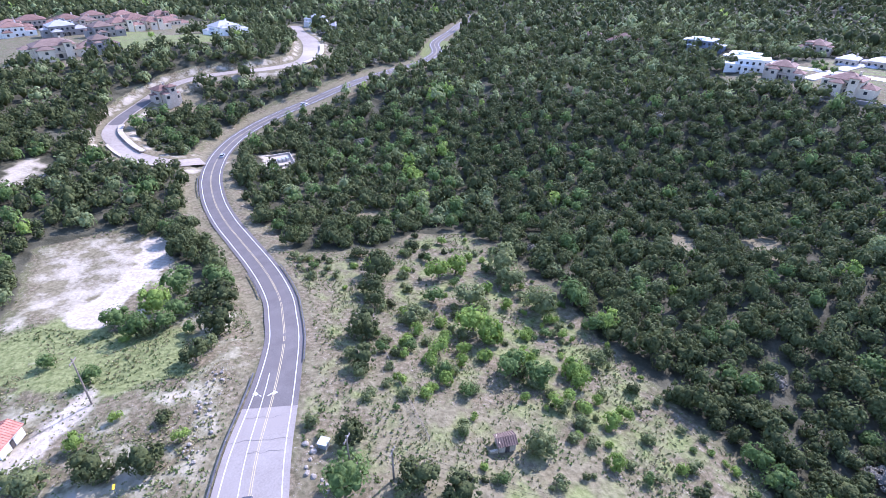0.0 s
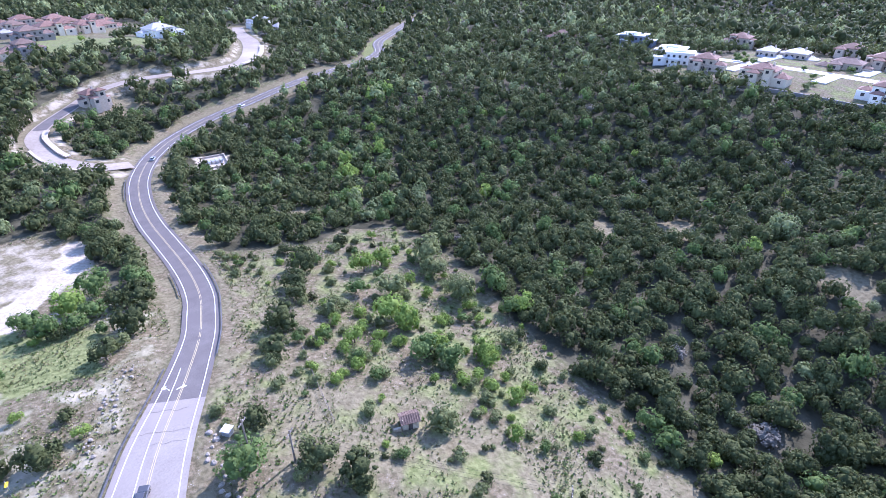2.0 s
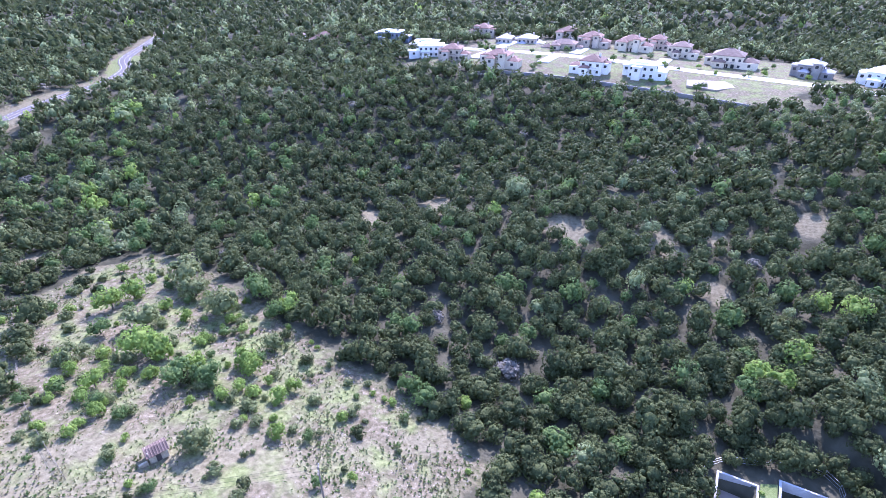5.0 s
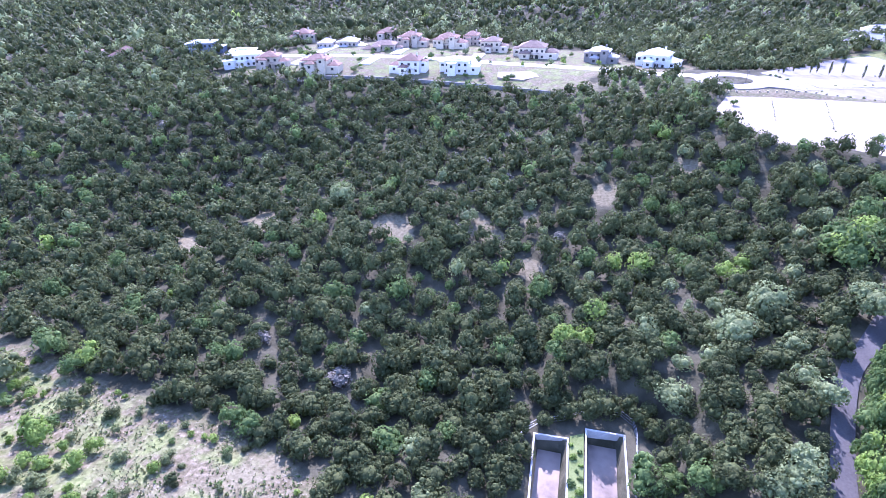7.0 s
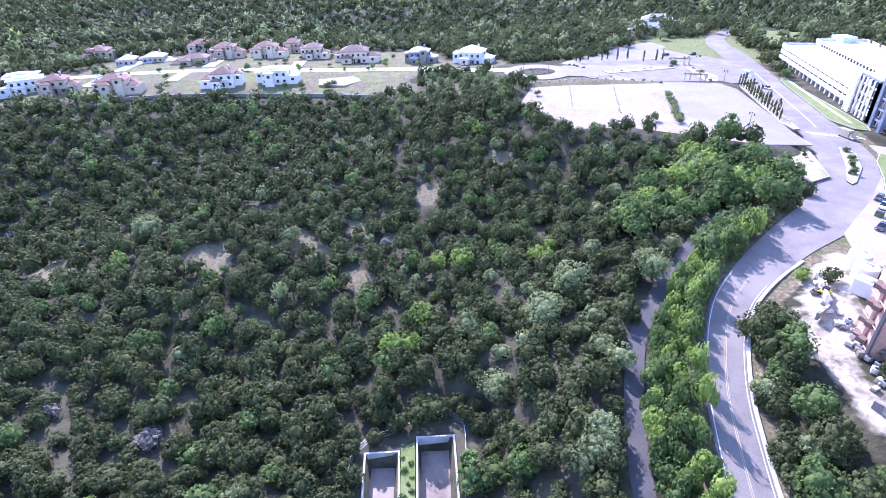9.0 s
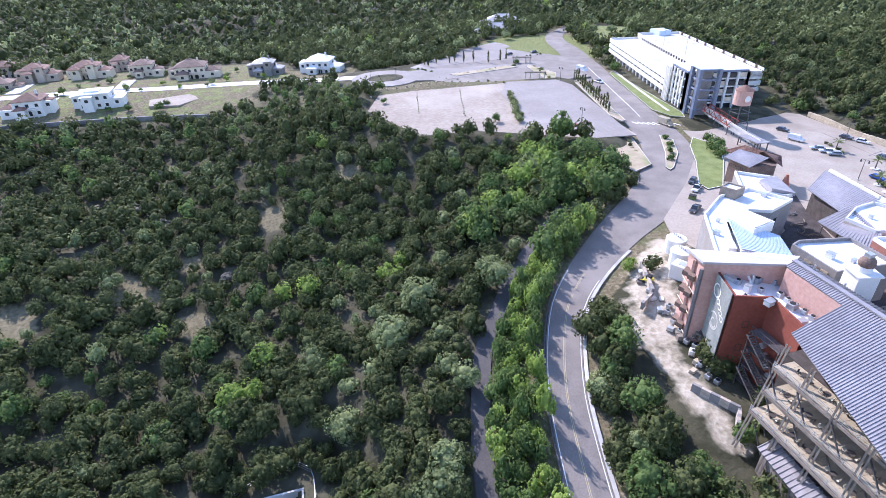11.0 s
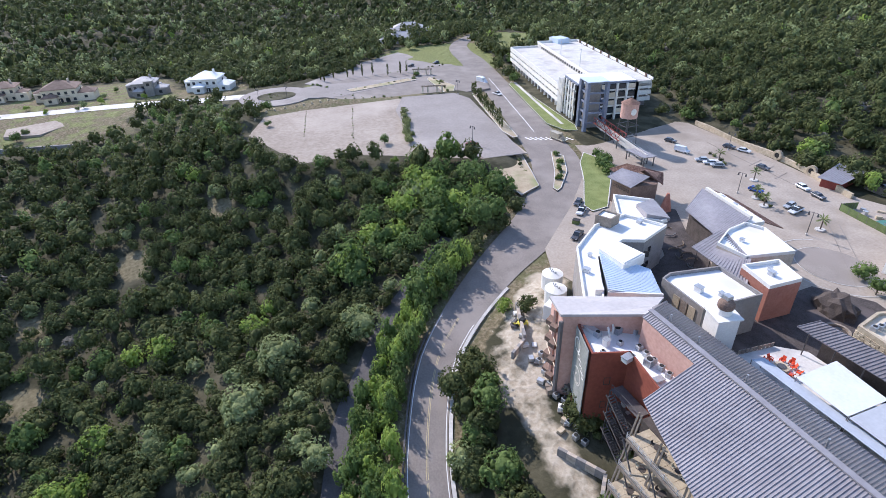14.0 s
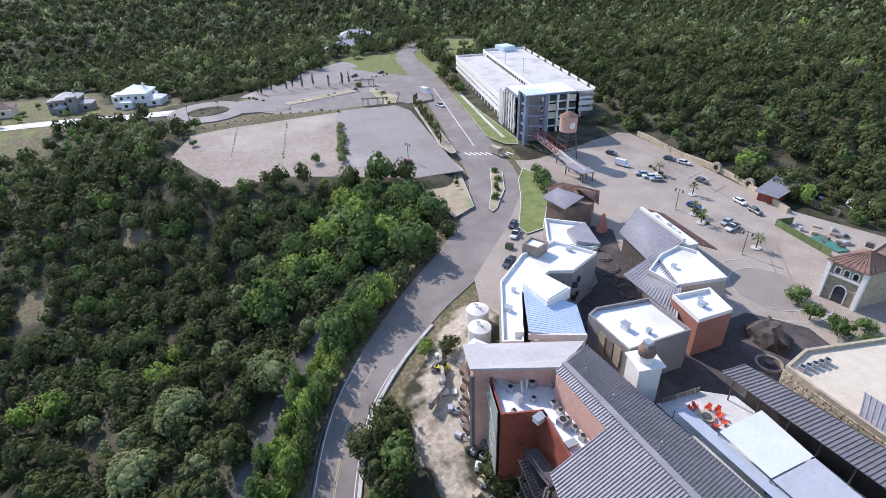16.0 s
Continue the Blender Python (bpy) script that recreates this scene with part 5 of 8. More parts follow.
ribbed(barn, (150.5, -222.6, 21.4), (130.6, -219.4, 21.4), (129.0, -225.4, 18.9), (149.5, -228.4, 18.9), 0.55, M_TILE, 0.12, 0.34)
tower_shop = thing("shop", Matrix(), "brown timber corner shop with clay tile and metal roofs", "building")
part("wall", prism([(169.8, -202.4), (162.2, -203.2), (160.6, -211.4), (166.8, -217.8), (173.6, -216.6), (171.4, -207)], 12, 21.4), M_BROWNTILE, tower_shop, "dark red-brown timber boarding")
ribbed(tower_shop, (171, -206.5, 23.6), (162.2, -209.5, 23.6), (160.8, -201.8, 22.0), (170.4, -200.8, 22.0), 0.6, M_ROOFMETAL, 0.08)
ribbed(tower_shop, (172, -209, 24.2), (165.8, -210.5, 24.2), (160.2, -213.4, 21.0), (167.2, -219.6, 21.0), 0.5, M_TILE, 0.12, 0.3)
ribbed(tower_shop, (165.8, -210.5, 24.2), (172, -209, 24.2), (175.6, -205.6, 21.8), (168.4, -204.8, 21.8), 0.5, M_TILE, 0.12, 0.3)
for k in range(5):
    wall_window(tower_shop, (162.2, -203.2), (169.8, -202.4), 1.1 + 1.4 * k, 19.3, 1.0, 0.9)
kiosk = thing("kiosk", Matrix(), "small open kiosk with a flat grey roof", "kiosk")
part("roof", prism([(196, -228.5), (186.5, -229), (186, -234), (195.5, -234)], 17.3, 17.6), M_ROOFMETAL, kiosk)
for x, y in ((195.6, -229), (187, -229.6), (186.6, -233.5), (195, -233.5)):
    part("post", boxed(x - 0.15, y - 0.15, 13.9, x + 0.15, y + 0.15, 17.29), M_STEEL, kiosk)
# white tower with a dome
dome_tower = thing("dome_tower", Matrix(), "white square tower with a dark ribbed metal dome", "tower")
part("shaft", prism([(101.6, -169.6), (100.6, -173.4), (96.8, -172.4), (97.8, -168.6)], 12, 29.2), M_PAINTWHITE, dome_tower)
part("cornice", prism([(102, -169.3), (100.9, -173.9), (96.4, -172.7), (97.5, -168.1)], 29.204, 29.5), M_PAINTWHITE, dome_tower)
part("drum", tube(bmesh.new(), (99.2, -171, 29.5), (99.2, -171, 31.4), 1.25, seg=16), M_PAINTWHITE, dome_tower)
bm = bmesh.new()
bmesh.ops.create_uvsphere(bm, u_segments=16, v_segments=8, radius=1.45, matrix=Matrix.Translation((99.2, -171, 31.3)) @ Matrix.Diagonal((1, 1, 0.95, 1)))
part("dome", bm, M_BROWNTILE, dome_tower, "dark patinated metal dome")
part("finial", boxed(98.7, -171.6, 32.4, 99.9, -170.4, 33.2), M_GALV, dome_tower)
# terrace deck with fire pit, sails and the long shed roof
fire_deck = thing("terrace", Matrix(), "pale paved upper terrace with balustrade", "terrace")
part("slab", prism([(95.6, -171.5), (94.8, -179.5), (91, -184), (66, -184), (66, -171.2)], 12, 22.6), M_CONC, fire_deck)
for k in range(9):
    part("baluster_panel", beam(bmesh.new(), (95.3 - 0.1 * k, -172.5 - 0.85 * k, 22.6), (95.3 - 0.1 * k, -172.5 - 0.85 * k, 23.6), 0.1, 0.8), M_WOOD, fire_deck)
pit = thing("fire_pit", pose(89.9, -176.1, 22.6), "round stone fire pit", "fire pit")
part("rim", tube(bmesh.new(), (0, 0, 0), (0, 0, 0.5), 1.25, seg=20), M_STONE, pit)
part("bowl", tube(bmesh.new(), (0, 0, 0.503), (0, 0, 0.62), 0.7, seg=16), M_STEEL, pit)
for k in range(9):
    a = k / 9 * 6.28 + 0.25 * math.sin(k * 5.3)
    far = 2.2 + 0.3 * math.sin(k * 2.9)
    ch = thing("lounge_chair", pose(89.9 + far * math.cos(a), -176.1 + far * math.sin(a), 22.6, 0, 0, math.degrees(a) + 90 + 25 * math.sin(k * 3.7)), "bright orange slatted lounge chair", "chair", "chairs round the fire pit")
    part("seat", boxed(-0.3, -0.35, 0.36, 0.3, 0.3, 0.42), M_ORANGE, ch)
    bm = bmesh.new()
    beam(bm, (0, -0.3, 0.42), (0, -0.62, 1.05), 0.6, 0.06)
    part("backrest", bm, M_ORANGE, ch)
    for sx in (-0.36, 0.36):
        part("arm", boxed(sx - 0.08, -0.4, 0.55, sx + 0.08, 0.35, 0.6), M_ORANGE, ch)
        part("leg", boxed(sx - 0.04, 0.2, 0, sx + 0.04, 0.3, 0.549), M_ORANGE, ch)
        part("leg", boxed(sx - 0.04, -0.4, 0, sx + 0.04, -0.3, 0.549), M_ORANGE, ch)


def sail(label, pts, material, z_drop=0.06):
    t = thing("shade_sail", Matrix(), label, "awning")
    bm = bmesh.new()
    v = [bm.verts.new(p) for p in pts]
    bm.faces.new(v)
    bmesh.ops.subdivide_edges(bm, edges=bm.edges[:], cuts=5, use_grid_fill=True)
    r = bmesh.ops.extrude_face_region(bm, geom=bm.faces[:])
    bmesh.ops.translate(bm, vec=(0, 0, -z_drop), verts=[q for q in r["geom"] if isinstance(q, bmesh.types.BMVert)])
    part("cloth", bm, material, t)
    for p in pts:
        part("post", tube(bmesh.new(), (p[0], p[1], 22.6), (p[0], p[1], p[2] - 0.02), 0.07), M_STEEL, t)


sail("long pale blue shade cloth beside the great roof", [(91.9, -171.0, 24.9), (91.4, -173.2, 24.9), (50, -173.0, 25.2), (50, -170.8, 25.2)], surface("blue_grey_shade_cloth", (0.36, 0.40, 0.46), (0.43, 0.47, 0.53), 0.3, 0.8, spread=0.02))
sail("white shade cloth over the terrace", [(85.5, -172.9, 25.8), (85.1, -181.0, 26.6), (76.4, -180.0, 26.6), (77.0, -172.6, 25.8)], M_SAIL)
sail("grey shade cloth over the terrace", [(76.8, -172.6, 25.7), (76.2, -180.0, 26.5), (60, -179.0, 26.5), (60, -172.6, 25.7)], M_SAILGREY)
long_shed = thing("long_shed", Matrix(), "long open shed with a grey ribbed metal roof", "shed")
ribbed(long_shed, (91.4, -184.6, 29.0), (50, -189.5, 29.0), (50, -183.0, 27.6), (92.5, -180.8, 28.2), 0.6, M_DARKMETAL, 0.13, 0.16)
for k in range(8):
    part("post", tube(bmesh.new(), (91 - 4.6 * k, -182.2 - 0.2 * k, 13), (91 - 4.6 * k, -182.2 - 0.2 * k, 27.9), 0.12), M_STEEL, long_shed)
part("wall", prism([(90, -185), (89.7, -186), (50, -190.2), (50, -189)], 12, 28.4), M_DARKWOOD, long_shed)


# stone buildings on the far side of the lane: walls of coursed rubble
def rubble(parent, a, b, z0, z1, out=0.1, size=0.75, rnd=5):
    r = random.Random(rnd)
    a, b = Vector((*a, 0)), Vector((*b, 0))
    t = (b - a).normalized()
    nrm = Vector((t.y, -t.x, 0))
    z = z0
    while z < z1 - 0.1:
        h = min(size * r.uniform(0.7, 1.1), z1 - z)
        s = -r.uniform(0, 0.5)
        while s < (b - a).length:
            w = size * r.uniform(0.9, 2.0)
            s0, s1 = max(0, s), min((b - a).length, s + w - 0.05)
            if s1 - s0 > 0.2:
                bm = bmesh.new()
                d = out * r.uniform(0.5, 1.5)
                j = lambda: r.uniform(-0.04, 0.04)
                v0 = [bm.verts.new(a + t * q + Vector((0, 0, zz)) + nrm * -0.05) for q, zz in ((s0, z), (s1, z), (s1, z + h - 0.05), (s0, z + h - 0.05))]
                v1 = [bm.verts.new(a + t * (q + j()) + Vector((0, 0, zz + j())) + nrm * d) for q, zz in ((s0 + 0.06, z + 0.05), (s1 - 0.06, z + 0.05), (s1 - 0.06, z + h - 0.1), (s0 + 0.06, z + h - 0.1))]
                bm.faces.new(v1)
                for i in range(4):
                    bm.faces.new((v0[i], v0[(i + 1) % 4], v1[(i + 1) % 4], v1[i]))
                part("stone", bm, M_STONE, parent)
            s += w
        z += h


hall = thing("stone_hall", Matrix(), "rough limestone hall with cream flat roof", "building")
hall_o = [(90.0, -193.4), (91.2, -200.0), (86.5, -216), (58, -216), (58, -192.0), (84.6, -192.8)]
part("wall", prism(hall_o[::-1], 12, 25.4), M_STONE, hall)
bm, inner = ring(hall_o, 0.5, 25.404, 26.2)
part("parapet", bm, M_STONE, hall)
part("roof", prism(inner[::-1], 25.404, 25.6), M_CREAM, hall, "cream membrane roof")
ribbed(hall, (80, -197, 27.4), (62, -197, 27.4), (62, -193, 26.0), (78, -193, 26.0), 0.8, M_ROOFMETAL, 0.09)
rubble(hall, (84.6, -192.8), (58, -192.0), 16.5, 25.3, rnd=1)
rubble(hall, (90.0, -193.4), (84.6, -192.8), 16.5, 25.3, rnd=2)
rubble(hall, (91.2, -200.0), (90.0, -193.4), 16.5, 25.3, rnd=3)
for k in range(5):
    ac_unit(88.4 - 0.2 * k, -195.2 - 1.3 * k, 25.6, 10, 1.0)
for x in (82.5, 72):
    part("buttress", prism([(x - 0.7, -192.7), (x + 0.7, -192.7), (x + 0.55, -191.7), (x - 0.55, -191.7)], 12, 23.5), M_BROWNTILE, hall)
gate_tower = thing("stone_tower", Matrix(), "square limestone tower with arched door and red hip roof", "tower")
gt = [(109.0, -236.6), (101.9, -237.6), (100.6, -247), (108.0, -246.2)]
part("wall", prism(gt, 12, 23.4), M_STONE, gate_tower)
rubble(gate_tower, (101.9, -237.6), (109.0, -236.6), 13.9, 23.3, rnd=4)
rubble(gate_tower, (109.0, -236.6), (108.0, -246.2), 13.9, 23.3, rnd=6)
for p in gt[:2]:
    part("corner_pier", boxed(p[0] - 0.45, p[1] - 0.4, 12, p[0] + 0.45, p[1] + 0.5, 23.8), M_STUCCO, gate_tower, "pale corner pier")
part("string_course", beam(bmesh.new(), (108.7, -236.4, 20.4), (102.2, -237.3, 20.4), 0.35, 0.5), M_STUCCO, gate_tower)
for s in (1.7, 3.5, 5.3):
    wall_window(gate_tower, (101.9, -237.4), (109.0, -236.4), s, 20.9, 1.2, 1.7, True, M_STUCCO)
wall_window(gate_tower, (101.9, -237.4), (109.0, -236.4), 3.5, 14.0, 2.6, 4.4, True, M_STUCCO)
apex = (104.9, -241.9, 26.6)
for p, q in zip(gt, gt[1:] + gt[:1]):
    c = Vector((104.9, -241.9))
    e = [(Vector(w) - c) * 1.18 + c for w in (p, q)]
    ribbed(gate_tower, (apex[0] + 0.05, apex[1], apex[2]), (apex[0] - 0.05, apex[1], apex[2]), (e[0].x, e[0].y, 23.7), (e[1].x, e[1].y, 23.7), 0.012, M_TILE, 0.1, 0.2)
annex = block("stone_annex", "low limestone annex with tiled roof behind the tower", [(108, -246.4), (100.6, -247.2), (99, -262), (110, -262)], 12, 21.5, M_STONE, M_TILE, 0.5)

# paving bands and worn wheel marks on the car park
for rr, wd in ((9.0, 0.25), (13.2, 0.3)):
    bm = bmesh.new()
    rows = []
    for k in range(41):
        a = -0.6 + 4.2 * k / 40
        rows.append([bm.verts.new((116 + q * math.cos(a), -229 + q * 0.9 * math.sin(a), 13.985)) for q in (rr, rr + wd)])
    for p, q in zip(rows[:-1], rows[1:]):
        bm.faces.new((p[0], p[1], q[1], q[0]))
    part("paving_band", bm, M_CONC, plaza, "pale paving band")
for (ax, ay), (bx, by) in (((130, -250), (104, -226)), ((132.5, -248.5), (106.5, -224)), ((150, -262), (196, -268)), ((166, -262), (168, -270)), ((160, -261), (162, -269)), ((172, -263), (174, -271))):
    part("paving_band", beam(bmesh.new(), (ax, ay, 13.955), (bx, by, 13.955), 0.2, 0.06), M_OLDROAD, plaza)

# small roof fittings and stains of the flat roofs
def roof_box(x, y, z, turn, w, d, h, material, label):
    o = thing("roof_unit", pose(x, y, z, 0, 0, turn), label, "roof unit", "roof units")
    part("case", boxed(-w / 2, -d / 2, 0, w / 2, d / 2, h, bevel=0.05), material, o)
    part("cap", boxed(-w / 2 - 0.08, -d / 2 - 0.08, h + 0.003, w / 2 + 0.08, d / 2 + 0.08, h + 0.1), M_GALV, o)


for x, y, z, t, w, d, h in ((112.5, -180, 22.78, 10, 1.6, 1.2, 1.3), (109.5, -183, 22.78, 0, 0.8, 0.8, 0.9), (124.5, -205, 22.28, 15, 0.9, 0.9, 0.8), (111, -198.5, 22.68, 5, 1.3, 1.0, 1.0), (112.4, -199.6, 22.68, 5, 0.8, 0.8, 0.9), (139, -186.5, 24.48, 20, 1.2, 1.0, 0.8), (126, -162, 24.48, 25, 1.4, 1.0, 0.9), (131, -166.4, 24.48, 30, 0.8, 0.8, 0.7), (140, -193.2, 24.28, 30, 1.2, 0.9, 0.8), (98.2, -150.2, 27.1, 12, 1.2, 2.0, 0.9), (92.5, -151.5, 27.1, 0, 1.0, 1.6, 0.5), (106.8, -149.2, 27.1, 18, 2.4, 1.0, 0.7), (102.6, -149.2, 27.1, 18, 1.0, 1.0, 1.4), (106.0, -154.5, 27.1, 40, 1.8, 1.0, 1.0), (140, -219.6, 21.6, 10, 1.2, 0.8, 0.8), (136, -218.6, 21.6, 10, 0.9, 0.8, 0.6), (145, -220.4, 21.6, 10, 1.0, 0.8, 0.7)):
    roof_box(x, y, z, t, w, d, h, M_GALV if int(x) % 2 else M_PAINTWHITE, "small pale box unit on a flat roof")

# dark steel fire stair with landings in the angle of the red walls
stair = thing("fire_stair", Matrix(), "dark steel fire stair with landings against the red wall", "stair")
for k, z in enumerate((22.4, 18.6, 14.8, 11.0)):
    part("landing", boxed(91.0, -149.5, z - 0.12, 97.6, -147.2, z), M_STEEL, stair)
    for x in (91.1, 93.2, 95.4, 97.5):
        part("rail_post", boxed(x - 0.04, -147.3, z + 0.001, x + 0.04, -147.22, z + 1.05), M_STEEL, stair)
    part("handrail", boxed(91.0, -147.32, z + 1.052, 97.6, -147.2, z + 1.12), M_STEEL, stair)
    if k < 3:
        for side in (-147.1, -145.9):
            part("stringer", beam(bmesh.new(), (97.0, side, z - 0.1), (91.6, side, z - 3.7), 0.1, 0.35), M_STEEL, stair)
        for j in range(14):
            f = (j + 0.5) / 14
            part("tread", boxed(96.8 - 5.4 * f - 0.14, -147.05, z - 0.15 - 3.6 * f, 96.8 - 5.4 * f + 0.14, -145.95, z - 0.1 - 3.6 * f), M_STEEL, stair)
for x in (91.1, 97.5):
    part("column", boxed(x - 0.09, -147.2, 5.5, x + 0.09, -147.02, 22.28), M_STEEL, stair)
for k in range(7):
    f = k / 6
    fan = thing("wall_fan", Matrix(), "round grey extractor fan beside the red wall", "fan", "extractor fans")
    x, z = 97.0 - 1.0 * k, 21.2 - 1.5 * k
    part("drum", tube(bmesh.new(), (x, -149.6 + 0.1 * (97 - x) * 0.16, z), (x, -148.9, z), 0.55, seg=12), M_GALV, fan)


# ---- parking garage with offices at its end ----
garage = thing("parking_garage", Matrix(), "white concrete parking garage with dark open bands", "parking garage")
GA, GB, GC, GD = Vector((352, -264.5)), Vector((253, -238.5)), Vector((243, -279)), Vector((341, -305))
g_t, g_n = (GB - GA).normalized(), (GC - GB).normalized()
mid_a, mid_b = GA + g_n * 17, GB + g_n * 17


def flat(*pts):
    return [tuple(p) for p in pts]


# One solid block; the shade inside the open decks is put into its colour.
part("core", prism(flat(GA + (g_n + g_t) * 1.6, GB + (g_n - g_t) * 1.6, GC - (g_n + g_t) * 1.6, GD + (g_t - g_n) * 1.6), 13, 24.3), M_DARKMETAL, garage, "solid core coloured dark for the shaded parking decks")
for z0, z1 in ((17.6, 19.4), (20.4, 22.4), (23.2, 25.6)):
    for p, q, off in ((GA, GB, g_n), (GB, GC, -g_t), (GC, GD, -g_n), (GD, GA, g_t)):
        part("spandrel", prism(flat(p, q, q + off * 0.5, p + off * 0.5), z0, z1), M_PAINTWHITE, garage)
for p, q, n, off in ((GA, GB, 17, g_n), (GB, GC, 7, -g_t), (GC, GD, 16, -g_n), (GD, GA, 7, g_t)):
    for k in range(1, n):
        c = p.lerp(q, k / n) + off * 0.75
        part("column", boxed(c.x - 0.4, c.y - 0.4, 13, c.x + 0.4, c.y + 0.4, 24.29), M_PAINTWHITE, garage)
part("roof_deck", prism(flat(GA + g_n * 0.5, GB + g_n * 0.5, mid_b, mid_a), 24.31, 24.6), M_CONC, garage, "pale concrete lower roof deck")
part("roof_deck", prism(flat(mid_a + g_n * 0.01, mid_b + g_n * 0.01, GC - g_n * 0.5, GD - g_n * 0.5), 24.32, 26.8), M_CONC, garage, "pale concrete upper roof deck")
for p, q in ((mid_a, mid_b), (GC, GD), (mid_a, GD)):
    o = (q - p).normalized()
    o = Vector((-o.y, o.x)) * 0.15
    part("parapet", prism(flat(p - o, q - o, q + o, p + o), 26.81, 28.0), M_PAINTWHITE, garage)
# Black boxes on the deck front stand for the shade in its openings.
for k in range(22):
    c = mid_a.lerp(mid_b, 0.1 + 0.035 * k)
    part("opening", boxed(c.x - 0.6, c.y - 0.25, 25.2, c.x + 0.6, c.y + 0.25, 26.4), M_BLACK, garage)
c = GA + g_n * 30
part("stair_house", boxed(c.x - 6, c.y - 4, 26.81, c.x + 4, c.y + 4, 29.6), M_BLUEROOF, garage, "pale blue rooftop stair house")
for k in range(9):
    c = GC.lerp(GD, 0.06 + 0.11 * k) - g_n * 0.6
    part("wall_lamp", boxed(c.x - 0.35, c.y - 0.35, 26.82, c.x + 0.35, c.y + 0.35, 28.5), M_BROWNTILE, garage)
for k in range(2):
    c = GA.lerp(GB, 0.35 + 0.3 * k) + g_n * 20
    lampost = thing("roof_lamp", pose(c.x, c.y, 26.8), "tall grey roof lamp with two heads", "lamp post")
    part("pole", tube(bmesh.new(), (0, 0, 0), (0, 0, 8), 0.12), M_GALV, lampost)
    for s in (-1, 1):
        part("head", boxed(s * 0.2, -0.25, 7.9, s * 1.3, 0.25, 8.15), M_GALV, lampost)
offices = thing("office_block", Matrix(), "five-storey blue and white office block at the garage", "office building")
OA, OB, OC, OD = Vector((254, -239.2)), Vector((238, -235.2)), Vector((231.8, -260.6)), Vector((247.4, -264.7))
part("core", prism(flat(OA + g_n, OB + g_n - g_t, OC - g_n - g_t, OD - g_n), 13, 30.4), M_GLASS, offices)
for k, z in enumerate((17.2, 20.6, 24.0, 27.4, 30.41)):
    part("floor_slab", prism(flat(OA, OB, OC, OD), z, z + (0.55 if k < 4 else 0.7)), M_PAINTWHITE if k < 4 else M_BLUESTEEL, offices)
part("roof", prism(flat(OA + g_n * 0.5 - g_t * 0.5, OB + g_n * 0.5 - g_t * 0.5, OC - g_n * 0.5 - g_t * 0.5, OD - g_n * 0.5 + g_t * 0.5), 31.12, 31.3), M_WHITEROOF, offices)
for p, q, n, mm in ((OA, OB, 5, M_PAINTWHITE), (OB, OC, 6, M_PAINTWHITE), (OC, OD, 4, M_BLUESTEEL)):
    for k in range(n + 1):
        c = p.lerp(q, k / n)
        part("column", boxed(c.x - 0.45, c.y - 0.45, 13, c.x + 0.45, c.y + 0.45, 30.4), mm, offices)
        if k < n:
            d = p.lerp(q, (k + 0.5) / n)
            for z in (17.8, 21.2, 24.6, 28.0):
                t = (q - p).normalized()
                bm = bmesh.new()
                beam(bm, (*(d - t * 1.6), z + 1.1), (*(d + t * 1.6), z + 1.1), 0.08, 1.9)
                part("window", bm, M_GLASS if (k + int(z)) % 3 else M_CREAM, offices)
for k, (x, y) in enumerate(((226, -231.5), (233.2, -233.4), (231.2, -241), (224, -239.2))):
    part("tower_post", boxed(x - 0.7, y - 0.7, 13, x + 0.7, y + 0.7, 34.6), M_BLUESTEEL, offices, "blue steel lift tower post")
tw = [(226, -231.5), (233.2, -233.4), (231.2, -241), (224, -239.2)]
for z in (18, 22, 26, 30, 33.9):
    bm, inner = ring(tw, 0.5, z, z + 0.7)
    part("tower_ring", bm, M_BLUESTEEL, offices)
part("lift_shaft", prism([(230, -234), (232.6, -234.8), (231, -240.2), (228, -239.4)], 13, 33.4), M_GREYWALL, offices)
part("tower_roof", prism([(225.4, -231), (234, -233), (231.6, -241.8), (223.4, -239.6)], 34.71, 35.0), M_BLUEROOF, offices)
# stair frame on the road side
for k in range(4):
    x, y = 257 - 1.5 * k, -239.2 + 0.4 * k
    part("stair_post", boxed(x - 0.25, y + 0.6, 13, x + 0.25, y + 1.1, 30), M_PAINTWHITE, offices)

# red footbridge from the tower down to the plaza
bridge = thing("footbridge", Matrix(), "red steel truss footbridge", "bridge")
b0, b1 = Vector((224.5, -236.5, 18.2)), Vector((188, -231.5, 16.4))
bt = (b1 - b0).normalized()
bn = Vector((-bt.y, bt.x, 0))
part("walkway", beam(bmesh.new(), b0, b1, 0.25, 3.0), M_CONC, bridge)
for s in (-1.5, 1.5):
    for h in (0.3, 2.6):
        part("chord", beam(bmesh.new(), b0 + bn * s + Vector((0, 0, h)), b0.lerp(b1, 0.55) + bn * s + Vector((0, 0, h)), 0.24), M_REDSTEEL, bridge)
    for k in range(10):
        p, q = b0.lerp(b1, 0.055 * k), b0.lerp(b1, 0.055 * (k + 1))
        part("diagonal", beam(bmesh.new(), p + bn * s + Vector((0, 0, 0.3 if k % 2 else 2.6)), q + bn * s + Vector((0, 0, 2.6 if k % 2 else 0.3)), 0.18), M_REDSTEEL, bridge)
    part("handrail", beam(bmesh.new(), b0.lerp(b1, 0.55) + bn * s + Vector((0, 0, 1.1)), b1 + bn * s + Vector((0, 0, 1.1)), 0.1), M_GALV, bridge)
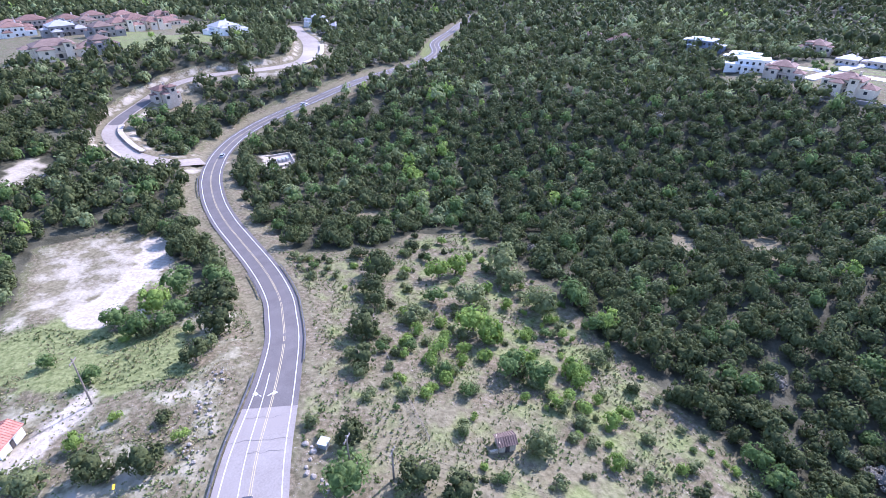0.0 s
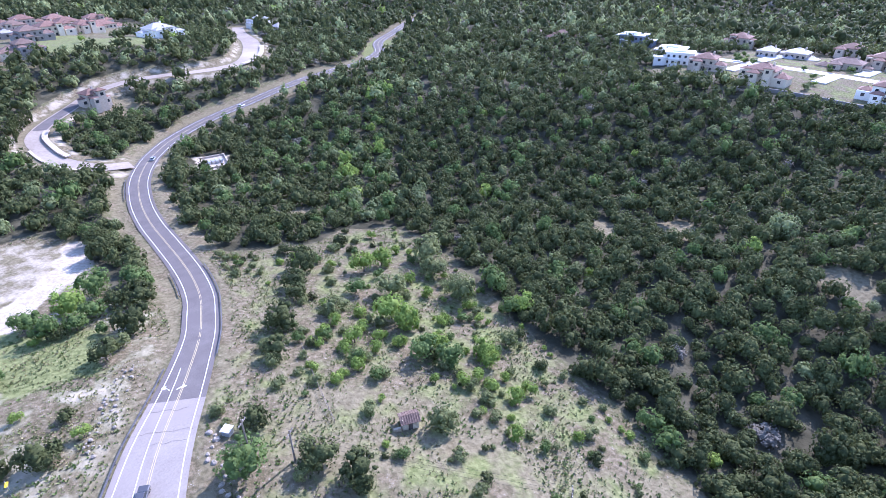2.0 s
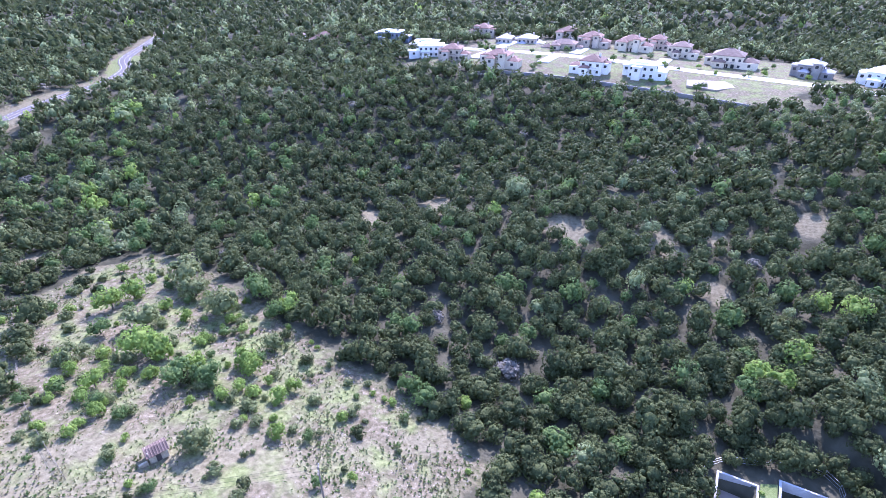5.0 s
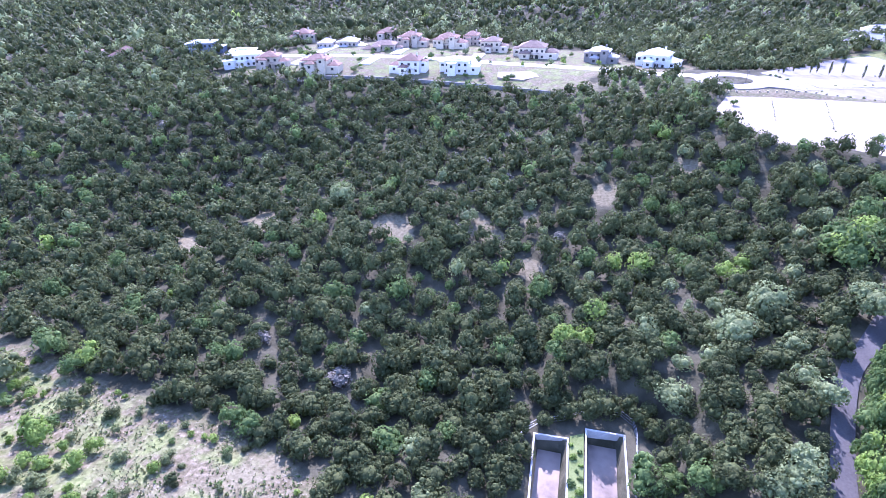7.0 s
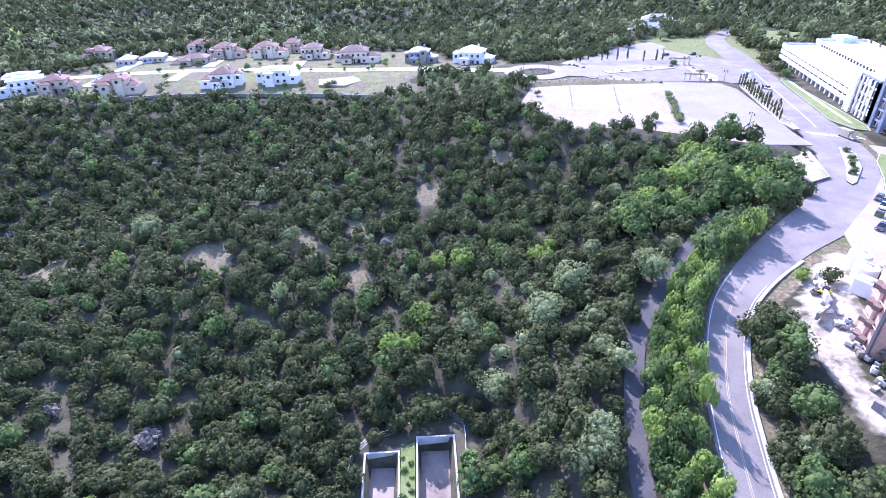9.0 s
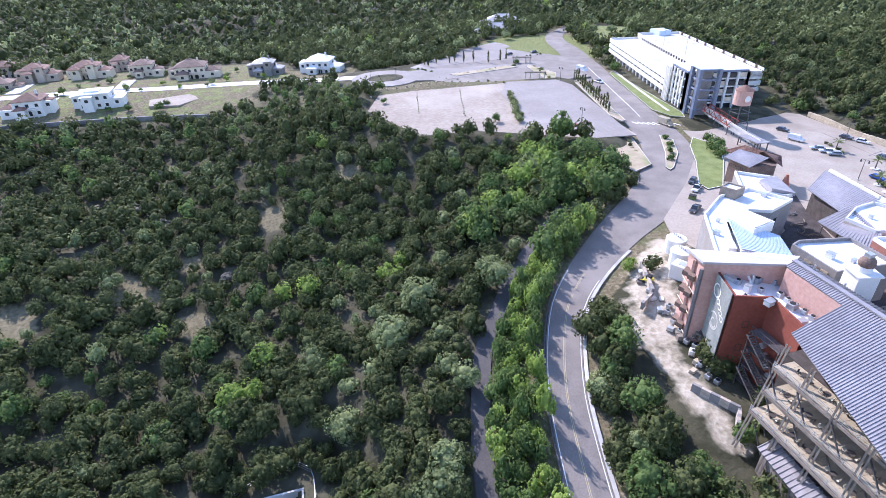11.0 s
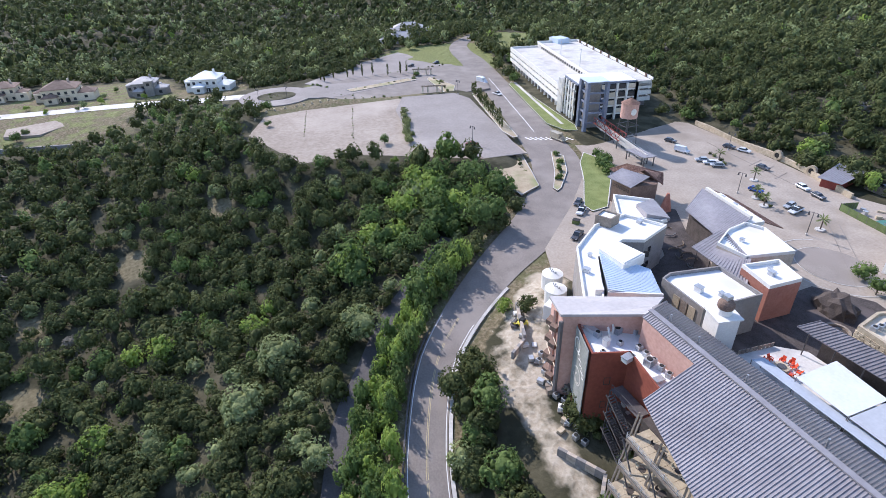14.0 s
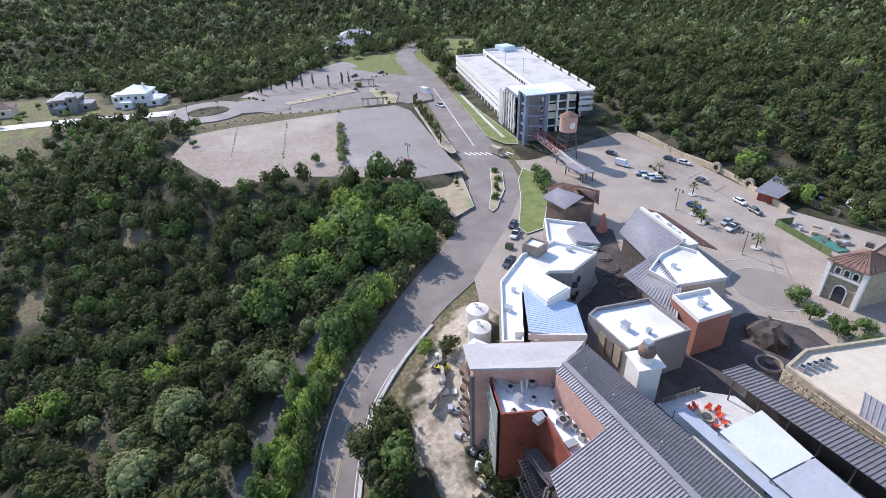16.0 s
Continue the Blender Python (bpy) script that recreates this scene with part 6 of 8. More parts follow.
for k in (0.25, 0.5, 0.75, 0.97):
    p = b0.lerp(b1, k)
    for s in (-1.2, 1.2):
        part("pier", beam(bmesh.new(), (p.x, p.y + s, 13.5), (p.x, p.y + s, p.z - 0.15), 0.3), M_STEEL, bridge)
wtower = thing("water_tower", pose(208.5, -238.5, 13.8), "small rusty red water tower on thin legs", "water tower")
part("tank", tube(bmesh.new(), (0, 0, 11), (0, 0, 16.5), 3.2, seg=18), M_PINKWALL, wtower)
part("cap", tube(bmesh.new(), (0, 0, 16.51), (0, 0, 18.2), 3.5, 0.3, seg=18), M_TILE, wtower)
part("emblem", tube(bmesh.new(), (-3.12, 0.6, 13.7), (-3.3, 0.6, 13.7), 1.2, seg=16), M_PAINTWHITE, wtower, "pale round emblem")
for sx in (-2.4, 2.4):
    for sy in (-2.4, 2.4):
        part("leg", beam(bmesh.new(), (sx * 1.25, sy * 1.25, 0), (sx * 0.85, sy * 0.85, 11), 0.3), M_STEEL, wtower)
for z in (4, 8):
    bm, inner = ring([(-2.9, -2.9), (2.9, -2.9), (2.9, 2.9), (-2.9, 2.9)], 0.2, z, z + 0.25)
    part("brace", bm, M_STEEL, wtower)

# two concrete basins cut into the slope
def basin(cx, cy, w, length, z, turn):
    b = thing("concrete_basin", pose(cx, cy, z, 0, 0, turn), "open rectangular concrete basin with brown floor darkened for shade", "basin", "concrete basins")
    part("floor", boxed(-length, -w / 2, -4.2, 0, w / 2, -3.9), M_BASINFLOOR, b, "stained basin floor, darkened for the shade in the pit")
    part("side_wall", boxed(-length, -w / 2 - 0.4, -4.2, 0, -w / 2, 0.25), M_CONC, b)
    part("side_wall", boxed(-length, w / 2, -4.2, 0, w / 2 + 0.4, 0.25), M_CONC, b)
    part("end_wall", boxed(0.001, -w / 2 - 0.4, -4.2, 0.4, w / 2 + 0.4, 0.25), M_CONC, b)
    part("end_wall", boxed(-length - 0.4, -w / 2 - 0.4, -4.2, -length - 0.001, w / 2 + 0.4, 0.25), M_CONC, b)
    for k in range(4):
        part("drain", tube(bmesh.new(), (-0.05, -w / 2 + w * (k + 0.7) / 5, -3.4), (-0.25, -w / 2 + w * (k + 0.7) / 5, -3.4), 0.12), M_PAINTWHITE, b)


basin(109.8, -47.5, 7.0, 34, -12.2, 2)
basin(113.6, -59.2, 7.9, 36, -12.2, 1)
grass_strip = tagged(slab("grass_strip", [(111, -51.6), (112.5, -54.6), (78, -55.3), (77, -52.4)], -12.1, M_LAWN, 1.0), "green grass strip between the basins", "grass", kind="structure")


def mesh_fence(pts, label, h=1.8, step=3.0, mat=None):
    f = thing("fence", Matrix(), label, "fence")
    line = spline([(x, y, 0) for x, y in pts], step)
    z = ground_z(line[:, 0], line[:, 1])
    for i, (x, y, q) in enumerate(line):
        part("post", tube(bmesh.new(), (x, y, z[i] - 0.3), (x, y, z[i] + h), 0.06, seg=6), mat or M_GALV, f)
    for hh in ((0.15, 0.95, h - 0.08) if h > 1 else (h - 0.1,)):
        for i in range(len(line) - 1):
            part("rail", beam(bmesh.new(), (line[i][0], line[i][1], z[i] + hh), (line[i + 1][0], line[i + 1][1], z[i + 1] + hh), 0.05), mat or M_GALV, f)


mesh_fence([(78, -65.5), (98, -65), (117.5, -65.3), (119.5, -56), (115.5, -50), (110.4, -41.8), (92, -38)], "galvanised fence round the basins")
mesh_fence([(38, 60), (42, 80), (47.5, 100), (56, 122), (64, 145)], "thin wire field fence with posts", 1.3, 4.0, M_WOOD)


# ---- roadside ----
def guardrail(line, side, i0, i1, label="dark weathered steel guardrail along the road"):
    g = thing("guardrail", Matrix(), label, "guardrail", "guardrails")
    seg = line[i0:i1]
    t = np.gradient(seg[:, :2], axis=0)
    t /= np.linalg.norm(t, axis=1)[:, None]
    p = seg[:, :2] + np.column_stack([-t[:, 1], t[:, 0]]) * (seg[:, 2:3] + 0.35) * side
    for i in range(len(seg) - 1):
        a, b = (*p[i], seg[i][3] + 0.55), (*p[i + 1], seg[i + 1][3] + 0.55)
        part("rail", beam(bmesh.new(), a, b, 0.32, 0.12), M_STEEL, g)
        part("post", boxed(p[i][0] - 0.08, p[i][1] - 0.08, seg[i][3] - 0.3, p[i][0] + 0.08, p[i][1] + 0.08, seg[i][3] + 0.7), M_WOOD, g)


def at_y(line, y):
    return next(i for i, p in enumerate(line) if p[1] > y)


guardrail(ROAD_A, -1, at_y(ROAD_A, 95), at_y(ROAD_A, 152))
guardrail(ROAD_A, 1, at_y(ROAD_A, 52), at_y(ROAD_A, 97))
guardrail(ROAD_A, 1, at_y(ROAD_A, 132), at_y(ROAD_A, 150))
guardrail(ROAD_A, 1, at_y(ROAD_A, 215), at_y(ROAD_A, 240), "pale steel guardrail along the road")
guardrail(ROAD_B, 1, 4, next(i for i, p in enumerate(ROAD_B) if p[0] > 136))


def kerb_wall(line, side, i0, i1, h, material, label):
    g = thing("low_wall", Matrix(), label, "wall")
    seg = line[i0:i1]
    t = np.gradient(seg[:, :2], axis=0)
    t /= np.linalg.norm(t, axis=1)[:, None]
    p = seg[:, :2] + np.column_stack([-t[:, 1], t[:, 0]]) * (seg[:, 2:3] + 0.5) * side
    for i in range(len(seg) - 1):
        part("wall_block", beam(bmesh.new(), (*p[i], seg[i][3] + h / 2 - 0.2), (*p[i + 1], seg[i + 1][3] + h / 2 - 0.2), h + 0.4, 0.5), material, g)


kerb_wall(SIDE_A, 1, 3, 16, 0.9, M_TAN, "low tan wall inside the bend")
kerb_wall(SIDE_A, -1, 9, 24, 2.0, M_TAN, "tan retaining wall outside the bend")
kerb_wall(SIDE_A, -1, 70, 92, 3.0, M_TAN, "tan retaining wall along the unpaved road")
kerb_wall(ROAD_B, -1, 10, 34, 0.35, M_CONC, "pale concrete kerb beside the road")


def boulder(x, y, s, rnd):
    s *= 0.72
    r = random.Random(rnd)
    o = thing("boulder", pose(x, y, height(x, y), 0, 0, r.uniform(0, 360)), "pale weathered limestone boulder", "boulder", "boulders")
    bm = bmesh.new()
    bmesh.ops.create_icosphere(bm, subdivisions=2, radius=1)
    for v in bm.verts:
        v.co = Vector((v.co.x * s * 1.2, v.co.y * s * 0.9, v.co.z * s * 0.7 + s * 0.3)) * r.uniform(0.8, 1.12)
    part("rock", bm, M_ROCK, o)


for k in range(14):
    s = k / 13
    boulder(17.0 + 1.2 * math.sin(k) - 4.0 * s + 3 * s * s, 70.5 - 17 * s, random.Random(k).uniform(0.45, 0.95), k)
for k in range(46):
    r = random.Random(90 + k)
    s = r.random()
    x, y = 10.5 - 12 * s + r.uniform(-2.5, 1.5), 104 - 26 * s + r.uniform(-2, 2)
    boulder(x, y, r.uniform(0.2, 0.6), 100 + k)


def utility_pole(x, y, h, turn, label="weathered wooden utility pole with crossarm"):
    z = height(x, y)
    u = thing("utility_pole", pose(x, y, z, 0, 0, turn), label, "utility pole", "utility poles")
    part("pole", tube(bmesh.new(), (0, 0, -0.5), (0, 0, h), 0.2, 0.14), M_WOOD, u)
    part("crossarm", boxed(-1.2, -0.08, h - 0.9, 1.2, 0.08, h - 0.7), M_WOOD, u)
    for sx in (-1.0, -0.4, 0.4, 1.0):
        part("insulator", tube(bmesh.new(), (sx, 0, h - 0.695), (sx, 0, h - 0.45), 0.06, seg=6), M_GALV, u)
    return Vector((x, y, z + h - 0.5))


p1 = utility_pole(-15.5, 105.9, 12.5, 60)
p2 = utility_pole(21.0, 59.0, 11.5, 40)
p3 = utility_pole(27.5, 55.5, 8.0, 40, "short wooden pole in the scrub")
p4 = utility_pole(60, 18, 11, 40)
for a, b in ((p2, p4),):
    for o in (-0.9, 0, 0.9):
        w = thing("power_line", Matrix(), "thin sagging dark power line between poles", "cable", "power lines")
        bm = bmesh.new()
        pts = [a.lerp(b, k / 12) + Vector((o * 0.7, o * 0.7, -1.2 * 4 * (k / 12) * (1 - k / 12))) for k in range(13)]
        side = Vector((b.y - a.y, a.x - b.x, 0)).normalized() * 0.0175
        up = Vector((0, 0, 0.0175))
        rings = [[bm.verts.new(p + q) for q in (side, up, -side, -up)] for p in pts]
        for p, q in zip(rings[:-1], rings[1:]):
            for k in range(4):
                bm.faces.new((p[k], p[(k + 1) % 4], q[(k + 1) % 4], q[k]))
        part("cable", bm, M_BLACK, w)

def hut(x, y, turn, w, d, h, roof, wall, label, ruined=False):
    o = thing("hut", pose(x, y, height(x, y) - 0.1, 0, 0, turn), label, "hut")
    part("wall", prism([(-w / 2, -d / 2), (w / 2, -d / 2), (w / 2, d / 2), (-w / 2, d / 2)], 0, h), wall, o)
    ribbed(o, (-w / 2 - 0.3, 0, h + d * 0.28), (w / 2 + 0.3, 0, h + d * 0.28), (w / 2 + 0.3, -d / 2 - 0.35, h - 0.05), (-w / 2 - 0.3, -d / 2 - 0.35, h - 0.05), 0.5, roof, 0.07, 0.2, 0.1)
    ribbed(o, (w / 2 + 0.3, 0, h + d * 0.28), (-w / 2 - 0.3, 0, h + d * 0.28), (-w / 2 - 0.3, d / 2 + 0.35, h - 0.05), (w / 2 + 0.3, d / 2 + 0.35, h - 0.05), 0.5, roof, 0.07, 0.2, 0.1)
    part("gable", prism([(-w / 2 + 0.02, -d / 2 + 0.3), (-w / 2 + 0.2, -d / 2 + 0.3), (-w / 2 + 0.2, d / 2 - 0.3), (-w / 2 + 0.02, d / 2 - 0.3)], h, h + 0.5), wall, o)
    part("door", boxed(-0.45, -d / 2 - 0.06, 0.1, 0.45, -d / 2 + 0.05, 2.0), M_DARKWOOD, o)
    return o


M_REDTIN = surface("red_clay_tile", (0.42, 0.16, 0.11), (0.58, 0.27, 0.19), 0.8, 0.8, spread=0.03, bump=0.02)
hut(-30.5, 103, 55, 6.2, 4.6, 2.6, M_REDTIN, M_STUCCO, "small white hut with a red tile roof")
hut(50.6, 52.0, -20, 3.4, 2.8, 2.2, M_BROWNTILE, M_STONE, "small tumbledown stone hut with a faded tile roof")
part("rubble_wall", prism([(-3.6, -1.6), (-2.0, -1.6), (-2.0, -1.1), (-3.6, -1.1)], -0.2, 1.3), M_STONE, bpy.data.objects["hut.001"])
cab = thing("utility_cabinet", pose(19.8, 68.2, height(19.8, 68.2), 0, 0, 40), "pale metal-roofed utility box beside a tree", "box")
part("case", boxed(-0.8, -0.8, -0.1, 0.8, 0.8, 1.5), M_GALV, cab)
part("lid", boxed(-0.95, -0.95, 1.501, 0.95, 0.95, 1.65), M_WHITEROOF, cab)


# ---- vehicles ----
CAR_PAINT = {n: surface("car_paint_" + n, c, tuple(min(1, v * 1.15) for v in c), 0.4, 0.25, 0.2, spread=0.02, spec=0.6) for n, c in (("white", (0.72, 0.73, 0.75)), ("silver", (0.42, 0.44, 0.46)), ("black", (0.02, 0.02, 0.025)), ("blue", (0.03, 0.08, 0.32)), ("red", (0.28, 0.02, 0.02)), ("tan", (0.42, 0.36, 0.26)), ("dark", (0.09, 0.09, 0.10)))}


def car(x, y, turn, paint="white", style="car", z=None, label=None):
    z = height(x, y) + 0.14 if z is None else z
    names = {"white": "white", "silver": "silver grey", "black": "black", "blue": "bright blue", "red": "dark red", "tan": "tan", "dark": "dark grey"}
    c = thing("car" if style == "car" else style, pose(x, y, z, 0, 0, turn), label or "parked %s %s on the paving" % (names[paint], {"car": "passenger car", "van": "panel van", "pickup": "pickup truck", "box_truck": "box truck with a pale cargo box"}[style]), "car" if style == "car" else "truck")
    L, W, H = {"car": (4.6, 1.8, 1.45), "van": (5.6, 2.0, 2.3), "pickup": (5.6, 2.0, 1.8), "box_truck": (7.5, 2.3, 3.0)}[style]
    m = CAR_PAINT[paint]
    bm = boxed(-L / 2, -W / 2, 0.35, L / 2, W / 2, 0.95 if style != "van" else 1.1, bevel=0.14)
    part("body", bm, m, c)
    x0, x1 = {"car": (-L * 0.42, L * 0.22), "van": (-L * 0.49, L * 0.33), "pickup": (-L * 0.05, L * 0.24), "box_truck": (L * 0.24, L * 0.40)}[style]
    z0 = 0.952 if style != "van" else 1.102
    bm = bmesh.new()
    top = H if style != "box_truck" else 2.1
    lo = [bm.verts.new((xx, yy, z0)) for xx, yy in ((x0, -W / 2 + 0.06), (x1, -W / 2 + 0.06), (x1, W / 2 - 0.06), (x0, W / 2 - 0.06))]
    hi = [bm.verts.new((xx, yy, top)) for xx, yy in ((x0 + 0.45 * (style == "car"), -W / 2 + 0.25), (x1 - 0.65, -W / 2 + 0.25), (x1 - 0.65, W / 2 - 0.25), (x0 + 0.45 * (style == "car"), W / 2 - 0.25))]
    for i in range(4):
        bm.faces.new((lo[i], lo[(i + 1) % 4], hi[(i + 1) % 4], hi[i]))
    bm.faces.new(hi), bm.faces.new(lo[::-1])
    part("cabin", bm, M_GLASS if style in ("car", "pickup") else m, c, "dark glazed cabin" if style in ("car", "pickup") else "")
    part("roof_panel", boxed(x0 + 0.4, -W / 2 + 0.24, top + 0.002, x1 - 0.62, W / 2 - 0.24, top + 0.06, bevel=0.02), m, c)
    if style == "box_truck":
        part("cargo_box", boxed(-L / 2, -W / 2, 0.96, L * 0.2, W / 2, H, bevel=0.04), m, c)
    if style == "pickup":
        part("bed", boxed(-L / 2 + 0.1, -W / 2 + 0.12, 0.953, -L * 0.06, W / 2 - 0.12, 1.0), M_BLACK, c)
    for sx in (-0.31, 0.31):
        for sy in (-1, 1):
            wl = part("wheel", tube(bmesh.new(), (sx * L, sy * (W / 2 - 0.22), 0.34), (sx * L, sy * (W / 2 + 0.01), 0.34), 0.34, seg=12), M_BLACK, c)
            part("hub", tube(bmesh.new(), (sx * L, sy * (W / 2 + 0.012), 0.34), (sx * L, sy * (W / 2 + 0.03), 0.34), 0.18, seg=8), M_GALV, wl)
    for sy in (-0.65, 0.65):
        part("headlight", boxed(L / 2 - 0.03, sy - 0.2, 0.62, L / 2 + 0.02, sy + 0.2, 0.78), M_PAINTWHITE, c)
    return c


i = at_y(ROAD_A, 262)
car(ROAD_A[i][0] + 1.2, ROAD_A[i][1] - 1.4, 64, "silver", z=ROAD_A[i][3] + 0.06, label="silver grey passenger car on the asphalt road")
i = at_y(ROAD_A, 327)
car(ROAD_A[i][0] + 0.6, ROAD_A[i][1] - 1.8, 22, "white", z=ROAD_A[i][3] + 0.06, label="white passenger car on the asphalt road")
car(3.6, 62.5, 64, "dark", z=height(3.6, 62.5) + 0.17, label="dark grey passenger car at the foot of the road")
car(321.5, -230.9, 194, "white", "box_truck")
car(295.5, -227.0, 194, "white", "pickup")
car(224.0, -218.0, 190, "tan", "box_truck", label="parked tan box truck beside the crossing")
for x, y, turn, paint, style in ((192.3, -251.8, 200, "white", "van"), (182.4, -251.6, 60, "silver", "car"), (179.2, -252.2, 60, "white", "car"), (176.2, -252.6, 60, "silver", "car"), (188, -270.5, 200, "dark", "car"), (182.5, -272, 200, "white", "car"), (167.9, -264.6, 185, "dark", "car"), (155.6, -247.4, 190, "blue", "car"), (143.4, -247.2, 100, "silver", "car"), (140.4, -246.0, 100, "white", "pickup"), (150.8, -262, 170, "white", "car"), (144.3, -260.4, 170, "dark", "car"), (203, -256, 200, "dark", "car"), (131.6, -287, 150, "white", "van"), (126.0, -289, 150, "white", "box_truck"), (112, -276, 160, "white", "car"), (228.2, -181.6, 60, "red", "car"), (378, -208.5, 110, "black", "car"), (378, -225.4, 110, "dark", "car"), (172.2, -192.4, 130, "dark", "car"), (166.9, -190.0, 130, "white", "pickup"), (154.8, -180.4, 125, "dark", "pickup"), (139.0, -283, 150, "dark", "car"), (120, -284, 150, "white", "pickup")):
    car(x, y, turn, paint, style, z=(16.3 if y > -200 and x > 215 and x < 300 else (15.25 if x > 300 else None)))
for x, y in ((161.6, -184.6), (118.5, -152.5)):
    d = thing("dumpster", pose(x, y, height(x, y) + 0.05, 0, 0, 40), "dark green metal dumpster", "dumpster")
    part("bin", boxed(-1, -0.8, 0, 1, 0.8, 1.3, bevel=0.06), M_GREENPAINT, d)
    part("lid", boxed(-1.02, -0.82, 1.303, 1.02, 0.82, 1.42), M_BLACK, d)


# ---- lamps, palms, cypresses, walls on the far side ----
def street_lamp(x, y, z, h=6.5, turn=0):
    o = thing("street_lamp", pose(x, y, z, 0, 0, turn), "dark street lamp with two hanging lanterns", "street lamp", "street lamps")
    part("pole", tube(bmesh.new(), (0, 0, 0), (0, 0, h), 0.12, 0.08), M_STEEL, o)
    part("base", tube(bmesh.new(), (0, 0, 0), (0, 0, 0.5), 0.28), M_CONC, o)
    part("arm", beam(bmesh.new(), (-1.1, 0, h - 0.2), (1.1, 0, h - 0.2), 0.08), M_STEEL, o)
    for s in (-1.1, 1.1):
        part("lantern", tube(bmesh.new(), (s, 0, h - 1.1), (s, 0, h - 0.25), 0.3, 0.18), M_STEEL, o)


for x, y, z in ((230.4, -183.1, 16.3), (157.1, -241.5, 13.9), (129.6, -236.6, 13.9), (336.5, -112.5, 15.4), (336.4, -126.5, 15.4), (186.5, -268.5, 13.9), (300, -207, 16.3)):
    street_lamp(x, y, z, 7.0, 20)


def conifer(x, y, z, h, name="cypress", label="slim dark green columnar cypress"):
    o = thing(name, pose(x, y, z, 0, 0, (x * 37) % 360), label, "cypress", "cypresses")
    part("trunk", tube(bmesh.new(), (0, 0, -0.1), (0, 0, 0.8), 0.1), M_BARK, o)
    r = np.random.default_rng(int(x * 10) % 50)
    k = 100
    zz = r.uniform(0.08, 1, k)
    rad = 0.075 * h * np.sin(np.clip(zz, 0, 1) * 2.6 + 0.25) ** 0.8 * r.uniform(0.6, 1.05, k)
    an = r.uniform(0, 6.28, k)
    V, Fc = [], []
    for i in range(k):
        c = np.array([rad[i] * math.cos(an[i]), rad[i] * math.sin(an[i]), zz[i] * h])
        u = r.normal(size=3) * 0.032 * h
        w = np.array([0, 0, 0.11 * h]) + r.normal(size=3) * 0.03 * h
        V += [c - u, c + u, c + w]
        Fc.append([3 * i, 3 * i + 1, 3 * i + 2])
    m = bpy.data.meshes.new("foliage")
    fill_mesh(m, np.array(V), np.array(Fc))
    m.materials.append(M_JUNIPER)
    f = new("foliage", m)
    f.parent = o


for k in range(16):
    s = k / 15
    conifer(299 - 58 * s, -214.5 + 13.0 * s, 16.4, 4.6 + 1.2 * (k % 3))
for x, y in ((369.3, -150.2), (365.7, -151.6), (369.3, -166), (367.2, -174.5), (360.6, -188.2), (362.1, -196.5), (371, -158), (368, -181), (364, -201), (372, -170)):
    conifer(x, y, 15.2, 6.5)
for k in range(11):
    p = SIDE_A[at_y(SIDE_A, 300) + k]
    conifer(p[0] - 6.5 - 0.2 * k, p[1] + 1, p[3] - 0.2, 8 + (k % 3))
green_hedge = tagged(new("hedge"), "rough green hedge dividing the parking lot", "hedge")
rh = np.random.default_rng(3)
for k in range(16):
    s = k / 15
    v, f = SHAPES[2][k % 8]
    m = bpy.data.meshes.new("shrub")
    fill_mesh(m, v * (1.6 + 0.9 * rh.random()) + np.array([285 - 44 * s + rh.uniform(-0.8, 0.8), -173 + 12.5 * s + rh.uniform(-0.8, 0.8), 16.0]), f)
    m.materials.append(M_SCRUB)
    o = new("shrub", m)
    o.parent = green_hedge


def palm(x, y, z, h=3.2):
    o = thing("palm", pose(x, y, z), "small grey-green fan palm in a stone ring", "palm", "palms")
    part("planter", tube(bmesh.new(), (0, 0, 0), (0, 0, 0.35), 1.3, seg=14), M_CONC, o)
    part("trunk", tube(bmesh.new(), (0, 0, 0.2), (0, 0, h), 0.2, 0.16), M_BARK, o)
    bm = bmesh.new()
    r = random.Random(int(x))
    for k in range(26):
        a, e = r.uniform(0, 6.28), r.uniform(-0.5, 1.1)
        d = Vector((math.cos(a) * math.cos(e), math.sin(a) * math.cos(e), math.sin(e)))
        s = Vector((-math.sin(a), math.cos(a), 0)) * 0.22
        b = Vector((0, 0, h))
        bm.faces.new([bm.verts.new(q) for q in (b, b + d * 1.1 + s, b + d * 2.1 - Vector((0, 0, 0.3)), b + d * 1.1 - s)])
    part("fronds", bm, M_SILVER, o)


for x, y in ((162.1, -254.0), (130.0, -242.4), (179.8, -257.0), (152, -243.5), (147, -241)):
    palm(x, y, 13.9)
enclosure = thing("stone_wall", Matrix(), "long tan stone boundary wall with round openings", "wall")
sw = spline([(214.8, -280, 0), (187, -277, 0), (166, -276, 0), (150.8, -271.5, 0), (139.5, -268.5, 0)], 2.2)
for i in range(len(sw) - 1):
    p, q = sw[i], sw[i + 1]
    part("wall_block", beam(bmesh.new(), (p[0], p[1], 14.4), (q[0], q[1], 14.4), 0.7, 2.6 + 0.5 * math.sin(i * 0.5)), M_STONE, enclosure)
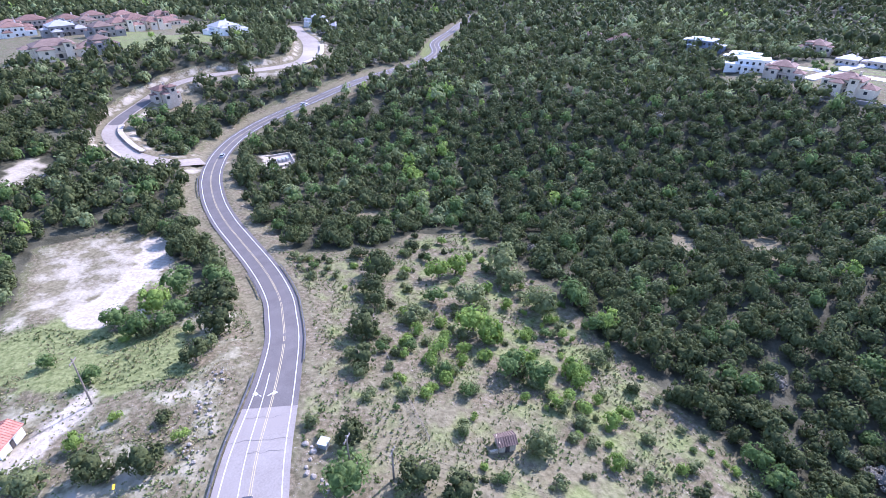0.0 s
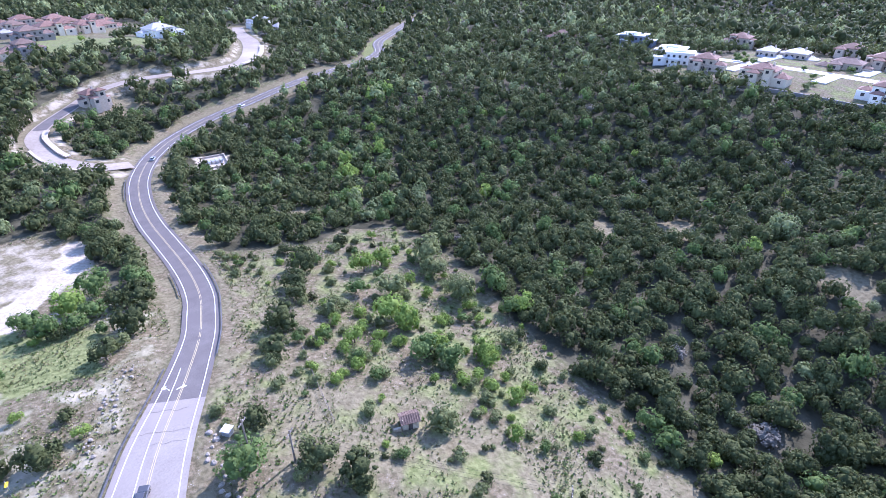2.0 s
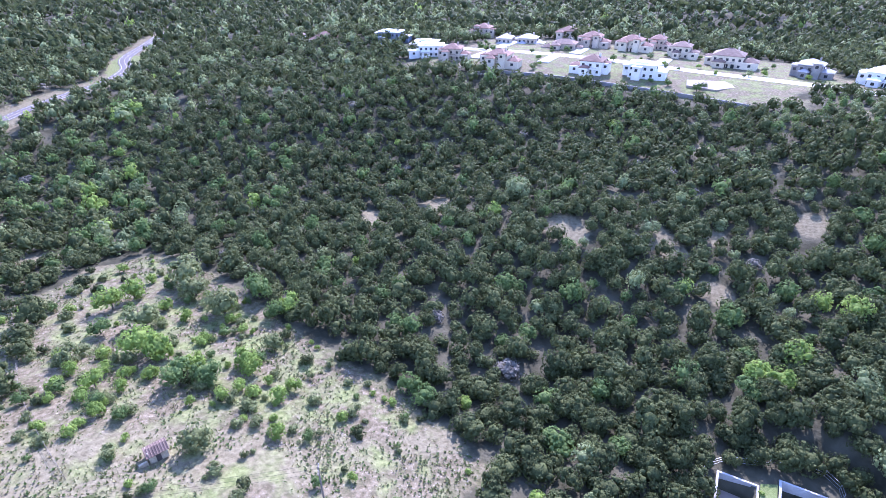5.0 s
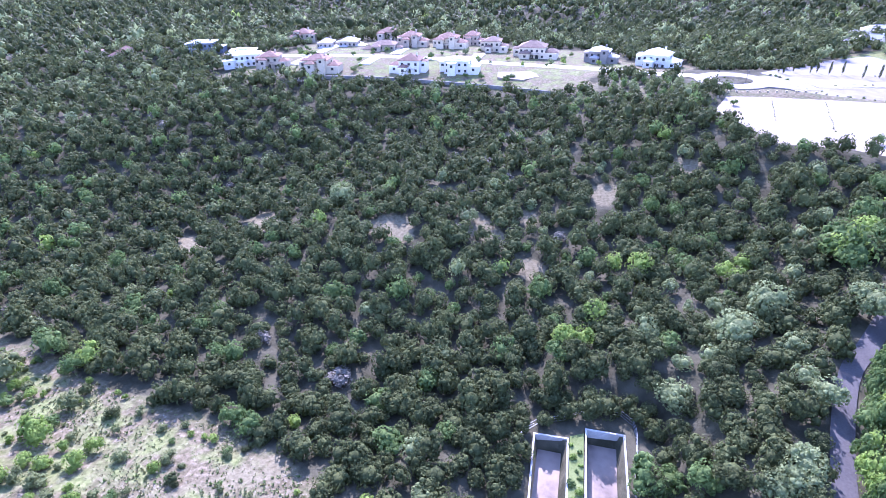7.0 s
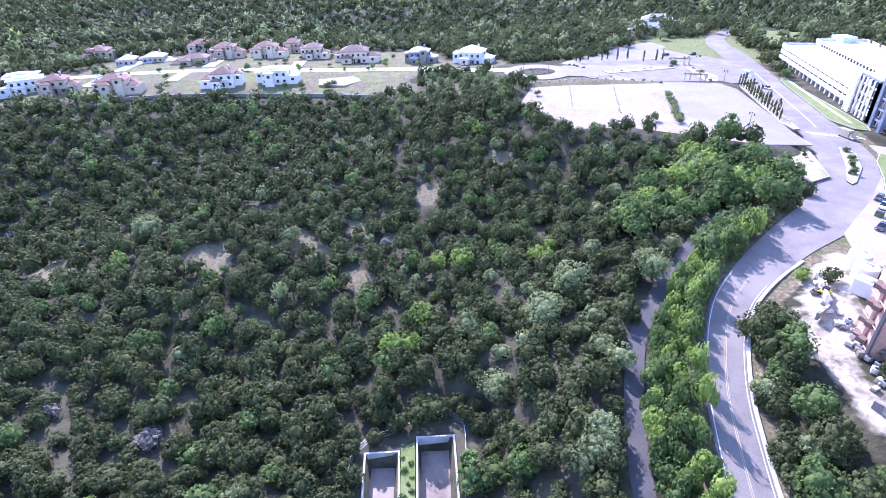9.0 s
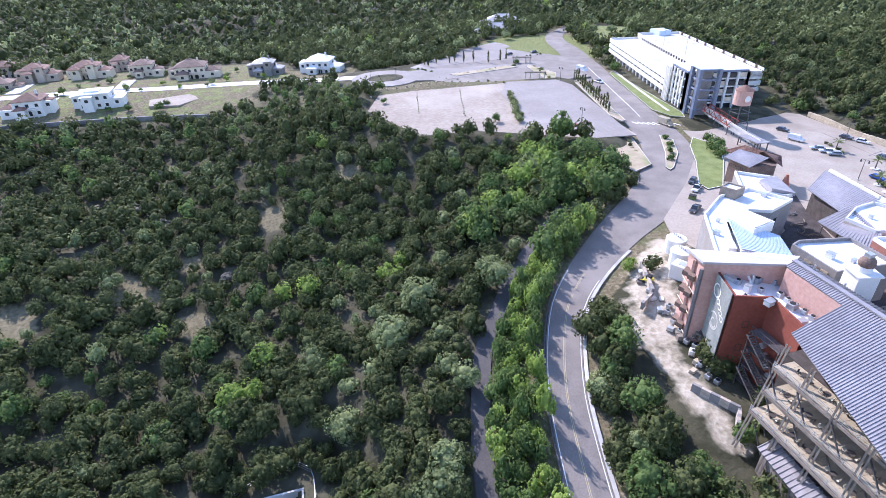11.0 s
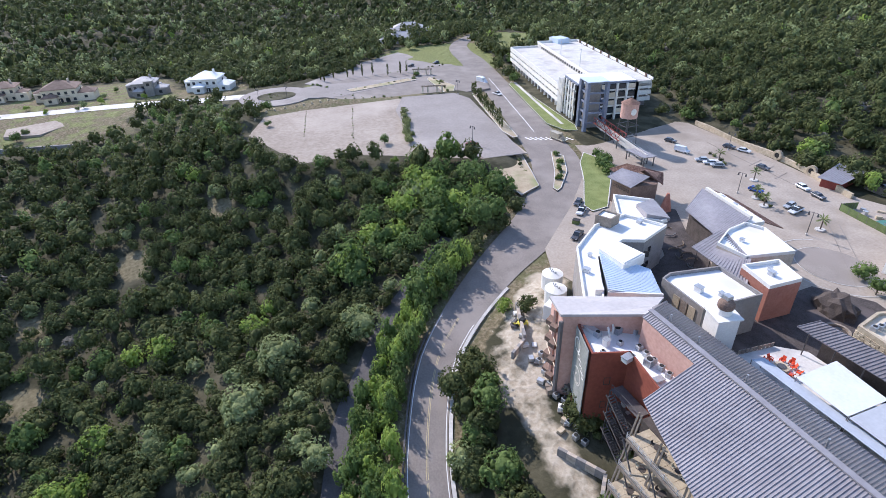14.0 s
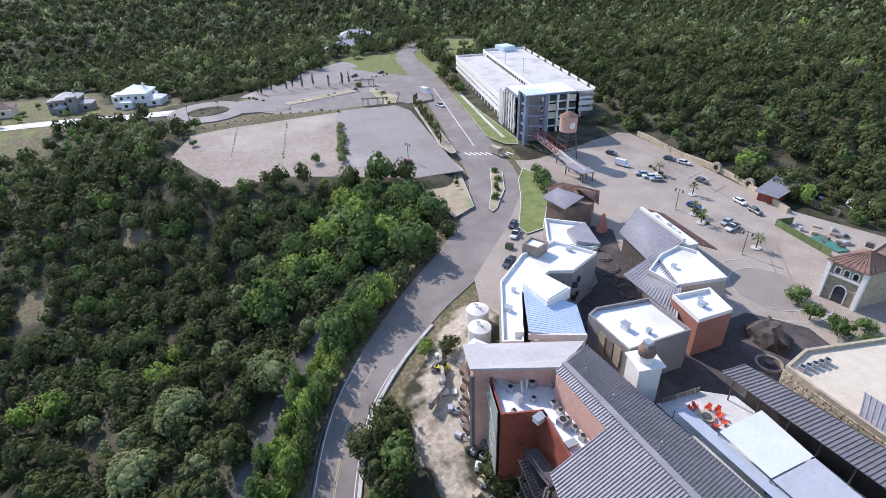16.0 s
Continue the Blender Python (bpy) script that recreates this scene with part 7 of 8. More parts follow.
for x, y in ((172, -276.2), (157, -273.8)):
    bm = bmesh.new()
    for k in range(18):
        a, b = k / 18 * 6.283, (k + 1) / 18 * 6.283
        beam(bm, (x + 1.4 * math.cos(a), y + 0.25, 15.6 + 1.4 * math.sin(a)), (x + 1.4 * math.cos(b), y + 0.25, 15.6 + 1.4 * math.sin(b)), 0.9, 0.9)
    part("round_opening", bm, M_STONE, enclosure)
    # Black plug: the dark within the round opening is painted, not hollow.
    part("opening", tube(bmesh.new(), (x, y - 0.5, 15.6), (x, y + 0.62, 15.6), 1.05, seg=16), M_BLACK, enclosure)
red_shed = thing("shed", Matrix(), "dark red shed with a grey metal roof", "shed")
part("wall", prism([(150, -268.4), (152.5, -280), (147, -281), (145, -270)], 13.4, 16.8), M_REDSTEEL, red_shed)
ribbed(red_shed, (154, -281.4, 18.0), (145.6, -282.4, 18.0), (143.6, -268.6, 17.0), (150.6, -267.2, 17.0), 0.7, M_ROOFMETAL, 0.07)
plank_fence = thing("wooden_fence", Matrix(), "brown plank fence beside the shed", "fence")
for k in range(14):
    part("plank", boxed(142 - 0.85 * k, -279.0, 13.6, 142.75 - 0.85 * k, -278.85, 16.0 + 0.1 * (k % 2)), M_WOOD, plank_fence)
screen = thing("screened_fence", Matrix(), "fence covered in dull green screen cloth", "fence")
for a, b in (((136, -258.3), (118.2, -255.0)), ((136, -258.3), (134.5, -263.5))):
    n = 6
    for k in range(n):
        p, q = Vector(a).lerp(Vector(b), k / n), Vector(a).lerp(Vector(b), (k + 1) / n)
        part("panel", beam(bmesh.new(), (*p, 14.9), (*q, 14.9), 0.06, 2.2), M_GREENPAINT, screen)
        part("post", boxed(p.x - 0.06, p.y - 0.06, 13.8, p.x + 0.06, p.y + 0.06, 16.1), M_STEEL, screen)
pool = tagged(slab("pool", [(127, -259.5), (126, -263.5), (117.5, -262), (118.5, -258.5)], 14.3, surface("pool_water", (0.05, 0.16, 0.11), (0.09, 0.22, 0.15), 0.3, 0.1, spec=0.5), 0.4), "small green pool behind the screen", "pool", kind="structure")
for k in range(26):
    r = random.Random(300 + k)
    o = thing("junk_pile", pose(r.uniform(110, 134), r.uniform(-270, -260), 13.9, 0, 0, r.uniform(0, 360)), "heap of odd timber and stored yard goods", "junk", "stored yard goods")
    part("crate", boxed(-r.uniform(0.4, 1.2), -0.5, 0, r.uniform(0.4, 1.2), 0.5, r.uniform(0.4, 1.2), bevel=0.03), (M_WOOD, M_STEEL, M_GALV, M_STONE)[k % 4], o)

# lane between the shops: dark timber decking, deepened in colour for shade, with seats
M_LANE = surface("stained_shade_paving", (0.05, 0.042, 0.04), (0.10, 0.085, 0.08), 0.5, 0.9, spread=0.02, bump=0.02, fine=8, stain=(0.125, 0.105, 0.10))
lane_deck = tagged(slab("walkway", [(100, -174), (120, -176), (131, -183), (137, -195), (150, -203), (161, -212), (156, -216), (146, -210), (130, -203), (117, -196), (112, -205), (112, -216), (102, -223), (90, -220), (88, -200), (94, -184)], 14.1, M_LANE, 0.3), "stained walkway between the shops, coloured darker for shade", "walkway", kind="structure")
for k in range(22):
    r = random.Random(500 + k)
    s = r.random()
    x, y = 152 - 34 * s + r.uniform(-2, 2), -204 + 10 * s + r.uniform(-2, 2)
    b = thing("bench", pose(x, y, 14.1, 0, 0, r.uniform(0, 360)), "curved pale bench on the dark walkway", "bench", "benches on the walkway")
    bm = bmesh.new()
    for j in range(5):
        a0, a1 = j * 0.4, (j + 1) * 0.4
        beam(bm, (2 * math.cos(a0), 2 * math.sin(a0), 0.42), (2 * math.cos(a1), 2 * math.sin(a1), 0.42), 0.06, 0.4)
    part("seat", bm, M_WOOD if k % 3 else M_GALV, b)
    for j in (0.1, 0.9, 1.9):
        part("leg", boxed(2 * math.cos(j) - 0.06, 2 * math.sin(j) - 0.06, 0, 2 * math.cos(j) + 0.06, 2 * math.sin(j) + 0.06, 0.22), M_STEEL, b)
red_cone = thing("red_sculpture", pose(157.2, -213.0, 14.1), "tall bright red cone-shaped figure on the walkway", "sculpture")
part("cone", tube(bmesh.new(), (0, 0, 0), (0, 0, 5.5), 1.7, 0.4, seg=16), M_REDTIN, red_cone)
rock_cave = thing("rock_mound", pose(103.5, -212, 13.8), "dark brown artificial rock mound with a peaked canopy", "rock")
bm = bmesh.new()
bmesh.ops.create_icosphere(bm, subdivisions=3, radius=1)
for v in bm.verts:
    n = noise.noise(v.co * 2.2) * 0.35 + noise.noise(v.co * 5.0) * 0.12
    v.co = Vector((v.co.x * 4.6, v.co.y * 3.6, max(-0.1, v.co.z) * 4.6)) * (1 + n)
part("rock", bm, M_DARKWOOD, rock_cave)
yard_fountain = thing("fountain", pose(98.5, -205.5, 13.9), "round stone fountain basin in the yard", "fountain")
bm, inner = ring([(2.6 * math.cos(a), 2.6 * math.sin(a)) for a in np.linspace(0, 6.02, 20)], 0.5, 0, 0.7)
part("rim", bm, M_WOOD, yard_fountain)
part("bowl", tube(bmesh.new(), (0, 0, 0), (0, 0, 1.0), 0.8, seg=14), M_STEEL, yard_fountain)
# white tanks on the slab beside the shop
for x, y in ((137.2, -161.2), (131.6, -158.6)):
    tnk = thing("water_tank", pose(x, y, 13.0), "round white water tank", "tank", "water tanks")
    part("shell", tube(bmesh.new(), (0, 0, 0), (0, 0, 4.6), 2.5, seg=20), M_PAINTWHITE, tnk)
    part("dome", tube(bmesh.new(), (0, 0, 4.601), (0, 0, 5.2), 2.5, 0.5, seg=20), M_PAINTWHITE, tnk)
    for k in range(5):
        part("fitting", boxed(-1 + 0.5 * k, 0.3 * (k % 3) - 0.4, 5.0, -0.8 + 0.5 * k, 0.3 * (k % 3) - 0.15, 5.5), M_GALV, tnk)
plant = thing("cooling_plant", pose(127.0, -155.8, 13, 0, 0, 30), "white box cooling plant with open top", "plant machine")
part("case", boxed(-2.2, -1.7, 0, 2.2, 1.7, 4.0, bevel=0.08), M_PAINTWHITE, plant)
part("opening", boxed(-0.9, -0.8, 4.004, 0.9, 0.8, 4.2), M_GALV, plant)
# builders' yard beside the red block
retaining = thing("retaining_wall", Matrix(), "grey block retaining wall beside the works track", "wall")
for p, q in (((99, -139.2), (91.6, -143.6)), ((91.6, -143.6), (88.6, -140.8)), ((135, -150.5), (124, -146.5)), ((124, -146.5), (121, -142))):
    p, q = Vector(p), Vector(q)
    zz = height(*p)
    for k in range(5):
        a, b = p.lerp(q, k / 5), p.lerp(q, (k + 1) / 5)
        for j in range(3):
            part("wall_block", beam(bmesh.new(), (*a, zz + 0.3 + 0.62 * j), (*b, zz + 0.3 + 0.62 * j), 0.6, 0.6), M_TAN if k % 2 else M_GREYWALL, retaining)
for k in range(18):
    r = random.Random(700 + k)
    s = r.random()
    x, y = 133 - 36 * s + r.uniform(-1.5, 1.5), -149 + 7.5 * s + r.uniform(-1.5, 1.5)
    o = thing("pallet_stack", pose(x, y, height(x, y), 0, 0, r.uniform(0, 360)), "stack of building material on the works yard", "building material", "works yard materials")
    part("load", boxed(-0.7, -0.5, 0.13, 0.7, 0.5, r.uniform(0.4, 1.3), bevel=0.05), (M_GALV, M_WOOD, M_PAINTWHITE, M_STEEL, M_STONE)[k % 5], o)
    part("pallet", boxed(-0.75, -0.55, 0, 0.75, 0.55, 0.128), M_WOOD, o)
digger = thing("skid_loader", pose(128.8, -148.5, height(128.8, -148.5), 0, 0, 30), "small yellow skid loader on the works yard", "loader")
M_MACHINE = surface("machine_yellow", (0.62, 0.50, 0.05), (0.72, 0.60, 0.10), 0.8, 0.5)
part("body", boxed(-1.2, -0.8, 0.4, 0.9, 0.8, 1.2, bevel=0.08), M_MACHINE, digger)
part("cab", boxed(-0.6, -0.6, 1.203, 0.5, 0.6, 2.1, bevel=0.06), M_BLACK, digger)
for sy in (-0.85, 0.85):
    part("arm", beam(bmesh.new(), (-1.0, sy, 1.4), (1.7, sy, 0.6), 0.15), M_MACHINE, digger)
    for sx in (-0.7, 0.6):
        part("wheel", tube(bmesh.new(), (sx, sy - 0.12, 0.4), (sx, sy + 0.12, 0.4), 0.4, seg=12), M_BLACK, digger)
part("bucket", boxed(1.5, -0.9, 0.1, 2.2, 0.9, 0.7, bevel=0.05), M_STEEL, digger)


# yellow warning sign beside the first road
road_sign = thing("road_sign", pose(-13.5, 77.8, height(-13.5, 77.8), 0, 0, 60), "yellow diamond warning sign on a thin steel post", "road sign")
part("post", tube(bmesh.new(), (0, 0, -0.3), (0, 0, 2.9), 0.05), M_GALV, road_sign)
bm = bmesh.new()
beam(bm, (0, -0.03, 2.1), (0, 0.03, 2.1), 0.9, 0.9)
bmesh.ops.rotate(bm, cent=(0, 0, 2.1), matrix=Matrix.Rotation(radians(45), 3, "Y"), verts=bm.verts)
part("plate", bm, surface("yellow_sign_sheet", (0.80, 0.50, 0.02), (0.86, 0.56, 0.05), 1.0, 0.5), road_sign)

# pale timber gateways over the lot entrances
for x, y, turn in ((353, -207, 65), (310, -197, 70)):
    g = thing("gateway", pose(x, y, 15.4 if x > 330 else 16.3, 0, 0, turn), "cream gateway with piers and overhead beams", "gateway", "gateways")
    for px in (-5, -2.4, 2.4, 5):
        part("pier", boxed(px - 0.4, -0.5, 0, px + 0.4, 0.5, 2.9, bevel=0.04), M_CREAM, g)
    for py in (-0.6, 0.0, 0.6):
        part("beam", boxed(-5.8, py - 0.1, 2.903, 5.8, py + 0.1, 3.25), M_WOOD, g)
    for k in range(12):
        part("slat", boxed(-5.5 + k, -0.95, 3.253, -5.38 + k, 0.95, 3.4), M_WOOD, g)

# cracks and a patch in the worn roadway
def crack(points, wide, material, parent, name="crack"):
    bm = bmesh.new()
    rows = []
    for k, (x, y) in enumerate(points):
        d, half, high = near_course(ROAD_A, np.array([x]), np.array([y]))
        p = points[min(k + 1, len(points) - 1)]
        o = points[max(k - 1, 0)]
        t = Vector((p[0] - o[0], p[1] - o[1], 0)).normalized()
        n = Vector((-t.y, t.x, 0)) * wide
        rows.append([bm.verts.new(Vector((x, y, high[0] + 0.075)) + n), bm.verts.new(Vector((x, y, high[0] + 0.075)) - n)])
    for a, b in zip(rows[:-1], rows[1:]):
        bm.faces.new((a[0], a[1], b[1], b[0]))
    part(name, bm, material, parent)


def across(y, f0, f1, seed, wob=0.35):
    """Points over the road at a place along it, from one edge share to the other."""
    r = random.Random(seed)
    i = next(k for k, p in enumerate(ROAD_A) if p[1] > y)
    c, t = ROAD_A[i], ROAD_A[i + 1] - ROAD_A[i]
    n = Vector((-t[1], t[0])).normalized()
    tt = Vector((t[0], t[1])).normalized()
    return [(c[0] + n.x * c[2] * f + tt.x * w, c[1] + n.y * c[2] * f + tt.y * w) for f, w in ((f0 + (f1 - f0) * k / 9, r.uniform(-wob, wob)) for k in range(10))]


for y, f0, f1, seed in ((76, -0.9, 0.9, 1), (80, -0.5, 0.85, 2), (71, -0.8, 0.3, 3)):
    crack(across(y, f0, f1, seed), 0.03, M_ASPHALT, old_road)


# ---- houses ----
def house(x, y, turn, w, d, floors=2, roof="hip", wall=None, tiles=None, label="", wing=0, arches=False, sink=0.4):
    """A villa: body, roof, windows with panes, door, chimney, and a lower wing; its front faces its own -y."""
    wall, tiles = wall or M_STUCCO, tiles or M_TILE
    z = float(np.min(ground_z(np.array([x - w / 3, x + w / 3, x, x]), np.array([y, y, y - d / 3, y + d / 3])))) - 0.1
    o = thing("house", pose(x, y, z, 0, 0, turn), label, "house")
    h = 3.8 * floors + sink
    full, w = w, w * (0.7 if roof != "flat" else 0.82)
    part("wall", prism([(-w / 2, -d / 2), (w / 2, -d / 2), (w / 2, d / 2), (-w / 2, d / 2)], -1.5, h), wall, o)

    def hip(cx, cy, ww, dd, z0, rise, mm):
        e = 0.7
        bm = bmesh.new()
        a = [bm.verts.new((cx + sx * (ww / 2 + e), cy + sy * (dd / 2 + e), z0)) for sx, sy in ((-1, -1), (1, -1), (1, 1), (-1, 1))]
        lo = [bm.verts.new((cx + sx * (ww / 2 + e), cy + sy * (dd / 2 + e), z0 - 0.25)) for sx, sy in ((-1, -1), (1, -1), (1, 1), (-1, 1))]
        run = max(0.3, ww / 2 - dd / 2)
        r = [bm.verts.new((cx - run, cy, z0 + rise)), bm.verts.new((cx + run, cy, z0 + rise))]
        bm.faces.new((a[0], a[1], r[1], r[0])), bm.faces.new((a[2], a[3], r[0], r[1]))
        bm.faces.new((a[1], a[2], r[1])), bm.faces.new((a[3], a[0], r[0]))
        for i in range(4):
            bm.faces.new((lo[i], lo[(i + 1) % 4], a[(i + 1) % 4], a[i]))
        bm.faces.new(lo[::-1])
        rf = part("roof", bm, mm, o)
        part("ridge", beam(bmesh.new(), (cx - run, cy, z0 + rise + 0.03), (cx + run, cy, z0 + rise + 0.03), 0.35), mm, rf)

    if roof == "flat":
        part("roof", prism([(-w / 2 - 0.8, -d / 2 - 0.8), (w / 2 + 0.8, -d / 2 - 0.8), (w / 2 + 0.8, d / 2 + 0.8), (-w / 2 - 0.8, d / 2 + 0.8)], h + 0.003, h + 0.5), M_WHITEROOF, o, "broad white flat roof")
        part("upper_roof", boxed(-w * 0.28, -d * 0.3, h + 0.503, w * 0.2, d * 0.3, h + 1.4), M_WHITEROOF, o)
    else:
        hip(0, 0, w, d, h + 0.25, d * 0.24, tiles)
    r = random.Random(int(x * 3 + y))
    side = wing or 1
    masses = [(side * (w / 2 + full * 0.16), -d * r.uniform(0.05, 0.25), full * 0.34, d * 0.8, h - 3.2), (-side * (w / 2 + full * 0.09), d * r.uniform(-0.1, 0.2), full * 0.2, d * 0.62, h - r.choice((1.2, 2.2)))]
    masses += [(-w * r.uniform(0.15, 0.3), -d / 2 - 1.4, full * 0.26, 6.0, h - r.choice((0.6, 1.4, 3.4))), (w * r.uniform(0.22, 0.34), d / 2 + 1.6, full * 0.3, 6.5, h - 3.4)]
    if roof != "flat" and floors > 1 and r.random() < 0.6:
        masses.append((side * w * 0.3, -d / 2 - 0.6, 4.2, 4.4, h + 1.7))
    for cx, cy, ww, dd, hh in masses:
        q = part("wing", prism([(cx - ww / 2, cy - dd / 2), (cx + ww / 2, cy - dd / 2), (cx + ww / 2, cy + dd / 2), (cx - ww / 2, cy + dd / 2)], -1.5, hh), wall, o)
        if roof == "flat":
            part("wing_roof", prism([(cx - ww / 2 - 0.5, cy - dd / 2 - 0.5), (cx + ww / 2 + 0.5, cy - dd / 2 - 0.5), (cx + ww / 2 + 0.5, cy + dd / 2 + 0.5), (cx - ww / 2 - 0.5, cy + dd / 2 + 0.5)], hh + 0.003, hh + 0.35), M_WHITEROOF, o)
        elif dd > ww:
            hip(cx, cy, ww, ww * 0.99, hh + 0.25, ww * 0.26, tiles)
        else:
            hip(cx, cy, ww, dd, hh + 0.25, dd * 0.26, tiles)
        wall_window(o, (cx - ww / 2, cy - dd / 2), (cx + ww / 2, cy - dd / 2), ww * 0.5, hh - 2.6, 1.7, 1.6)
    n = max(3, int(w / 3.4))
    for f in range(floors):
        for k in range(n):
            big = arches and f == 0 and 0 < k < n - 1
            wall_window(o, (-w / 2, -d / 2), (w / 2, -d / 2), w * (k + 0.5) / n, sink + 3.8 * f + (0.15 if big else 0.9), 2.0 if big else 1.5, 2.7 if big else 1.6, big)
        wall_window(o, (w / 2, -d / 2), (w / 2, d / 2), d * 0.7, sink + 3.8 * f + 0.9, 1.6, 1.6)
        wall_window(o, (-w / 2, d / 2), (-w / 2, -d / 2), d * 0.3, sink + 3.8 * f + 0.9, 1.6, 1.6)
    if arches:
        part("balcony", boxed(-w * 0.3, -d / 2 - 1.6, sink + 3.15, w * 0.3, -d / 2 - 0.001, sink + 3.35), wall, o)
        for k in range(5):
            part("balcony_post", boxed(-w * 0.29 + w * 0.145 * k - 0.15, -d / 2 - 1.55, 0 - 1, -w * 0.29 + w * 0.145 * k + 0.15, -d / 2 - 1.25, sink + 3.14), wall, o)
        part("balcony_rail", boxed(-w * 0.3, -d / 2 - 1.62, sink + 4.2, w * 0.3, -d / 2 - 1.54, sink + 4.3), M_STEEL, o)
    if roof != "flat":
        part("chimney", boxed(w * 0.22, d * 0.1, h, w * 0.22 + 1.0, d * 0.1 + 1.0, h + d * 0.2 + 1.3), wall, o)
    part("door", boxed(w * 0.36, d / 2 - 0.05, sink, w * 0.36 + 1.1, d / 2 + 0.06, sink + 2.2), M_DARKWOOD, o)
    return o


H_TILE, H_WHITE = "cream villa with a hipped clay tile roof", "white villa with a broad white flat roof"
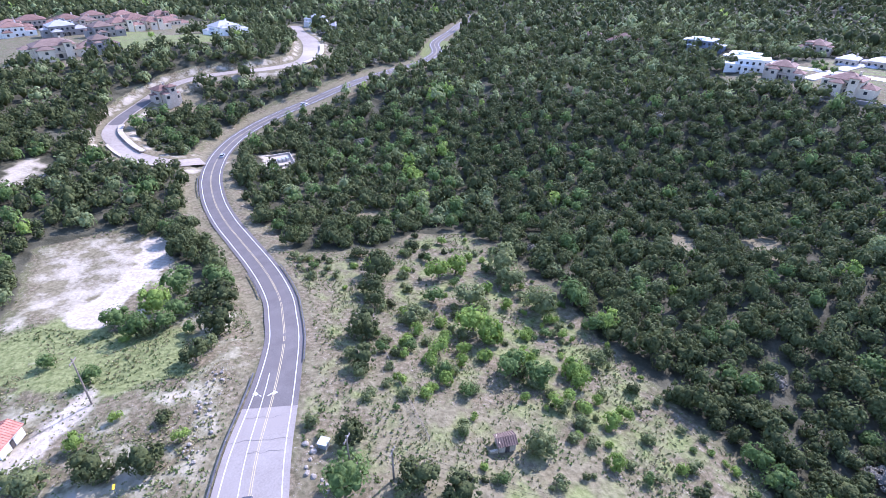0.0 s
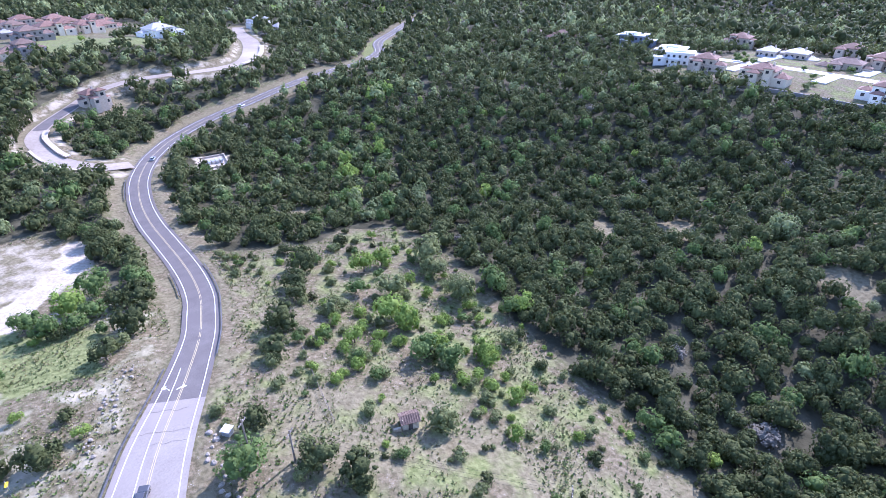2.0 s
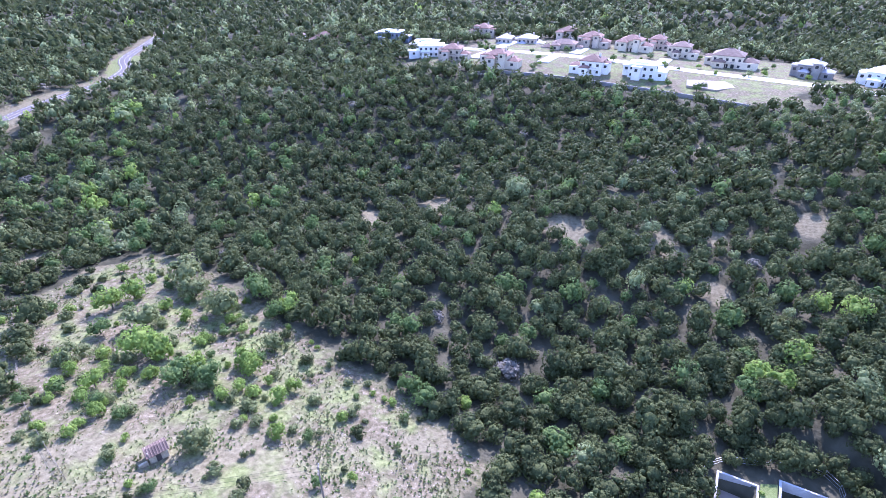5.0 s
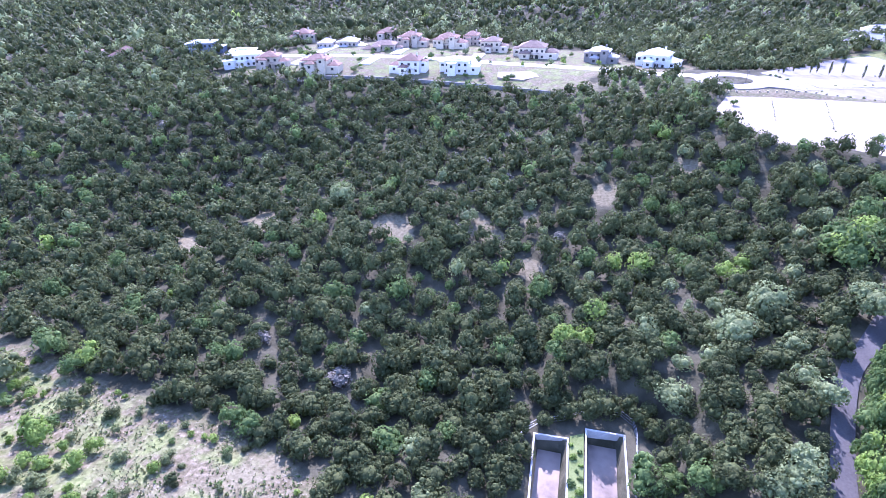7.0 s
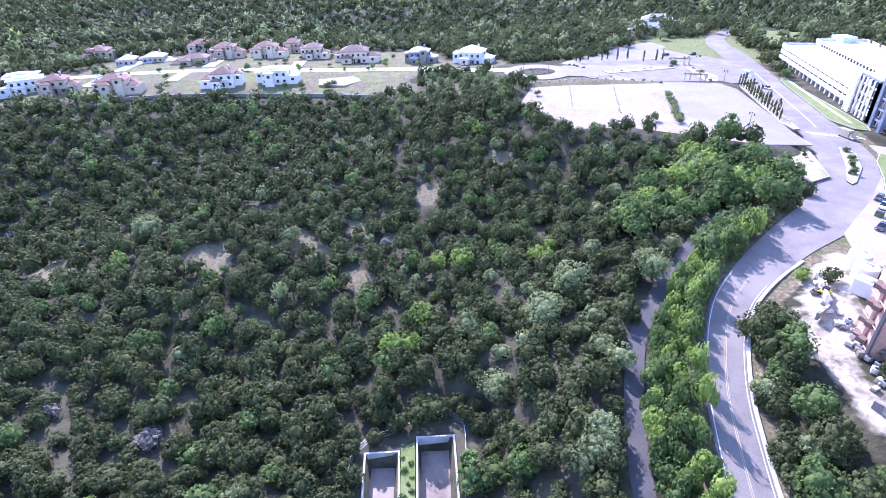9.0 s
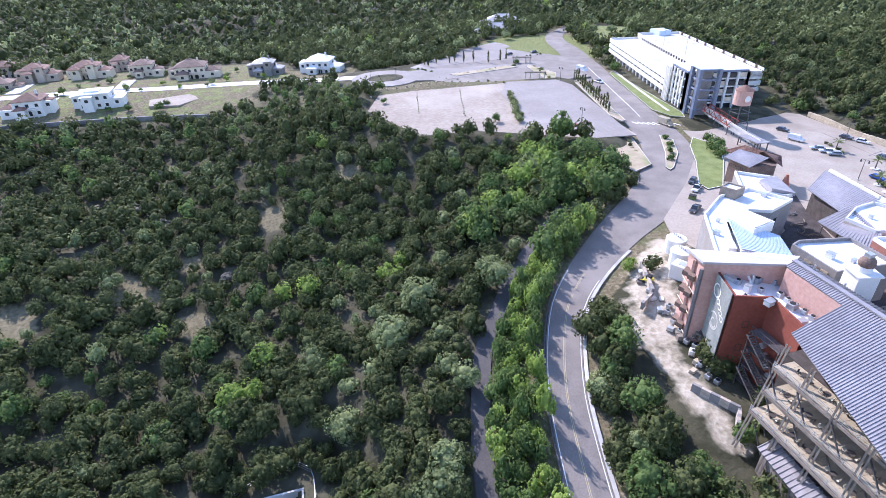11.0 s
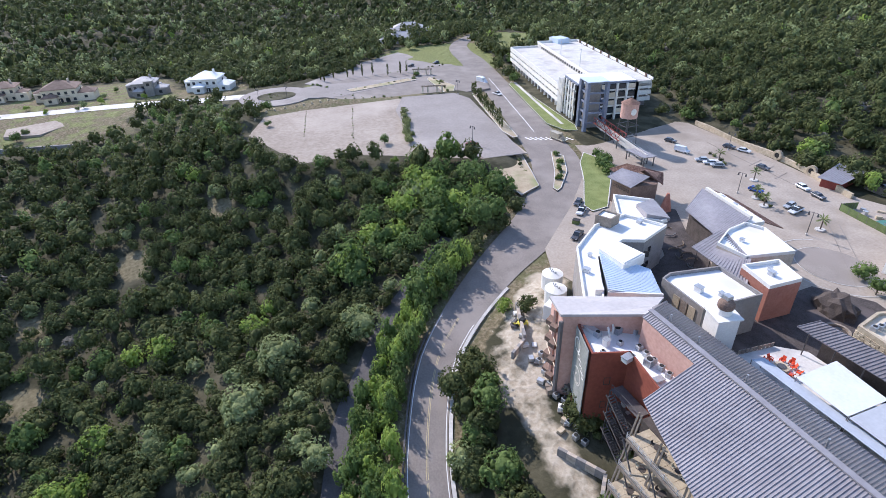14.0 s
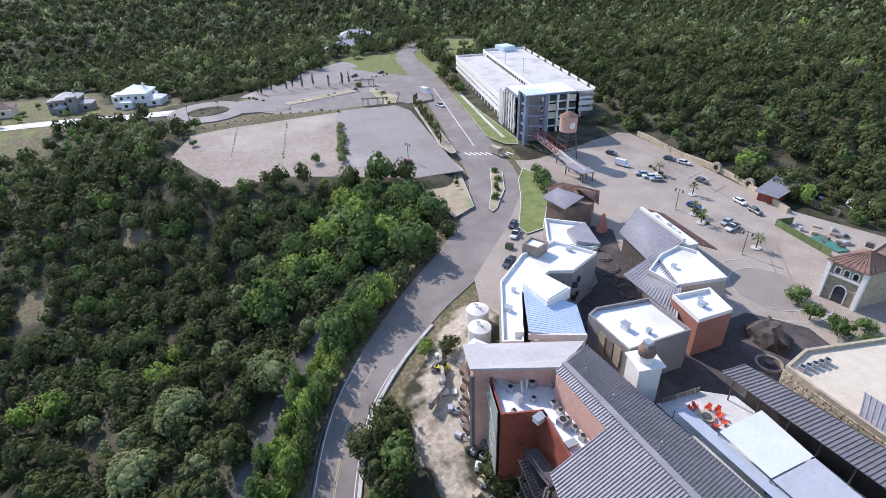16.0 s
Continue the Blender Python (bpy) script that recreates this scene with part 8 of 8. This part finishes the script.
# fronts of the ridge houses face the valley (towards -x): turn -90
for row in (
    (402, 243, -75, 22, 13, 2, "flat", M_BLUESTEEL, None, "dark modern house with a white flat roof", 1, False),
    (398, 206, -70, 22, 11, 1, "flat", M_TAN, None, "tan modern house with a broad white flat roof", 1, False),
    (372, 186, -60, 22, 11, 2, "flat", M_STUCCO, None, H_WHITE, -1, False),
    (364, 163, -75, 18, 12, 2, "hip", M_TAN, M_TILE, "pale stone villa with arcades and clay tile roofs", 1, True),
    (357, 124, -85, 22, 13, 2, "hip", M_CREAM, M_TILE, "large villa with arched loggia and clay tile roof", 1, True),
    (466, 190, -80, 19, 14, 2, "hip", M_TAN, M_TILE, H_TILE, -1, False),
    (438, 156, -80, 15, 12, 1, "hip", M_TAN, M_LILAC, "low tan house with a pale grey hipped roof", 1, False),
    (446, 140, -85, 20, 12, 1, "hip", M_TAN, M_LILAC, "low tan house with a pale grey hipped roof", 1, False),
    (430, 104, -85, 24, 12, 1, "hip", M_TAN, M_BROWNTILE, "low tan house with a brown tile roof", -1, False),
    (452, 90, -85, 20, 14, 2, "hip", M_TAN, M_TILE, H_TILE, 1, False),
    (368, 64, -88, 19, 13, 2, "hip", M_STUCCO, M_TILE, "white two-storey villa with arcade and tile roof", -1, True),
    (372, 34, -88, 19, 12, 2, "flat", M_STUCCO, None, "white modern house with balconies and flat roof", 1, False),
    (452, 60, -90, 22, 14, 2, "hip", M_CREAM, M_TILE, H_TILE, 1, True),
    (446, 24, -90, 17, 12, 2, "hip", M_CREAM, M_BROWNTILE, H_TILE, 1, False),
    (428, -8, -92, 26, 15, 2, "hip", M_CREAM, M_BROWNTILE, "large pale villa with a brown hipped roof", 0, True),
    (415, -54, -100, 18, 12, 2, "hip", M_GREYWALL, M_LILAC, "grey house with blue-grey roofs", 1, False),
    (403, -89, -110, 22, 14, 2, "hip", M_STUCCO, M_WHITEROOF, "white two-storey house with a pale metal roof", 1, True),
    (404, 352, -60, 20, 12, 1, "hip", M_STUCCO, M_BROWNTILE, "low villa on the wooded ridge", 1, False),
    (400, 313, -70, 20, 12, 1, "hip", M_CREAM, M_TILE, H_TILE, -1, False),
    (478, 46, -90, 14, 12, 2, "hip", M_TAN, M_TILE, H_TILE, 0, False),
    (484, 120, -90, 20, 13, 2, "hip", M_TAN, M_TILE, H_TILE, 1, False),
    (-15, 628, 5, 24, 14, 2, "hip", M_TAN, M_TILE, H_TILE, 1, True),
    (12, 612, 8, 22, 14, 2, "hip", M_STUCCO, M_TILE, H_TILE, -1, False),
    (34, 645, 8, 20, 13, 2, "hip", M_TAN, M_TILE, H_TILE, 1, False),
    (4, 540, 10, 20, 13, 2, "hip", M_GREYWALL, M_LILAC, "large pale grey house with grey roof", 1, True),
    (30, 512, 15, 17, 12, 2, "hip", M_GREYWALL, M_BROWNTILE, "grey house still under scaffolding", 0, True),
    (46, 548, 15, 19, 13, 2, "hip", M_CREAM, M_TILE, H_TILE, 1, False),
    (64, 600, 15, 21, 13, 2, "hip", M_CREAM, M_TILE, H_TILE, -1, False),
    (92, 612, 15, 24, 14, 1, "hip", M_CREAM, M_TILE, H_TILE, 1, False),
    (106, 452, 20, 20, 12, 2, "hip", M_STUCCO, M_LILAC, "white house with pale tile roof at the wood's edge", 1, False),
    (-4, 426, 8, 26, 13, 2, "hip", M_CREAM, M_BROWNTILE, "long yellow villa with arched windows", 0, True),
    (-30, 604, 5, 18, 13, 2, "hip", M_TAN, M_TILE, H_TILE, 1, False),
    (22, 430, 10, 12, 10, 2, "hip", M_GREYWALL, M_BROWNTILE, "grey stone villa beside the yellow one", 0, True),
    (222, 560, 25, 22, 13, 2, "hip", M_STUCCO, M_LILAC, "pale house with grey roofs in the woods", 1, False),
    (232, 532, 25, 16, 11, 1, "hip", M_TAN, M_LILAC, "pale house with grey roofs in the woods", 1, False),
    (41, 346, 20, 12, 9, 2, "hip", M_TAN, M_TILE, "small stone gatehouse with a clay tile roof", 1, True),
    (-28, 566, 5, 18, 12, 2, "hip", M_STUCCO, M_TILE, H_TILE, 1, False),
    (24, 578, 12, 18, 12, 2, "hip", M_TAN, M_BROWNTILE, H_TILE, -1, False),
    (72, 560, 15, 16, 11, 2, "hip", M_CREAM, M_TILE, H_TILE, 1, False),
    (60, 650, 12, 20, 13, 2, "hip", M_TAN, M_TILE, H_TILE, -1, False),
    (92, 650, 12, 18, 12, 2, "hip", M_TAN, M_TILE, H_TILE, 1, False),
    (505, -250, -110, 34, 15, 2, "hip", M_CREAM, M_LILAC, "cream two-storey building with a pale grey hipped roof", 0, False),
    (470, -232, -110, 30, 14, 1, "hip", M_STUCCO, M_LILAC, "long low building with a pale grey roof", 0, False),
):
    x, y, turn, w, d, fl, rf, wm, tm, lab, wing, ar = row
    if x < 130 and y > 400:
        w, d = w * 1.25, d * 1.1
    house(x, y, turn, w, d, fl, rf, wm, tm, lab, wing, ar)
# long retaining wall below the ridge houses
terrace_wall = thing("retaining_wall", Matrix(), "long grey stone retaining wall below the houses", "wall")
tl = spline([(344, 142, 0), (339, 122, 0), (343, 104, 0), (346, 80, 0), (347, 55, 0), (346, 30, 0), (342, 5, 0), (334, -18, 0), (328, -30, 0)], 4)
tz = ground_z(tl[:, 0], tl[:, 1])
for i in range(len(tl) - 1):
    part("wall_block", beam(bmesh.new(), (tl[i][0], tl[i][1], tz[i] + 0.4), (tl[i + 1][0], tl[i + 1][1], tz[i + 1] + 0.4), 0.8, 3.0), M_GREYWALL, terrace_wall)
foundation = tagged(slab("foundation", [(372, 8), (378, -12), (366, -20), (354, -10), (358, 6)], height(366, -6) + 0.5, M_CALICHE, 1.5), "pale new house foundation on the ridge", "foundation", kind="structure")
for k, (x, y, s) in enumerate(((380, 64, 9), (384, 34, 9), (385, 100, 10), (380, 150, 11), (390, 190, 14), (420, 90, 9), (412, 30, 9), (420, 150, 10))):
    tagged(slab("driveway", [(x - s, y - 4), (x + s * 1.6, y - 4), (x + s * 1.6, y + 4), (x - s, y + 4)], height(x, y) + 0.35 + 0.01 * k, M_CONC, 1.4), "pale concrete driveway beside a house", "driveway", kind="structure")
camp_wall = thing("walled_pad", Matrix(), "small walled concrete service pad with pipes", "pad")
cz = height(75, 252)
part("slab", prism([(66, 245), (79, 244), (82, 260), (69, 261)], cz - 1, cz + 0.3), M_TAN, camp_wall)
bm, inner = ring([(66, 245), (79, 244), (82, 260), (69, 261)], 0.4, cz + 0.304, cz + 1.2)
part("wall", bm, M_TAN, camp_wall)
for k in range(4):
    part("pipe_box", boxed(71 + 2 * k, 250, cz + 0.305, 72.2 + 2 * k, 253, cz + 1.8), M_GALV, camp_wall)


# ---- single trees and shrubs of the clearings and roadsides: trunk, limbs and crown ----
def tree_meshes(kind, material, seeds, tall, lobes, clumps, sprays, size):
    out = []
    for s in seeds:
        v, f = crown(s, lobes, clumps, sprays, size, tall, ICO1, 0.22)
        m = bpy.data.meshes.new("crown")
        v = v.copy()
        v[:, 2] += 0.12 if kind in "og" else -0.08
        fill_mesh(m, v, f)
        m.materials.append(material)
        bm = bmesh.new()
        tube(bm, (0, 0, -0.35), (0.03, 0.02, 0.75), 0.07, 0.045, 7)
        r = random.Random(s)
        for k in range(4):
            a = r.uniform(0, 6.28)
            tube(bm, (0.02, 0.01, 0.35 + 0.1 * k), (0.5 * math.cos(a), 0.5 * math.sin(a), 0.8 + 0.08 * k), 0.035, 0.012, 5)
        t = bpy.data.meshes.new("trunk")
        bm.to_mesh(t)
        bm.free()
        t.materials.append(M_BARK)
        out.append((m, t))
    return out


TREE_KINDS = {
    "j": ("juniper", "dark green bushy juniper", tree_meshes("j", M_JUNIPER, (11, 12, 13, 14), 1.05, 6, 12, 440, 0.085)),
    "o": ("oak", "mid-green spreading oak", tree_meshes("o", M_OAK, (21, 22, 23, 24), 1.0, 8, 10, 480, 0.085)),
    "b": ("young_tree", "bright yellow-green young leafy tree", tree_meshes("b", M_BRIGHT, (31, 32, 33, 34), 1.1, 7, 8, 400, 0.095)),
    "s": ("shrub", "soft grey-green rounded shrub", tree_meshes("s", M_SCRUB, (41, 42, 43, 44), 0.9, 6, 8, 460, 0.08)),
    "g": ("live_oak", "grey-green live oak with a broad crown", tree_meshes("g", M_SILVER, (51, 52, 53, 54), 0.95, 9, 10, 520, 0.08)),
}
PLACES = {"j": "in the dry field", "o": "beside the woods", "b": "in the dry field", "s": "in the dry field", "g": "among the junipers"}


def plant_tree(x, y, r, kind, where=None):
    name, label, meshes = TREE_KINDS[kind]
    m, t = meshes[int(abs(x * 13 + y * 7)) % len(meshes)]
    place = lambda: Matrix.LocRotScale((x, y, height(x, y) - 0.1), Euler((0, 0, radians((x * 57 + y * 31) % 360))), (r, r, r * (0.95 + 0.25 * ((x * 3.7) % 1))))
    if r < 1.6:
        # low bushes have no stem to see
        o = new({"j": "juniper_bush", "o": "oak_bush", "b": "young_bush", "s": "shrub", "g": "oak_bush"}[kind], m)
        o.matrix_world = place()
        return tagged(o, label.replace("tree", "bush").replace("spreading oak", "oak bush") + " " + (where or PLACES[kind]), "bush")
    turn = (x * 57 + y * 31) % 360
    o = thing(name, Matrix.LocRotScale((x, y, height(x, y) - 0.1), Euler((0, 0, radians(turn))), (r, r, r * (0.95 + 0.25 * ((x * 3.7) % 1)))), label + " " + (where or PLACES[kind]), "tree" if kind != "s" else "shrub")
    c = new("crown", m)
    c.parent = o
    k = new("trunk", t)
    k.parent = o


FIELD_TREES_A = [(70.5, 88.7, 5.1, "b"), (70.8, 81.7, 4.5, "b"), (55.9, 83.5, 3, "b"), (51.9, 81.2, 2.3, "b"), (52.5, 76.3, 2.4, "o"), (52.8, 67.9, 2.3, "o"), (66.8, 68.9, 4.5, "o"), (71.4, 64.3, 4.1, "o"), (72.6, 70.4, 3.4, "b"), (80.7, 61.9, 3.8, "b"), (78.9, 58, 2.8, "b"), (68.9, 56, 2.1, "b"), (73.3, 56.1, 2, "b"), (73.6, 52.1, 2.1, "b"), (78.8, 52.6, 1.6, "b"), (78.2, 100.6, 5.6, "s"), (101.8, 114.6, 7, "s"), (97.6, 104.5, 5.5, "s")]
FIELD_TREES_B = [(94.8, 88.1, 6.1, "s"), (105.8, 85.6, 5.2, "o"), (57.9, 99.9, 4.2, "s"), (70, 107.3, 3.5, "o"), (79.9, 119.5, 4.4, "b"), (87.1, 120, 4.5, "b"), (87.7, 104.4, 2.7, "b"), (86.8, 94.3, 2.5, "b"), (105.6, 72.2, 4.4, "b"), (101, 73.8, 3.4, "o"), (47.8, 86.4, 1.7, "b"), (42.4, 77.9, 1.4, "b"), (52, 91.8, 1.9, "b"), (64.1, 95, 2.3, "b"), (44.7, 71.6, 1.9, "b"), (64.9, 76.4, 2.5, "b"), (61.8, 81.6, 2.1, "b"), (57, 48.2, 4.1, "s")]
FIELD_TREES_C = [(89.4, 62.9, 3.1, "s"), (82.1, 80.2, 1.9, "b"), (75.8, 46.1, 2.6, "b"), (67.6, 43.8, 2.1, "s"), (67.4, 37.8, 2.4, "b"), (92.9, 78.5, 1.9, "s"), (64.6, 145.1, 3.3, "j"), (63.5, 130.6, 5.3, "j"), (56, 119.5, 5.1, "j"), (53.4, 112.3, 4.1, "j"), (44.3, 100.4, 5.1, "j"), (37.7, 87.2, 4.2, "j"), (33.3, 76.7, 2, "s"), (24.5, 67.3, 3.8, "j"), (19.9, 57.5, 5.1, "o"), (31.2, 52.1, 4.3, "j"), (35.5, 45.5, 4.5, "j"), (83.9, 143.2, 3.1, "j")]
LEFT_TREES = [(-7.8, 136.8, 4.4, "o"), (-4.6, 129.3, 3.9, "o"), (1.6, 140.2, 5.1, "b"), (8.8, 146.9, 5.4, "o"), (6.5, 133.7, 4.1, "o"), (1.7, 129.3, 3.5, "o"), (-3.1, 128.8, 3.4, "j"), (18.4, 143.3, 5.5, "o"), (17.9, 133.4, 5.7, "j"), (14, 120.7, 5.3, "j"), (13.1, 136.1, 4.3, "j"), (9, 113, 3.1, "s"), (5.6, 109.1, 4, "j"), (-4, 91.2, 2, "j"), (-1.8, 84.4, 1.8, "b"), (-23.3, 127.2, 2.2, "o"), (-15.3, 114.4, 2.9, "o"), (-18.7, 93.9, 2.4, "b"), (-8.9, 81.3, 4.3, "j"), (-16.2, 84.5, 4.5, "j"), (13.7, 172.9, 5.6, "j"), (18.5, 181, 4.1, "s"), (-25.3, 88, 4.1, "s"), (-28.9, 90.7, 3, "s"), (13.8, 184.7, 5.3, "j"), (-7, 128, 1.7, "b"), (7.1, 123.2, 2.2, "o"), (-11.8, 97.3, 1.5, "b")]
EAST_TREES_A = [(174.8, -68.5, 5.2, "b"), (140, -53.1, 4.3, "b"), (139.8, -48.1, 4.3, "b"), (150.1, -55.9, 4.9, "b"), (175.8, -97, 3.5, "b"), (140.1, -87.5, 6.5, "g"), (151.2, -96.7, 6.9, "g"), (142.4, -67.9, 4.7, "g"), (122, -73.8, 5.1, "g"), (124, -97, 3.6, "g"), (99.9, -90.9, 4.8, "g"), (95.9, -86, 4.1, "g"), (147.1, -117.2, 6.8, "g"), (196.5, -9.8, 4.7, "g"), (202.8, 41.9, 6.5, "g"), (255.5, -81, 4.6, "b"), (169.4, -94.3, 3.2, "b"), (209.8, -140.4, 5.0, "o"), (198.6, -168.1, 5.4, "o")]
EAST_TREES_B = [(136.6, -124.2, 4.5, "b"), (120, -113.2, 3.8, "b"), (112.7, -108.4, 4.2, "b"), (99.9, -105.7, 4.8, "b"), (90.2, -101.8, 4.2, "b"), (151, -132.8, 6.2, "o"), (126.6, -117.8, 3.3, "b"), (160.5, -142.2, 5.7, "o"), (169.9, -159.2, 6.9, "o"), (190.9, -166.7, 6.7, "b"), (189.4, -174, 5.7, "o"), (136.6, -148.1, 3.1, "b"), (132.5, -152.1, 2.8, "j"), (112.6, -132.8, 4.8, "o"), (99.1, -128.5, 4.3, "o"), (85.1, -121.4, 4.8, "o"), (120.8, -134.2, 4.4, "j"), (107.8, -127.5, 3.4, "o"), (83.3, -130.1, 3.8, "o"), (91.7, -129.4, 4, "j"), (76.4, -128.6, 3.8, "o")]
for rows, where in ((FIELD_TREES_A, None), (FIELD_TREES_B, None), (FIELD_TREES_C, None), (LEFT_TREES, "on the open ground beside the road"), (EAST_TREES_A, "in the woods"), (EAST_TREES_B, "beside the village road")):
    for x, y, r, kind in rows:
        plant_tree(x, y, r * (0.88 if kind == "g" else 0.8 if where == "beside the village road" and kind == "b" else 1.0), kind, where)
# smaller shrubs strewn over the field
r = random.Random(17)
count = 0
while count < 230:
    x, y = r.uniform(20, 114), r.uniform(-2, 155)
    deep = float(inside(FIELD, np.array([x]), np.array([y]))[0])
    if deep < 1.5 or near_course(ROAD_A, np.array([x]), np.array([y]))[0][0] < 9 or math.hypot(x - 50.6, y - 52) < 4:
        continue
    if x < 40 and y > 62 and r.random() < 0.85:
        continue
    count += 1
    plant_tree(x, y, r.uniform(0.7, 2.3), r.choice("bsssobj"))
count = 0
while count < 70:
    x, y = r.uniform(60, 108), r.uniform(8, 112)
    if float(inside(FIELD_GREEN, np.array([x]), np.array([y]))[0]) > 0 and float(inside(FIELD, np.array([x]), np.array([y]))[0]) > 1:
        count += 1
        plant_tree(x, y, r.uniform(0.6, 1.5), r.choice("sssbbo"))
for x, y in ((203, -205.5), (197, -201), (190.5, -197), (210, -208.3)):
    plant_tree(x, y, 1.6, "o", "on the road island")
for x, y, s in ((196, -219, 3.2), (192, -216.5, 3.6), (201, -220, 2.6), (187, -214.5, 2.4), (318.5, -114.5, 3.4), (343, -119, 1.2),  (312, -246, 3.6), (318, -249, 3.0), (352, -203, 2.2), (346, -199, 1.6), (330, -210, 1.8), (110, -230, 3.0), (104, -226, 2.6), (98, -226, 3.2), (92, -226, 3.0), (96, -232, 2.6), (87, -141, 2.4), (246, -152, 2.6), (250, -165, 1.8), (290, -112, 2.0)):
    plant_tree(x, y, s, "o" if s > 1.9 else "s", "in the village planting")
for k, (x, y) in enumerate(((430, -225), (440, -240), (452, -262), (436, -280), (420, -290), (460, -300), (410, -300), (395, -310), (380, -318))):
    plant_tree(x, y, 4.5, "o" if k % 2 else "g", "beside the far road")

# garden trees between the houses on the ridges
r = random.Random(41)
for k in range(70):
    if k < 46:
        x, y = r.uniform(352, 470), r.uniform(-60, 180)
    else:
        x, y = r.uniform(-50, 115), r.uniform(405, 640)
    if k % 2 and k < 46:
        x = r.uniform(392, 420)
    plant_tree(x, y, r.uniform(1.2, 3.0), r.choice("ogjbo"), "in a house garden")
# sprouting weeds on the bank between the basins
for k in range(18):
    plant_tree(80.5 + 1.65 * k, -53.1 + r.uniform(-1.3, 1.3), r.uniform(0.6, 1.15), r.choice("bobo"), "on the bank between the basins")
# low stone posts along the back of the bare lot
lot_edge = spline([(302, -107.5, 0), (311, -113.5, 0), (314.5, -128, 0), (316, -148, 0), (315.5, -166, 0)], 4)
for x, y, _ in lot_edge:
    post = tagged(part("edge_post", boxed(-0.45, -0.45, -0.4, 0.45, 0.45, 0.75, bevel=0.12), M_STONE, None), "low rough stone post along the lot edge", "post", "lot edge posts")
    post.location = (x, y, height(x, y))
# weeds along the rows of the bare lot
for (ax, ay), (bx, by) in (((305.4, -131.1), (267.8, -124.0)), ((304.2, -153.0), (256.8, -142.0))):
    for k in range(16):
        s = (k + r.uniform(0, 0.7)) / 16
        plant_tree(ax + (bx - ax) * s, ay + (by - ay) * s + r.uniform(-0.3, 0.3), r.uniform(0.25, 0.5), "s", "on the bare lot")
# low shrubs in the planting beds of the lots
r = random.Random(23)
for (ax, ay), (bx, by), n in (((238, -202.5), (296, -214), 7), ((308, -205), (340, -210), 9), ((339, -162), (345, -196), 8), ((190, -186), (212, -193), 7), ((190, -198), (208, -208), 6), ((304, -180), (336, -150), 8), ((350, -150), (362, -144), 4), ((366, -190), (372, -232), 9), ((338, -128), (352, -116), 6), ((176, -256.5), (186, -259), 4), ((146, -242.5), (154, -244.5), 5)):
    for k in range(n):
        s = (k + r.uniform(0.1, 0.9)) / n
        plant_tree(ax + (bx - ax) * s + r.uniform(-0.8, 0.8), ay + (by - ay) * s + r.uniform(-0.8, 0.8), r.uniform(0.5, 1.1), r.choice("soj"), "in the planting bed")

# tufts of dry grass and weeds over the field
def tuft(seed):
    q = np.random.default_rng(seed)
    V, Fc = [], []
    for k in range(7):
        a, l = q.uniform(0, 6.28), q.uniform(0.5, 1.0)
        d = np.array([math.cos(a) * q.uniform(0.2, 0.9), math.sin(a) * q.uniform(0.2, 0.9), 0.9]) * l
        s = np.array([-math.sin(a), math.cos(a), 0]) * 0.3
        V += [-s, s, d]
        Fc.append([3 * k, 3 * k + 1, 3 * k + 2])
    return np.array(V), np.array(Fc)


TUFTS = [tuft(900 + k) for k in range(6)]
for name, mm, count, size, seed in (("dry_grass_tufts", M_GRASS, 14000, 0.38, 5), ("green_weeds", M_SCRUB, 17000, 0.45, 6), ("spring_weeds", M_OAK, 3000, 0.5, 8)):
    q = np.random.default_rng(seed)
    p = np.column_stack([q.uniform(-70, 116, count * 3), q.uniform(-6, 205, count * 3)])
    ok = np.maximum(inside(FIELD, p[:, 0], p[:, 1]), inside(OPEN_LEFT, p[:, 0], p[:, 1])) > 0.5
    ok &= inside(LIMESTONE, p[:, 0], p[:, 1]) < -1
    ok &= near_course(ROAD_A, p[:, 0], p[:, 1])[0] > 7.5
    wave = np.array([noise.noise(Vector((x * 0.06, y * 0.06, seed))) for x, y in p])
    ok &= wave > q.uniform(-0.4, 0.35, len(p))
    p = p[ok][:count]
    z = ground_z(p[:, 0], p[:, 1])
    many(name, [(x, y, zz - 0.05, size * q.uniform(0.5, 2.0), q.uniform(0.35, 0.8), q.uniform(0, 6.28)) for (x, y), zz in zip(p, z)], TUFTS, mm, {"dry_grass_tufts": "tufts of pale dry grass", "green_weeds": "low grey-green weeds and brush", "spring_weeds": "bright green sprouting weeds"}[name], "grass")
